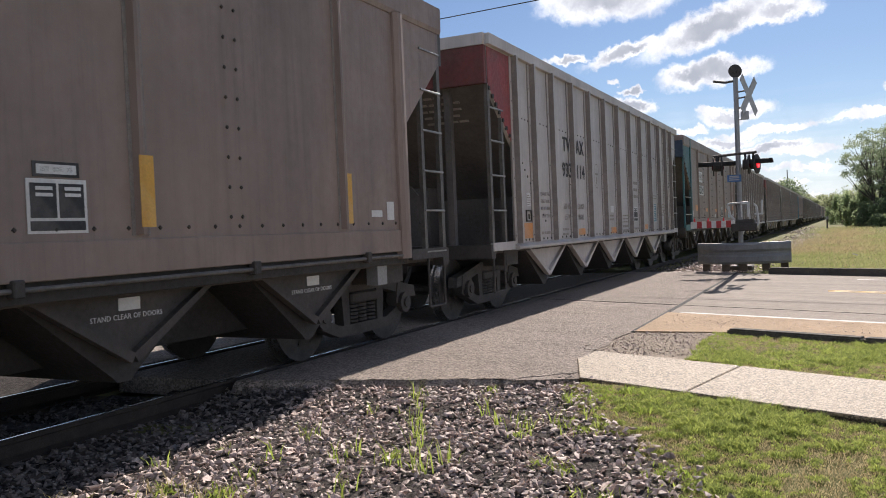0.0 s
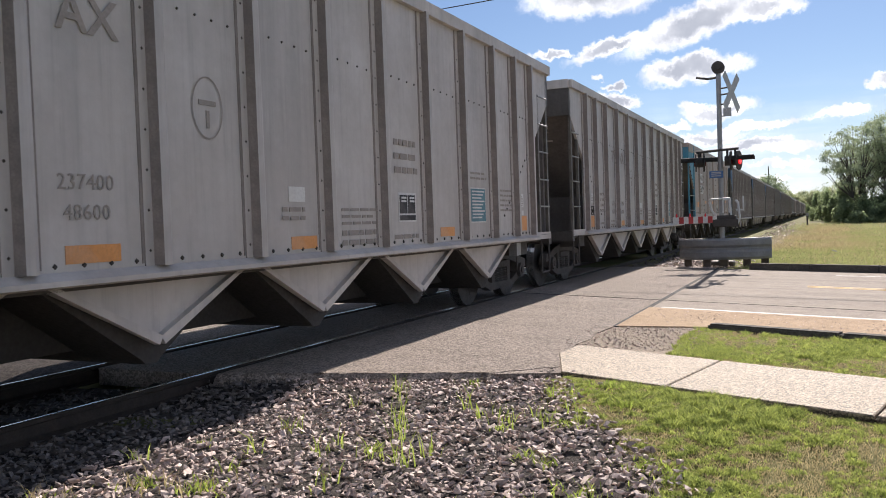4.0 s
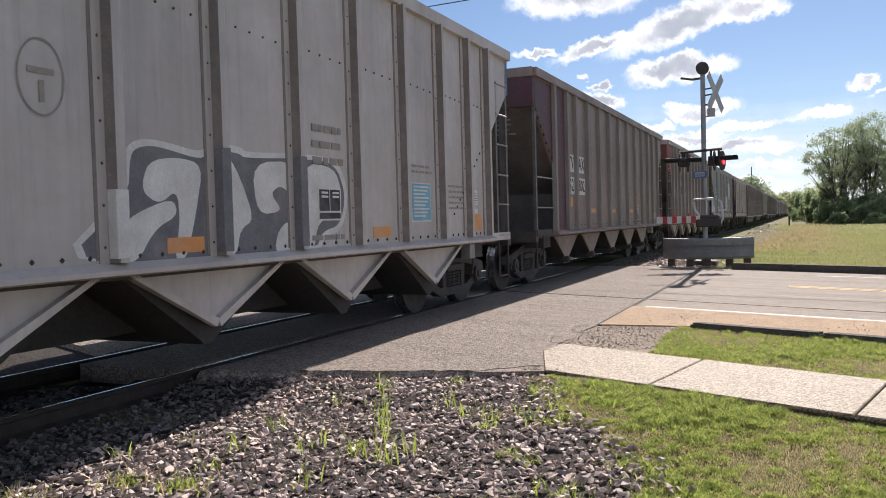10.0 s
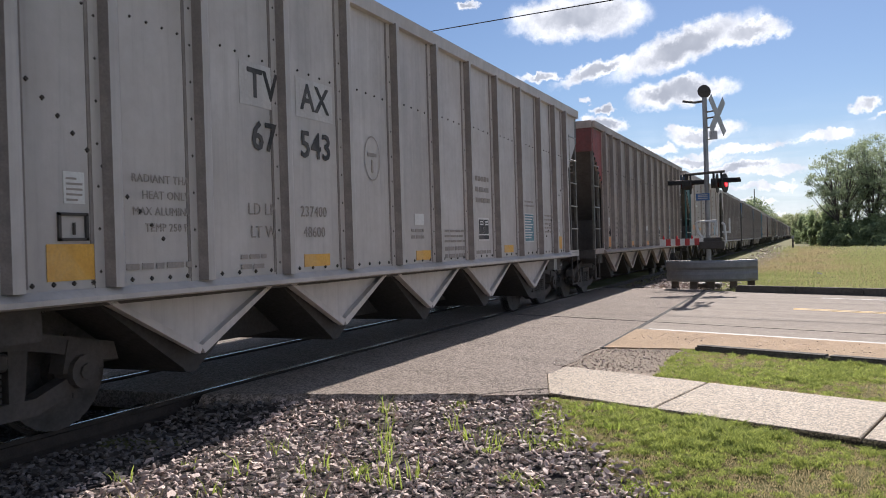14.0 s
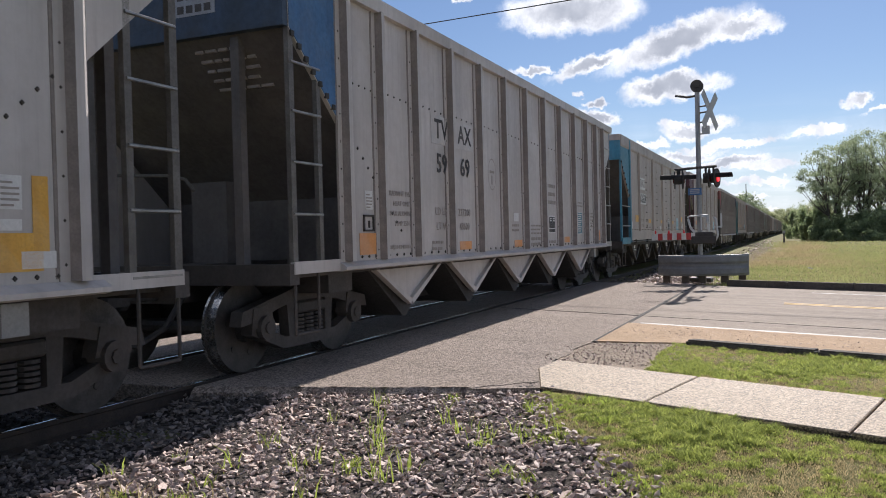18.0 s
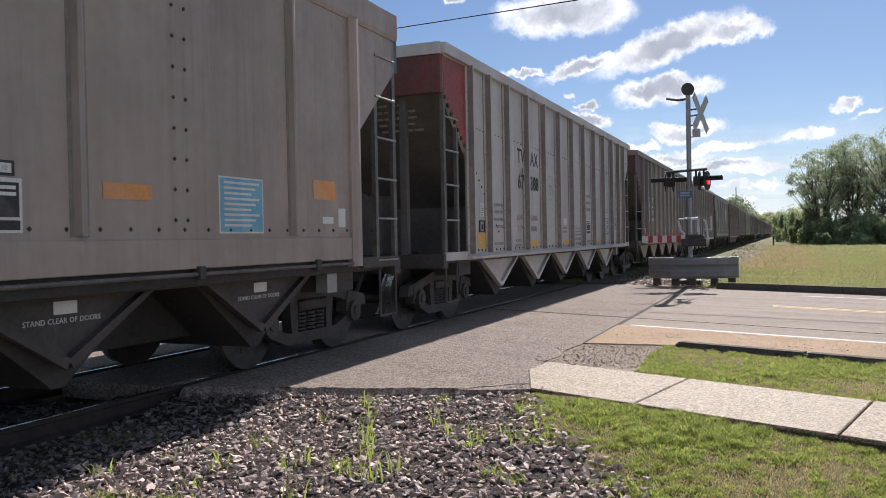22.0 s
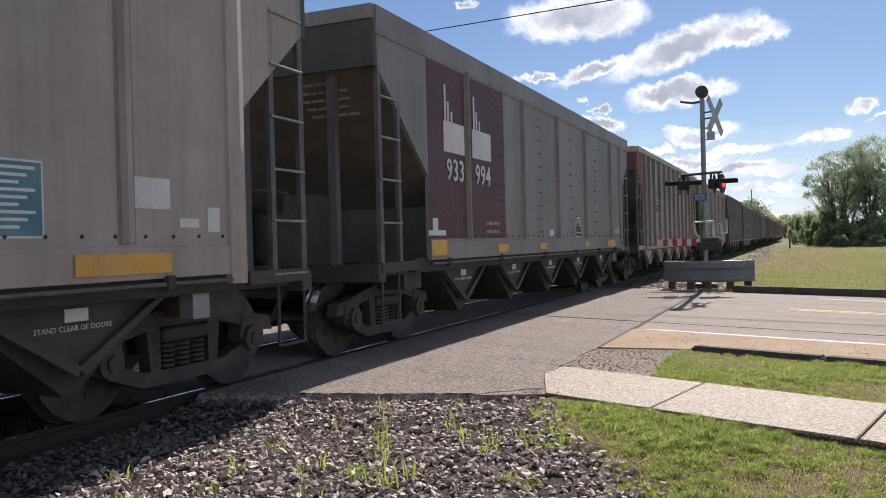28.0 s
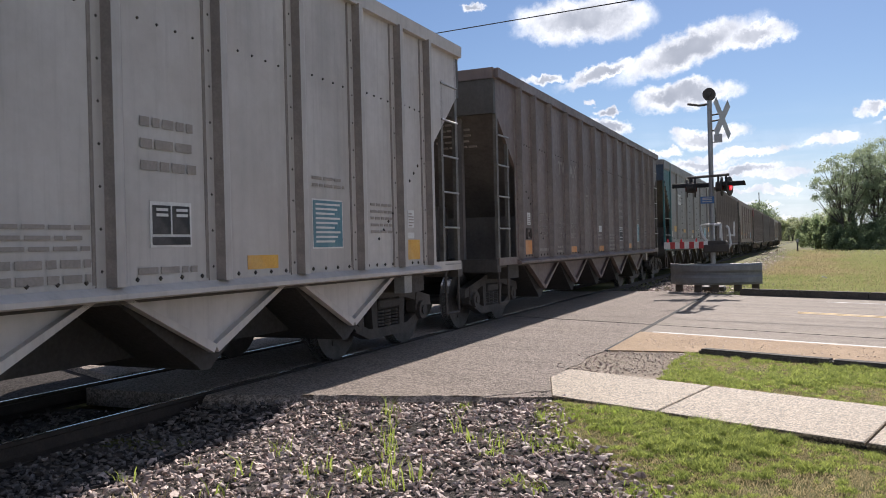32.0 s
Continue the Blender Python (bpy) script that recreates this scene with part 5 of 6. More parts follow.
def posted_marks(car, c):
    m, q = (c.mark.split(" ") + ["", ""])[:2], (c.number.split(" ") + ["", ""])[:2]
    for i, y in enumerate((-4.82, -3.95)):
        for text, z in ((m[i], 2.47), (q[i], 2.00)):
            if text:
                decal(car, "patch", y, z, 0.50 if len(text) < 3 else 0.62, 0.36, WHITE, "white painted number patch")
                words(car, text, y, z, 0.36 if len(text) < 3 else 0.34, BLACK, 0.009, 0.005)
    decal(car, "reflector", *((-4.85, 1.66, 0.30, 0.2) if c.number == "62 802" else (-5.70, 1.44, 0.46, 0.22)), ORANGE)
    decal(car, "tag", -6.0 + 0.03, 1.36, 0.18, 0.2, WHITE, "small printed tag")
    if c.number == "62 403":
        for y in (-2.5, -0.25):
            decal(car, "stripe", y, 1.45, 0.14, 0.6, YELLOW, "upright yellow reflective stripe")
    else:
        for y in (-2.87, -0.62, 1.75):
            decal(car, "reflector", y, 1.48, 0.45, 0.1, ORANGE)
    data_plate(car, 2.66, 1.31)
    plate_header(car, 2.68, 1.53)
    decal(car, "reflector", 2.68, 1.64, 0.42, 0.10, ORANGE)
    bars(car, 4.76, 1.58, 0.44, 6, FADED, 0.03, 0.075, 7)
    decal(car, "reflector", 4.74, 1.74, 0.36, 0.19, ORANGE)
    for cc in KINDS["posted"]["hops"]:
        decal(car, "label", cc + 0.05, 0.84, 0.34, 0.06, FADED, "narrow faded hopper label").location.x = 1.402
    decal(car, "tag", 5.55, 1.34, 0.2, 0.07, WHITE)
    decal(car, "tag", 5.83, 1.33, 0.16, 0.21, WHITE, "small printed tag")


def card_bracket(bm):
    """Open frame that holds a routing card."""
    for y0, y1, z0, z1 in ((-0.12, 0.12, 0.075, 0.095), (-0.12, 0.12, -0.09, -0.07), (-0.12, -0.10, -0.09, 0.095), (0.10, 0.12, -0.09, 0.095), (0.0, 0.012, -0.05, 0.03)):
        box(bm, 0.0, 0.02, y0, y1, z0, z1)


def emblem_ring(bm):
    vs = []
    for i in range(28):
        a = i * math.pi / 14
        vs.append([bm.verts.new((0.003, r * 0.72 * math.cos(a), r * math.sin(a))) for r in (0.25, 0.235)])
    for i in range(28):
        a, b = vs[i], vs[(i + 1) % 28]
        bm.faces.new((a[0], b[0], b[1], a[1]))
    box(bm, 0, 0.003, -0.10, 0.10, 0.02, 0.06)
    box(bm, 0, 0.003, -0.02, 0.02, -0.16, -0.02)


def markings(car, c):
    {"ribbed": ribbed_marks, "smooth": smooth_marks, "posted": posted_marks}[c.kind](car, c)


def rounded(o, times=2):
    """Cuts the corners of an outline."""
    for i in range(times):
        o = [q for p, r in zip(o, o[1:] + o[:1]) for q in ((p[0] * 0.78 + r[0] * 0.22, p[1] * 0.78 + r[1] * 0.22), (p[0] * 0.22 + r[0] * 0.78, p[1] * 0.22 + r[1] * 0.78))]
    return o


def graffiti(car):
    """Big sprayed shapes: white rim, dark grey body, white hearts."""
    rim = [(-1.74, 1.05), (-1.06, 1.58), (-1.03, 1.88), (-0.92, 1.97), (-0.7, 1.99), (-0.2, 1.92), (-0.15, 2.01), (0.3, 2.01), (0.36, 1.96), (1.2, 2.01), (1.92, 2.0),
           (2.12, 1.62), (1.96, 1.26), (1.62, 1.2), (1.5, 1.05)]
    body = [(-1.66, 1.06), (-1.0, 1.55), (-0.97, 1.86), (-0.88, 1.92), (-0.7, 1.94), (-0.2, 1.86), (-0.12, 1.95), (0.28, 1.95), (0.34, 1.91), (1.2, 1.96), (1.86, 1.95),
            (2.05, 1.62), (1.92, 1.31), (1.56, 1.25), (1.44, 1.06)]
    hearts = [[(-0.88, 1.6), (-0.8, 1.82), (-0.5, 1.87), (-0.19, 1.83), (-0.3, 1.42), (-0.42, 1.08), (-0.56, 1.08), (-0.48, 1.36), (-0.5, 1.62), (-0.7, 1.5)],
              [(-1.22, 1.08), (-1.05, 1.4), (-0.55, 1.56), (-0.5, 1.42), (-0.75, 1.32), (-0.95, 1.07)],
              [(0.02, 1.10), (0.0, 1.45), (0.12, 1.93), (0.27, 1.76), (0.46, 1.38), (0.26, 1.3), (0.2, 1.08)],
              [(0.5, 1.42), (0.45, 1.88), (1.12, 1.93), (1.12, 1.52), (0.9, 1.7), (0.7, 1.62), (0.9, 1.45)],
              [(0.74, 1.06), (0.82, 1.3), (1.1, 1.4), (1.16, 1.06)],
              [(1.24, 1.06), (1.22, 1.92), (1.84, 1.91), (1.98, 1.62), (1.86, 1.38), (1.5, 1.36), (1.4, 1.06)]]
    for shapes, lift, mat, label in (([rim], 0.0, WHITE, "white sprayed rim"), ([body], 0.001, SPRAY_GREY, "dark grey sprayed body"), (hearts, 0.002, WHITE, "white sprayed letter shape")):
        for o in shapes:
            bm = bmesh.new()
            prism(bm, rounded(o), 0.0, 0.003, "x")
            ob = part("spray_paint", bm, mat, car, label)
            ob.location = (SIDE_X - 0.002 + lift, 0, 0)
    for p, mat in ((-1.14, WHITE), (0.0, SPRAY_GREY), (1.14, SPRAY_GREY)):
        bm = bmesh.new()
        box(bm, SIDE_X + 0.011, SIDE_X + 0.098, p - 0.068, p + 0.05, 1.12, 1.60 if p < -1 else 1.97, 0.004)
        part("spray_paint", bm, mat, car, "rib sprayed over with paint")


SPRAY_GREY = material("grey_spray_paint", (0.19, 0.19, 0.205), (0.13, 0.132, 0.145), 4, 0.5, 0.7, 0, 0.03, 60, 0.2, DUST, 0.2)
WHEELSETS = []
TRAIN = []


def build_train():
    for k, c in sorted(CARS.items()):
        label = "%s %s with %s ends" % (COLOR_WORDS[c.body], KIND_WORDS[c.kind], END_WORDS[c.end])
        car = tagged(new("hopper_wagon"), label, "railway wagon", "wagons of the coal train")
        build_bodywork(car, c.kind, c.body, c.end)
        for s in (-1, 1):
            for w in build_truck(car, s * 6.2):
                WHEELSETS.append((k, s * 6.2, w))
        markings(car, c)
        TRAIN.append((k, car))


build_train()


def motions():
    """The train runs towards the viewer and past him; its wheels roll."""
    def car_y(k, t):
        return FIRST_REAR + k * PITCH - HB - train_y(t)
    times = [0.0, 0.1, 0.2, 0.35, 0.7, 1.5, 3.0, 5.0, 8.0, 12.0, 16.0, 20.0, 24.0, 28.0, 32.0]
    for k, car in TRAIN:
        walk(car, [(t, pose(TRACK_X, car_y(k, t), 0)) for t in times])
    for k, off, w in WHEELSETS:
        at = w.location.copy()
        rows = [(0.0, 0.0)]
        for f in range(1, int(32 * FPS)):
            t = f / FPS
            if -8 < car_y(k, t) + off < 45:
                rows.append((t, train_y(t) / 0.457))
        turn0 = rows[1][1] if len(rows) > 1 else 0.0
        rows[0] = (0.0, train_y(0.0) / 0.457 if len(rows) > 1 and rows[1][0] < 0.05 else turn0)
        rows.append((32.0, rows[-1][1] if rows[-1][0] < 31.95 else train_y(32.0) / 0.457))
        walk(w, [(t, Matrix.Translation(at) @ Matrix.Rotation(-a, 4, "X")) for t, a in rows])


FIRST_REAR = 9.516


# ---- crossing signal ----
def build_signal(name, at, turn, lit):
    s = tagged(new("crossing_signal"), "grey steel level crossing signal mast with crossbuck, red lamps and bell", "railway signal", "signals of the crossing")
    s.matrix_basis = at @ pose(0, 0, 0, 0, 0, turn)

    def m(make, nm, mat, label="", parent=s, smooth=False):
        bm = bmesh.new()
        make(bm)
        return part(nm, bm, mat, parent, label, smooth)
    m(lambda bm: rod(bm, (0, 0, 0.1), (0, 0, 4.95), 0.062, 14), "mast", GALV)
    m(lambda bm: (box(bm, -0.28, 0.28, -0.28, 0.28, -0.1, 0.12, 0.03), rod(bm, (0, 0, 0.1), (0, 0, 0.45), 0.11, 12)), "base", UNDER)
    m(lambda bm: (rod(bm, (0, -0.10, 5.10), (0, 0.06, 5.10), 0.16, 18), rod(bm, (0, -0.14, 5.10), (0, -0.10, 5.10), 0.06, 10),
                  rod(bm, (0, 0, 4.9), (0, 0, 5.0), 0.05, 8)), "bell", UNDER, "round grey bell on top")
    m(lambda bm: bent(bm, [(0, 0, 4.86), (-0.25, 0, 4.84), (-0.55, -0.02, 4.9)], 0.032), "bracket", UNDER)

    def blade(bm, sx):
        o = [(-0.61, -0.11), (0.61, -0.11), (0.61, 0.11), (-0.61, 0.11)]
        c, d = math.cos(radians(45)), math.sin(radians(45)) * sx
        prism(bm, [(p * c - q * d, 4.45 + p * d + q * c) for p, q in o], 0.0, 0.012, "y")
    buck = m(lambda bm: blade(bm, 1), "crossbuck_blade", SIGN_WHITE, "white crossbuck board")
    buck2 = m(lambda bm: blade(bm, -1), "crossbuck_blade", SIGN_WHITE, "white crossbuck board")
    for b, dy in ((buck, 0.0), (buck2, 0.016)):
        b.matrix_basis = pose(0.32, -0.06 + dy, 0, 0, 0, 72)
    m(lambda bm: [rod(bm, (0, 0, z), (0.26, -0.03, z + 0.02), 0.022, 6) for z in (4.15, 4.40, 4.56)], "bracket", UNDER)
    m(lambda bm: (box(bm, 0.10, 0.30, -0.03, 0.0, 3.84, 4.06, 0.01), rod(bm, (0.0, 0, 3.86), (0.2, 0, 3.86), 0.02, 6), rod(bm, (0.2, -0.01, 4.05), (0.2, -0.01, 4.2), 0.03, 6)),
      "track_count_sign", SIGN_WHITE, "small square white sign")
    m(lambda bm: bent(bm, [(-0.62, 0, 2.96), (0.0, -0.05, 2.98), (0.45, 0.0, 3.0)], 0.035), "lamp_arm", UNDER)
    for lx, ly, face, hot in LAMPS:
        body = m(lambda bm: (rod(bm, (0, 0.02, 0), (0, 0.16, 0), 0.13, 16), rod(bm, (0, 0.0, 0), (0, 0.03, 0), 0.25, 20), rod(bm, (0, 0.1, 0.1), (0, 0.1, 0.28), 0.03, 6)),
                 "lamp_head", SOOT, "black round lamp backing")
        body.matrix_basis = pose(lx, ly, 2.70, 0, 0, face)
        m(lambda bm: rod(bm, (0, -0.03, 0), (0, 0.005, 0), 0.105, 16), "lens", LENS_LIT if (hot and lit) else LENS_DARK, "round red lens", body)

        def hood(bm):
            rows = [[bm.verts.new((0.125 * math.cos(a), y, 0.125 * math.sin(a))) for y in (0.0, -0.36)] for a in (math.pi * (0.02 + 0.96 * i / 9) for i in range(10))]
            for p, q in zip(rows, rows[1:]):
                bm.faces.new((p[0], p[1], q[1], q[0]))
            bmesh.ops.solidify(bm, geom=bm.faces[:], thickness=0.008)
        m(hood, "hood", SOOT, "black lamp hood", body)
    m(lambda bm: box(bm, -0.27, 0.07, -0.09, -0.075, 2.27, 2.45, 0.004), "notice_board", SIGN_BLUE, "small blue notice board")
    m(lambda bm: [box(bm, -0.22, 0.02, -0.094, -0.09, z, z + 0.025) for z in (2.31, 2.36, 2.40)], "small_print", SIGN_WHITE)
    # gate machine with its counterweight arms
    m(lambda bm: (box(bm, -0.12, 0.36, -0.20, 0.22, 1.04, 1.30, 0.03), box(bm, -0.2, 0.42, -0.26, -0.20, 1.0, 1.20, 0.02)), "gate_machine", UNDER, "dark steel gate machine box")
    for path, r in (([(-0.30, -0.1, 1.68), (-0.25, -0.1, 1.72), (0.22, -0.1, 1.74), (0.24, -0.1, 1.3)], 0.022),
                    ([(-0.28, -0.15, 1.66), (-0.22, -0.15, 1.42), (-0.12, -0.15, 1.3)], 0.03),
                    ([(0.38, -0.2, 1.05), (0.46, -0.2, 1.2), (0.42, -0.2, 1.62), (0.36, -0.2, 1.68)], 0.028),
                    ([(0.05, -0.15, 1.36), (0.05, -0.15, 1.70), (0.2, -0.15, 1.70), (0.2, -0.15, 1.36)], 0.02)):
        m(lambda bm: bent(bm, path, r), "counterweight_arm", SILVER, "galvanised counterweight arm")
    m(lambda bm: (box(bm, 0.52, 0.56, -0.12, -0.05, 1.4, 1.78, 0.008), box(bm, 0.36, 0.53, -0.1, -0.07, 1.41, 1.45)), "counterweight", SILVER, "flat steel counterweight")
    arm = m(lambda bm: box(bm, -1.20, -0.10, -0.24, -0.215, 1.11, 1.29, 0.004), "gate_arm", ARM_WHITE, "red and white striped gate arm")
    for i in range(4):
        x = -1.04 + i * 0.24
        m(lambda bm: box(bm, x, x + 0.12, -0.246, -0.24, 1.112, 1.288), "stripe", SIGN_RED, "red stripe", arm)
    for x in (-1.10, -0.76, -0.38):
        m(lambda bm: (rod(bm, (x, -0.228, 1.28), (x, -0.228, 1.31), 0.022, 8), rod(bm, (x, -0.228, 1.31), (x, -0.228, 1.37), 0.024, 10, 0.012)), "gate_lamp", TIP_LIGHT, "small red gate lamp", arm)
    return s


LAMPS = [(-0.62, -0.05, -82, False), (-0.40, 0.06, 100, False), (0.28, -0.06, 88, False), (0.46, 0.02, 76, True)]
build_signal("near", pose(-2.28, 22.3, 0.0), 0, True)


def build_guardrail():
    g = tagged(new("guardrail"), "short curved galvanised guardrail on dark timber posts round the signal", "guardrail")
    g.location = (-2.2, 21.5, 0)
    pts = []
    for i in range(15):
        u = -1 + 2 * i / 14
        pts.append((u * 1.12, 0.55 * abs(u) ** 2.6))
    prof = [(0.0, 0.19), (-0.05, 0.25), (-0.05, 0.37), (0.0, 0.43), (0.0, 0.49), (-0.05, 0.55), (-0.05, 0.67), (0.0, 0.72), (0.03, 0.725)]
    prof += [(0.045, 0.725), (0.045, 0.19)]
    bm = bmesh.new()
    rows = [[bm.verts.new((x, y + dy, z)) for dy, z in prof] for x, y in pts]
    for a, b in zip(rows, rows[1:]):
        for j in range(len(prof)):
            k = (j + 1) % len(prof)
            bm.faces.new((a[j], b[j], b[k], a[k]))
    bm.faces.new(rows[0])
    bm.faces.new(rows[-1][::-1])
    part("beam", bm, DULL_GALV, g, "dull galvanised corrugated beam")
    for x, y in ((-0.92, 0.52), (-0.40, 0.12), (0.02, 0.10), (0.55, 0.18), (0.95, 0.56)):
        bm = bmesh.new()
        box(bm, x - 0.09, x + 0.09, y + 0.02, y + 0.18, -0.2, 0.62, 0.015)
        part("post", bm, TIMBER, g, "dark timber post")


build_guardrail()


# ---- trees ----
def build_tree(at, height, spread, leaves, leaf, seed, mat=None, trunk_r=0.25, clumps=46, puff=1.0):
    rng = random.Random(seed)
    t = tagged(new("tree"), "green leafy tree with a forked trunk and open airy crown", "tree", "trees beside the line")
    t.location = at
    bm = bmesh.new()
    lean = Vector((rng.uniform(-0.05, 0.05), rng.uniform(-0.05, 0.05), 1.0))
    forks = []
    for i in range(rng.choice((2, 2, 3))):
        p = Vector((rng.uniform(-0.3, 0.3), rng.uniform(-0.3, 0.3), 0.0))
        a = rng.uniform(0, 2 * math.pi)
        out = lean + Vector((math.cos(a), math.sin(a), 0.0)) * rng.uniform(0.05, 0.22)
        spine = [p]
        for j in range(6):
            out = out + Vector((rng.uniform(-1, 1), rng.uniform(-1, 1), 0)) * 0.08
            spine.append(spine[-1] + out * height * 0.125)
        for j, (u, v) in enumerate(zip(spine, spine[1:])):
            rod(bm, u, v, trunk_r * (1 - 0.15 * j), 7, trunk_r * (1 - 0.15 * (j + 1)))
        forks.append(spine)
    tips = []
    for i in range(clumps):
        while True:
            q = Vector((rng.uniform(-1, 1), rng.uniform(-1, 1), rng.uniform(-1, 1)))
            if 0.25 < q.length < 1.0:
                break
        z = height * (0.66 + 0.33 * q.z)
        wide = height * spread * (1.0 if q.z < 0.2 else 1.0 - 0.25 * (q.z - 0.2))
        tip = Vector((q.x * wide, q.y * wide, z))
        spine = min(forks, key=lambda f: (f[3] - tip).length)
        root = min(spine, key=lambda v: abs(v.z - z * 0.55))
        bend = root.lerp(tip, 0.5) + Vector((rng.uniform(-1, 1), rng.uniform(-1, 1), rng.uniform(-0.2, 0.8))) * height * 0.03
        rod(bm, root, bend, trunk_r * 0.32, 5, trunk_r * 0.2)
        rod(bm, bend, tip, trunk_r * 0.2, 5, trunk_r * 0.06)
        tips.append(tip)
        if rng.random() < 0.5:
            tips.append(bend)
    part("trunk", bm, BARK, t, "grey-brown trunk and limbs")
    nrng = np.random.default_rng(seed)
    per = max(1, leaves // len(tips))
    pts = [np.array(q[:]) + nrng.normal(0, 1, (per, 3)) * np.array([1, 1, 0.6]) * height * puff * nrng.uniform(0.016, 0.036) for q in tips]
    part("crown", leaf_mesh(np.concatenate(pts), leaf, nrng, mat or LEAF), None, t, "open crown of small green leaves")
    return t


def build_bush(at, rx, ry, h, leaves, leaf, seed, name="bush", label="dense green bush at the edge of the trees", mat=None):
    """A thicket: stems below, leaves in uneven lobes down to the ground."""
    rng = np.random.default_rng(seed)
    t = tagged(new(name), label, "bush", "bushes beside the line")
    t.location = at
    bm = bmesh.new()
    for i in range(9):
        a = rng.uniform(0, 6.28)
        rod(bm, (rng.normal(0, rx * 0.3), rng.normal(0, ry * 0.3), 0), (rx * 0.6 * math.cos(a), ry * 0.6 * math.sin(a), h * rng.uniform(0.5, 0.85)), 0.05, 5, 0.02)
    tagged(part("understorey", bm, BARK, t, "thin grey-brown stems"), kind="stuff")
    lobes = 16
    c = np.stack([rng.normal(0, rx * 0.45, lobes), rng.normal(0, ry * 0.45, lobes), h * rng.uniform(0.12, 0.85, lobes)], 1)
    c[:, 2] *= np.clip(1.15 - 0.5 * np.hypot(c[:, 0] / rx, c[:, 1] / ry), 0.3, 1.0)
    r = rng.uniform(0.16, 0.32, lobes)
    which = rng.integers(0, lobes, leaves)
    d = rng.normal(0, 1, (leaves, 3))
    d /= np.linalg.norm(d, axis=1)[:, None]
    d *= (rng.uniform(0, 1, leaves) ** 0.4)[:, None] * rng.normal(1.0, 0.18, leaves)[:, None]
    o = c[which] + d * r[which][:, None] * np.array([rx * 1.5, ry * 1.5, h * 1.0])
    o[:, 2] = np.abs(o[:, 2])
    part("crown", leaf_mesh(o, leaf, rng, mat or LEAF_FRESH), None, t, "mass of small green leaves")


def leaf_mesh(o, leaf, rng, mat):
    n = len(o)
    a = rng.normal(0, 1, (n, 3))
    a /= np.linalg.norm(a, axis=1)[:, None]
    b = np.cross(a, rng.normal(0, 1, (n, 3)))
    b /= np.linalg.norm(b, axis=1)[:, None]
    s = (leaf * rng.uniform(0.6, 1.3, n))[:, None]
    v = np.stack([o - a * s, o + b * s * 0.45, o + a * s, o - b * s * 0.45], 1).reshape(-1, 3)
    return raw_mesh("crown", v.tolist(), (np.arange(n)[:, None] * 4 + np.arange(4)).tolist(), mat)


def build_trees():
    for i, (x, y, h) in enumerate(((4.4, 124, 13.6), (8.6, 126, 15.2), (12.5, 121, 15.5), (17, 130, 17), (6.6, 134, 14.5), (22, 122, 17), (10.5, 132, 16.0))):
        build_tree((x, y, -0.5), h, 0.32, 9000, 0.135, 20 + i, trunk_r=0.2, clumps=72)
    for i, (x, y, rx, h) in enumerate(((1.9, 128, 1.2, 4.2), (3.4, 126, 1.5, 6.6), (5.4, 124, 1.4, 5.0), (7.6, 122, 1.8, 4.2), (10.0, 120, 1.8, 5.0), (12.4, 118, 2.0, 4.4),
                                       (15.0, 119, 2.2, 5.4), (3.2, 119, 1.4, 3.2), (5.2, 118, 1.6, 3.6), (7.4, 116, 1.8, 3.1), (9.8, 114, 2.0, 3.6), (12.4, 112, 2.0, 3.8),
                                       (15.5, 112, 2.2, 4.2), (0.9, 150, 1.6, 5.5), (2.6, 136, 1.6, 6.2), (-0.2, 190, 2.0, 6.5), (19, 112, 2.4, 4.5), (4.2, 112, 1.1, 1.6), (8.2, 110, 1.6, 1.5))):
        build_bush((x, y, -0.5), rx, 1.6, h, 7000, 0.17, 60 + i)
    # far trees and belt wear the paler leaf in place of haze
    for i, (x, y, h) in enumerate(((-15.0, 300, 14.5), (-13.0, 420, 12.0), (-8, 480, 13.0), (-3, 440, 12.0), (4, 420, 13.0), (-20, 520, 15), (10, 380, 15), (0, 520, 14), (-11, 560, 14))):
        build_tree((x, y, -0.5), h, 0.40, 4200, 0.42, 90 + i, LEAF_HAZED if i else LEAF, 0.3, 40, 2.2)
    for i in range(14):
        build_bush((-30 + i * 4.2, 560 + 25 * (i % 3), -1.0), 5.0, 3.0, 9.0 + 2 * (i % 4), 1800, 0.6, 300 + i, label="distant pale green tree belt", mat=LEAF_HAZED)


build_trees()


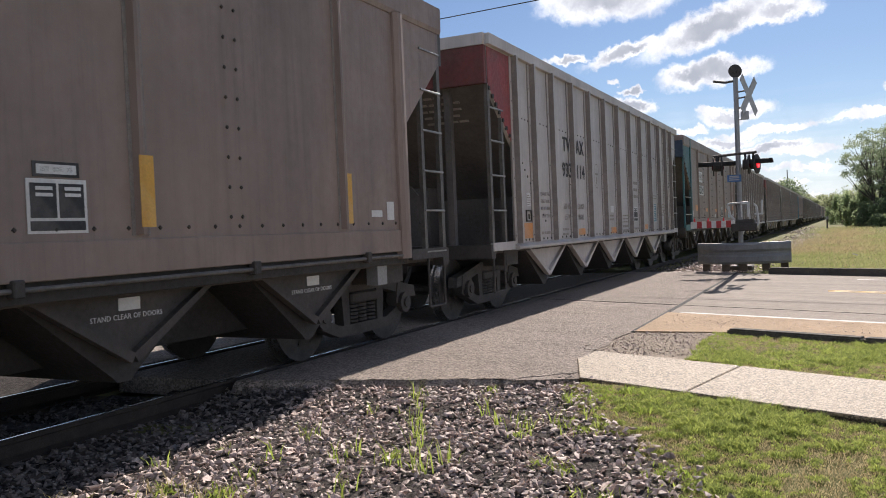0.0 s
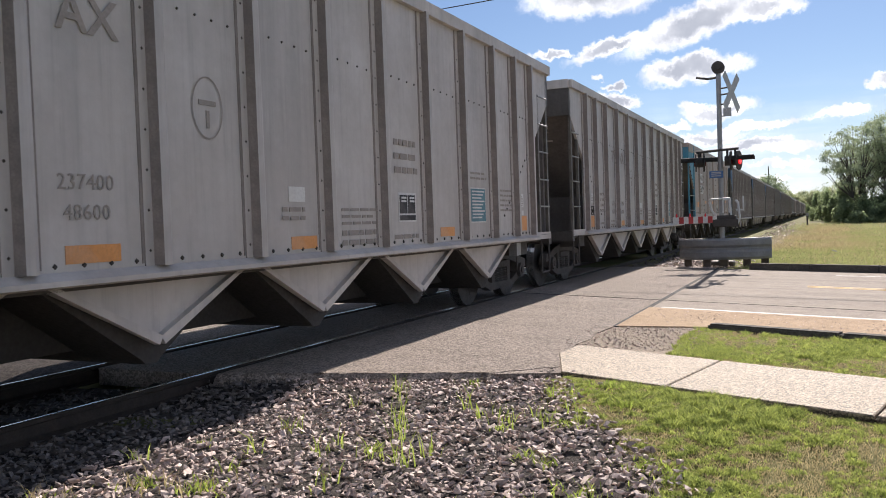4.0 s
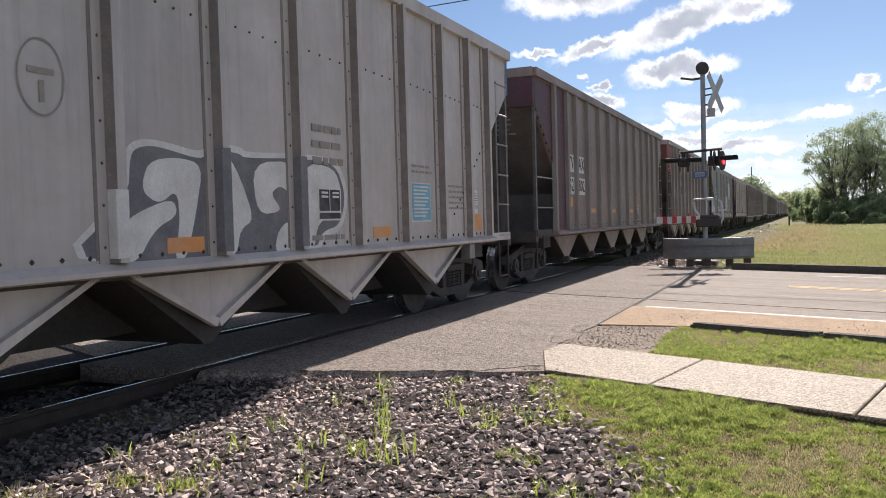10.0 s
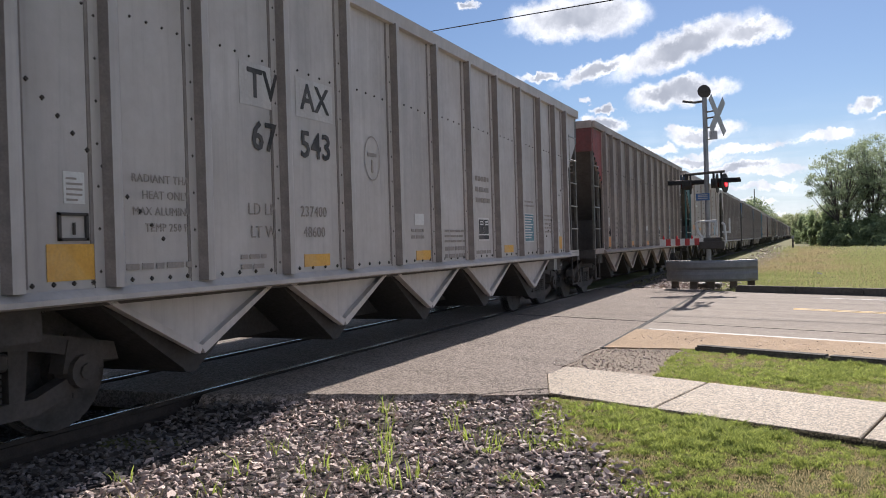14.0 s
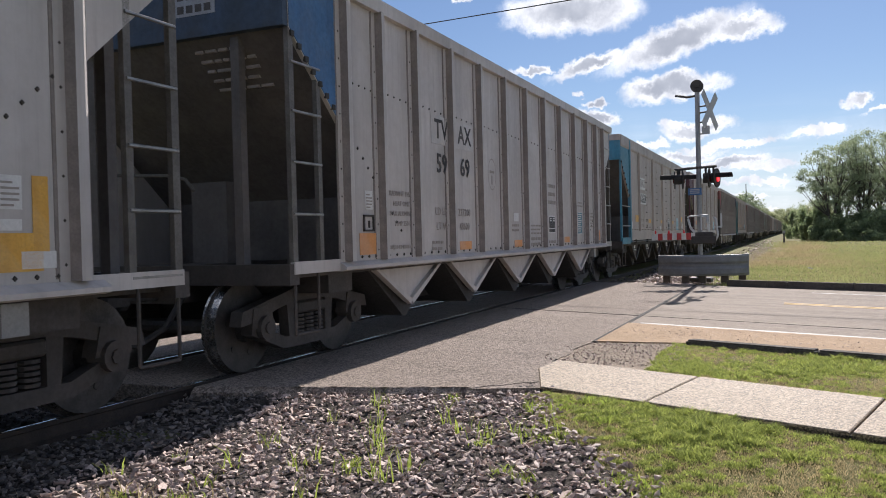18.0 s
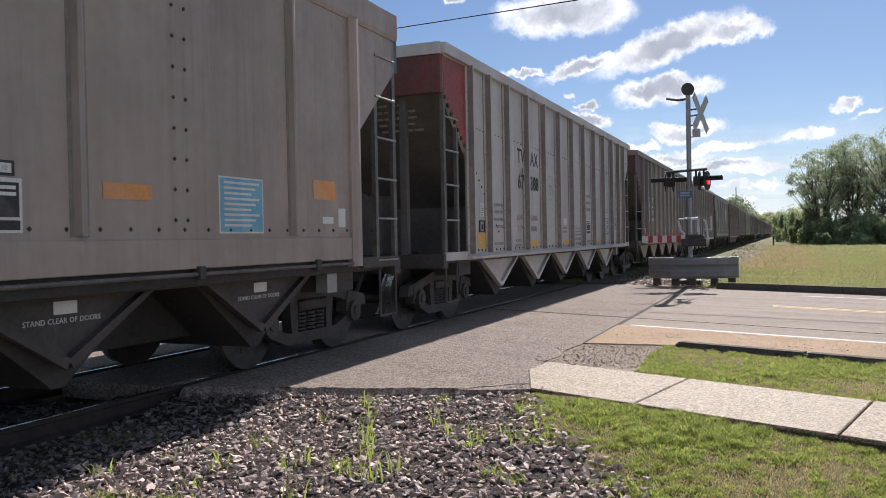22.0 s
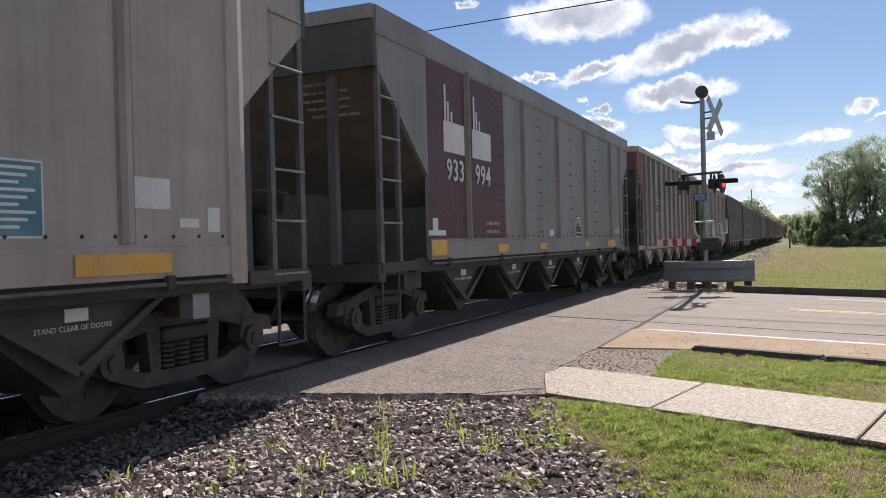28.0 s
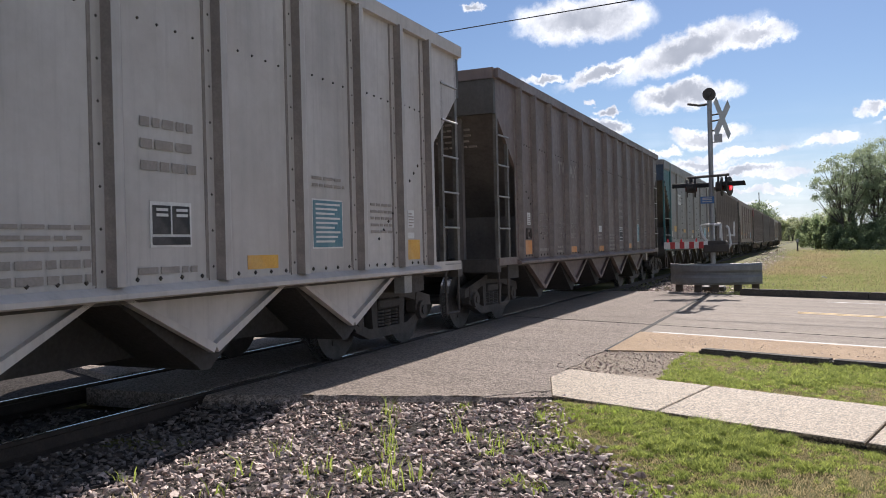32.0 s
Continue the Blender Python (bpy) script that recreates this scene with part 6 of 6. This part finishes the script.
def build_far_things():
    pole = tagged(new("utility_pole"), "slim distant wooden utility pole", "pole")
    pole.location = (-15.2, 300, -0.5)
    bm = bmesh.new()
    rod(bm, (0, 0, 0), (0, 0, 17.8), 0.22, 8, 0.14)
    part("pole", bm, TIMBER, pole)
    post = tagged(new("marker_post"), "short dark marker post standing beside the line", "post")
    post.location = (-1.2, 104, -0.4)
    bm = bmesh.new()
    box(bm, -0.09, 0.09, -0.05, 0.05, -0.2, 1.3, 0.01)
    part("stake", bm, UNDER, post)
    bm = bmesh.new()
    box(bm, -0.16, 0.16, -0.08, -0.05, 1.25, 1.6, 0.01)
    part("plate", bm, GALV, post, "small grey plate")
    mast = tagged(new("line_signal"), "small distant dark trackside signal mast", "railway signal")
    mast.location = (-0.45, 250, -0.5)
    bm = bmesh.new()
    rod(bm, (0, 0, 0), (0, 0, 4.1), 0.09, 8)
    part("mast", bm, UNDER, mast)
    bm = bmesh.new()
    box(bm, -0.3, 0.3, -0.2, 0.1, 2.9, 4.1, 0.03)
    part("signal_head", bm, SOOT, mast, "black signal head")
    wire = tagged(new("overhead_cable"), "single dark overhead cable crossing above the line", "cable")
    bm = bmesh.new()
    a, b = Vector((-26.35, 38.0, 11.977)), Vector((5.2, 22.36, 8.1))
    pts = [a.lerp(b, i / 16) - Vector((0, 0, 0.02 * (1 - (2 * i / 16 - 1) ** 2))) for i in range(17)]
    rings = [[bm.verts.new((q.x, q.y + 0.022 * math.cos(a), q.z + 0.022 * math.sin(a))) for a in (0.0, 1.26, 2.51, 3.77, 5.03)] for q in pts]
    for p, q in zip(rings, rings[1:]):
        for i in range(5):
            bm.faces.new((p[i], p[(i + 1) % 5], q[(i + 1) % 5], q[i]))
    part("strand", bm, SOOT, wire)
    for x, y, h in ((-26.35, 38.0, 12.0), (5.2, 22.36, 8.1)):
        p = tagged(new("utility_pole"), "weathered wooden utility pole that carries the cable", "pole")
        p.location = (x, y, -0.5)
        bm = bmesh.new()
        rod(bm, (0, 0, 0), (0, 0, h + 0.6), 0.16, 10, 0.11)
        part("pole", bm, TIMBER, p)


build_far_things()


# ---- the far side of the line ----
build_signal("far", pose(-14.0, 11.6, -0.02), 200, False)


def build_fence():
    f = tagged(new("board_fence"), "weathered grey board fence beyond the crossing", "fence")
    f.location = (-46, 33, -0.25)
    bm = bmesh.new()
    box(bm, -0.012, 0.012, -0.07, 0.07, 0.0, 1.75)
    me = mesh_of(bm, "board", OLD_BOARD)
    rng = random.Random(8)
    for i in range(90):
        b = part("board", me, None, f)
        b.matrix_basis = pose(rng.uniform(-0.01, 0.01), (i - 45) * 0.155, rng.uniform(-0.03, 0.03), rng.uniform(-1, 1))
    for z in (0.4, 1.4):
        bm = bmesh.new()
        box(bm, -0.07, -0.02, -7.0, 7.0, z, z + 0.09)
        part("batten", bm, OLD_BOARD, f)


OLD_BOARD = material("grey_old_board", (0.36, 0.34, 0.32), (0.24, 0.225, 0.21), 3, 0.5, 0.85, 0, 0.2, 40, 0.4)
build_fence()
for i, (x, y) in enumerate(((-62, 40), (-66, 50), (-60, 30), (-70, 60), (-75, 38), (-64, 20))):
    build_bush((x, y, -0.3), 4.0, 4.0, 5.5, 3000, 0.25, 140 + i, label="round green bush beyond the fence")


# ---- ballast, grass and weeds ----
def stone_shapes(count, seed):
    """Angular broken stones, as arrays of corners and triangles."""
    out = []
    rng = np.random.default_rng(seed)
    for i in range(count):
        bm = bmesh.new()
        pts = rng.normal(0, 1, (9, 3))
        pts /= np.linalg.norm(pts, axis=1)[:, None]
        pts *= rng.uniform(0.7, 1.15, (9, 1)) * np.array([1.0, rng.uniform(0.5, 0.9), rng.uniform(0.3, 0.62)])
        for q in pts:
            bm.verts.new(q)
        bmesh.ops.convex_hull(bm, input=bm.verts[:])
        bmesh.ops.delete(bm, geom=[v for v in bm.verts if not v.link_faces], context="VERTS")
        bmesh.ops.triangulate(bm, faces=bm.faces[:])
        bmesh.ops.recalc_face_normals(bm, faces=bm.faces)
        bm.verts.index_update()
        out.append((np.array([v.co[:] for v in bm.verts]), np.array([[v.index for v in f.verts] for f in bm.faces])))
        bm.free()
    return out


def lawn_edge(y):
    """The line along which the grass gives way to ballast."""
    return -2.05 + 1.30 * smooth01(y, 6.7, 4.2) + 0.55 * smooth01(y, 4.2, 2.6) + 0.22 * noise.noise((0.0, y * 1.7, 3.0))


def random_turns(rng, n):
    """Turns of stones that mostly lie on their flat side."""
    out = np.empty((n, 3, 3))
    spin, tip, way = rng.uniform(0, 2 * np.pi, n), rng.normal(0, 0.55, n), rng.uniform(0, 2 * np.pi, n)
    c, s = np.cos(spin), np.sin(spin)
    zero, one = np.zeros(n), np.ones(n)
    a = np.stack([np.stack([c, -s, zero], -1), np.stack([s, c, zero], -1), np.stack([zero, zero, one], -1)], 1)
    x, y = np.cos(way), np.sin(way)
    c, s = np.cos(tip), np.sin(tip)
    b = np.stack([np.stack([c + x * x * (1 - c), x * y * (1 - c), y * s], -1), np.stack([x * y * (1 - c), c + y * y * (1 - c), -x * s], -1), np.stack([-y * s, x * s, c], -1)], 1)
    return b @ a


def build_ballast():
    shapes = stone_shapes(24, 3)
    rng = np.random.default_rng(9)
    bed = tagged(new("ballast"), "broken grey and reddish ballast stones", "ballast", kind="structure")
    meshes = [raw_mesh("stone", v, f, STONE) for v, f in shapes]

    def keep(x, y):
        if y > 5.96 + 0.27 * (x + 5.1) and y < 22.3 and not (x > -2.1 and y < 6.7):
            return x < TRACK_X - 2 and False
        if abs(x - TRACK_X) < GAUGE / 2 + 0.1 and abs(abs(x - TRACK_X) - GAUGE / 2) < 0.06:
            return False
        return True
    spots = []
    # close shoulder, sunlit and shaded
    while len(spots) < 19500:
        x, y = rng.uniform(-8.2, 0.0), rng.uniform(2.4, 7.2)
        if not keep(x, y) or x > lawn_edge(y) + rng.exponential(0.06):
            continue
        if x < -5.3 and rng.random() < 0.45:
            continue
        s = (0.015 + 0.027 * rng.random() ** 1.4) * (1.3 if rng.random() < 0.12 else 1.0)
        spots.append((x, y, ground_z(x, y) + s * 0.25 + rng.uniform(-0.012, 0.036), s))
    # the same bed carried on along the line behind the viewer
    for i in range(5200):
        x, y = rng.uniform(-9.4, -0.9), rng.uniform(-16.0, 2.4)
        if keep(x, y) and x < lawn_edge(2.0) - 0.08 * (2.4 - y) + 0.3 * noise.noise((x, y, 7.0)):
            s = rng.uniform(0.03, 0.065)
            spots.append((x, y, ground_z(x, y) + s * 0.2, s))
    # shoulder beside the line beyond the road
    for i in range(9000):
        y = 22.6 + rng.exponential(22.0)
        x = TRACK_X + rng.normal(2.5, 0.75)
        if 36 < y < 74:
            x = rng.normal(-1.7, 0.65)
        elif y > 74 and rng.random() < 0.6:
            continue
        if x < -5.1 or y > 130 or x > (0.2 if 36 < y < 74 else -1.5):
            continue
        s = rng.uniform(0.03, 0.06) * (1 + y / 90)
        spots.append((x, y, ground_z(x, y) + rng.uniform(0.0, 0.05), s))
    # loose chips along the apron's edge and the sandy shoulder
    for i in range(420):
        x = rng.uniform(-2.1, 1.2)
        y = 12.0 - 0.43 * (x + 2.14) - abs(rng.normal(0.9, 0.55))
        if y < 10.05 - 0.43 * (x + 1.14):
            continue
        spots.append((x, y, 0.008, rng.uniform(0.006, 0.016)))
    for i in range(1500):
        x, y = rng.uniform(-2.55, -1.1), rng.uniform(8.15, 9.95)
        if x < -2.3 and rng.random() < 0.7 or y < 8.33 - 0.43 * (x + 2.30):
            continue
        spots.append((x, y, 0.002, 0.006 + 0.014 * rng.random() ** 2))
    for i in range(160):
        x, y = rng.normal(-2.2, 0.5), rng.normal(21.6, 0.25)
        spots.append((x, y, 0.01, rng.uniform(0.015, 0.04)))
    spots = np.array(spots)
    turns = random_turns(rng, len(spots))
    near = np.hypot(spots[:, 0] + 1.9, spots[:, 1] - 3.9)
    single = set(np.argsort(near)[:300].tolist())
    bins = [([], [], [0]), ([], [], [0])]
    for i, (x, y, z, s) in enumerate(spots):
        k = i % len(shapes)
        if i in single:
            ob = part("stone", meshes[k], None, bed)
            m = Matrix([list(r) for r in turns[i]]).to_4x4()
            ob.matrix_basis = Matrix.Translation((x, y, z)) @ m @ Matrix.Diagonal((s, s, s, 1))
            continue
        v, f = shapes[k]
        # darker stones from the train's shadow edge inwards: painted shade plus coal dust
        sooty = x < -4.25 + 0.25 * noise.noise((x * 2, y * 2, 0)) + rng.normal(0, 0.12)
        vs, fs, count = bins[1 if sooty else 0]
        vs.append(v @ turns[i].T * s + np.array([x, y, z]))
        fs.append(f + count[0])
        count[0] += len(v)
    for (vs, fs, count), mat, label in zip(bins, (STONE, SHADED_SOOTY_STONE), ("", "stones darkened for coal dust and the train's shade beside the rails")):
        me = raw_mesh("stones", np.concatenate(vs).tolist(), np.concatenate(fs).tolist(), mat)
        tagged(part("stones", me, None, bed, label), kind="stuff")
    # dark grit that fills the gaps
    xs, ys = np.arange(-9.4, 0.6, 0.2), np.arange(-16.5, 7.4, 0.2)
    verts, index, faces = [], {}, []
    for j, y in enumerate(ys):
        for i, x in enumerate(xs):
            if x < lawn_edge(max(y, 2.0)) + 0.1 - 0.08 * max(0.0, 2.4 - y) and (y < 6.1 + 0.27 * (x + 5.1) or x < FAR_RAIL - 0.2):
                index[i, j] = len(verts)
                verts.append((x, y, ground_z(x, y) + 0.012))
    for (i, j) in index:
        q = [index.get(c) for c in ((i, j), (i + 1, j), (i + 1, j + 1), (i, j + 1))]
        if None not in q:
            faces.append(q)
    part("grit", raw_mesh("grit", verts, faces, GRIT), None, bed)


build_ballast()


def blades(name, spots, mat, height, width, seed, lean=0.55):
    """Curved two-piece blades, one mesh."""
    rng = np.random.default_rng(seed)
    n = len(spots)
    base = np.asarray(spots, float)
    a = rng.uniform(0, 2 * np.pi, n)
    h = height * rng.uniform(0.45, 1.3, n) * base[:, 3]
    w = width * rng.uniform(0.6, 1.3, n) * base[:, 4]
    side = np.stack([np.cos(a), np.sin(a), np.zeros(n)], 1)
    b = rng.uniform(0, 2 * np.pi, n)
    out = np.stack([np.cos(b), np.sin(b), np.zeros(n)], 1) * (lean * rng.uniform(0.2, 1.6, n) * h)[:, None]
    up = np.stack([np.zeros(n), np.zeros(n), h], 1)
    root = base[:, :3]
    v = np.stack([root - side * w[:, None] / 2, root + side * w[:, None] / 2,
                  root + out * 0.35 + up * 0.6 + side * w[:, None] * 0.4, root + out * 0.35 + up * 0.6 - side * w[:, None] * 0.4, root + out + up], 1).reshape(-1, 3)
    k = np.arange(n)[:, None] * 5
    quads, tris = k + np.array([0, 1, 2, 3]), k + np.array([3, 2, 4])
    return raw_mesh(name, v.tolist(), quads.tolist() + tris.tolist(), mat)


def build_grass():
    rng = np.random.default_rng(21)
    green, dry = [], []

    def patch(x, y):
        return noise.noise((x * 0.9, y * 0.9, 5.0)) + 0.6 * noise.noise((x * 2.7, y * 2.7, 9.0))

    def sow(x, y, scale, wide, bare):
        z = ground_z(x, y) + 0.006
        p = patch(x, y) + 1.3 * noise.noise((x * 10.0, y * 10.0, 2.0)) + rng.normal(0, 0.12)
        if p < bare:
            if rng.random() < 0.35:
                dry.append((x, y, z, 0.6 * scale, wide))
            return
        (green if p > bare + 0.30 or rng.random() < 0.5 else dry).append((x, y, z, (0.45 + 1.1 * max(p, 0)) * scale, wide))
    n = 0
    while n < 135000:        # lawn in front of the pavement
        x, y = rng.uniform(-2.2, 1.3), rng.uniform(2.4, 7.0)
        if x < lawn_edge(y) - rng.exponential(0.06) or y > 6.77 - 0.43 * (x + 2.05) or x > 0.16 * y + 0.2:
            continue
        sow(x, y, 1.0, 1.0, -0.28)
        n += 1
    n = 0
    while n < 70000:        # strip between pavement and kerb
        x, y = rng.uniform(-1.5, 1.6), rng.uniform(6.6, 10.0)
        if y < 8.33 - 0.43 * (x + 2.30) or y > 9.84 - 0.43 * (x + 1.14) or x < -1.35 + 0.12 * noise.noise((0, y * 3, 1)) or x > 0.16 * y + 0.2:
            continue
        sow(x, y, 1.05, 1.1, -0.32)
        n += 1
    n = 0
    while n < 45000:        # lawn round the viewer
        x, y = rng.uniform(-2.5, 7.0), rng.uniform(-7.0, 7.2)
        if y > 6.6 - 0.43 * (x + 2.05) or x < lawn_edge(max(y, 2.0)) - 0.08 * max(0.0, 2.4 - y) or (y > 2.4 and x < 0.16 * y + 0.2):
            continue
        sow(x, y, 1.3, 2.0, -0.28)
        n += 1
    tagged(new("lawn_grass", blades("lawn_grass", green, BLADE, 0.032, 0.0065, 1, 0.9)), "short mown green grass with yellow tips", "grass", kind="stuff")
    tagged(new("dry_grass", blades("dry_grass", dry, STRAW, 0.030, 0.005, 2, 1.0)), "dry straw-coloured grass between the green", "grass", kind="stuff")
    green, dry = [], []
    n = 0
    while n < 90000:        # field beyond the road
        y = 20.2 + rng.exponential(26.0)
        x = rng.uniform(-4.2, 0.10 * y + 1.5)
        if y > 118 or y < 20.6 - 0.55 * (x + 1.49) or (x < -2.6 and rng.random() < 0.93) or (x < -1.7 and rng.random() < 0.6):
            continue
        s = 0.8 + y / 55
        near_line = smooth01(y, 29, 36) * math.exp(-((x + 0.6 - 0.03 * (y - 36)) / 1.7) ** 2)
        d = 0.18 + 1.7 * near_line
        (dry if rng.random() < d * (0.6 + 0.8 * patch(x * 0.3, y * 0.12)) else green).append((x, y, ground_z(x, y), s * (1 + 0.8 * near_line), s * 1.3))
        n += 1
    tagged(new("field_grass", blades("field_grass", green, FIELD_BLADE, 0.05, 0.008, 3)), "rough green field grass beyond the road", "grass", kind="stuff")
    tagged(new("field_straw", blades("field_straw", dry, STRAW, 0.06, 0.008, 4, 0.8)), "dry straw-coloured field grass beside the line", "grass", kind="stuff")


build_grass()


def build_weeds():
    rng = np.random.default_rng(5)
    spots = [(-3.5, 4.89, 0.20), (-2.9, 4.61, 0.20), (-3.24, 6.06, 0.20), (-2.71, 5.14, 0.26), (-2.34, 4.37, 0.28), (-2.49, 5.65, 0.27), (-2.98, 4.45, 0.18), (-2.58, 4.44, 0.17),
             (-2.26, 4.55, 0.22), (-2.02, 5.35, 0.16), (-1.83, 5.41, 0.15), (-1.87, 5.93, 0.16), (-1.61, 5.64, 0.14), (-2.21, 5.46, 0.17), (-3.43, 4.3, 0.2),
             (-3.4, 5.68, 0.17), (-3.05, 5.75, 0.24), (-2.9, 5.35, 0.24), (-2.63, 4.85, 0.22), (-3.9, 4.4, 0.12), (-4.1, 4.0, 0.12), (-3.3, 3.9, 0.16), (-2.6, 3.9, 0.2)]
    for i, (x, y, h) in enumerate(spots):
        w = tagged(new("weed"), "thin yellow-green weed shoots growing between the ballast stones", "weed", "weeds in the ballast")
        z = ground_z(x, y)
        w.location = (x, y, z)
        n = int(rng.integers(6, 15))
        pts = [(rng.normal(0, 0.045), rng.normal(0, 0.045), 0.0, 1.0, 1.0) for j in range(n)]
        tagged(part("tuft", blades("tuft", pts, WEED, h * 0.8, 0.009, 40 + i, 0.5), None, w), kind="stuff")
    for i, (x, y, r) in enumerate(((-1.56, 5.30, 0.09), (-1.75, 5.40, 0.06), (-1.98, 5.17, 0.05), (-1.51, 4.58, 0.07), (-1.31, 5.80, 0.10), (-0.90, 4.64, 0.12),
                                  (-1.47, 3.89, 0.12), (-1.69, 3.82, 0.10), (-2.67, 4.60, 0.06), (-1.67, 6.09, 0.08), (-1.51, 6.34, 0.10), (-2.70, 6.41, 0.05),
                                  (-3.23, 3.58, 0.12), (-3.62, 3.56, 0.09), (-3.93, 3.15, 0.12), (-1.67, 4.69, 0.05), (-1.19, 4.19, 0.12), (-1.88, 6.03, 0.05))):
        dry = x < -3.0
        w = tagged(new("weed"), "low dry yellow-green weed clump in the ballast" if dry else "low leafy bright green weed clump at the ballast edge", "weed", "weeds in the ballast")
        w.location = (x, y, ground_z(x, y))
        n = int(560 * r)
        pts = [(rng.normal(0, r * 0.75), rng.normal(0, r * 0.75), 0.02, 1.0, 1.0) for j in range(n)]
        tagged(part("tuft", blades("tuft", pts, WEED, 0.05, 0.010, 80 + i, 1.0), None, w), kind="stuff")
        if dry:
            pts = [(rng.normal(0, r), rng.normal(0, r), 0.02, 1.0, 1.0) for j in range(n // 2)]
            tagged(part("dry_tuft", blades("dry_tuft", pts, STRAW, 0.10, 0.006, 180 + i, 0.7), None, w), kind="stuff")


build_weeds()


def build_litter():
    bm = bmesh.new()
    box(bm, -0.035, 0.035, -0.02, 0.02, 0.0, 0.018, 0.005)
    bmesh.ops.rotate(bm, verts=bm.verts[:], matrix=Matrix.Rotation(0.3, 3, "Y"))
    o = tagged(new("litter", mesh_of(bm, "litter", SIGN_WHITE)), "crumpled scrap of white litter on the grass", "litter")
    o.location = (0.14, 5.95, ground_z(0.14, 5.95) + 0.015)
    far = tagged(new("litter", o.data), "crumpled scrap of white litter on the field grass", "litter")
    far.matrix_basis = pose(0.43, 28.9, ground_z(0.43, 28.9) + 0.05, 0, 0, 20) @ Matrix.Scale(2.2, 4)


build_litter()


motions()
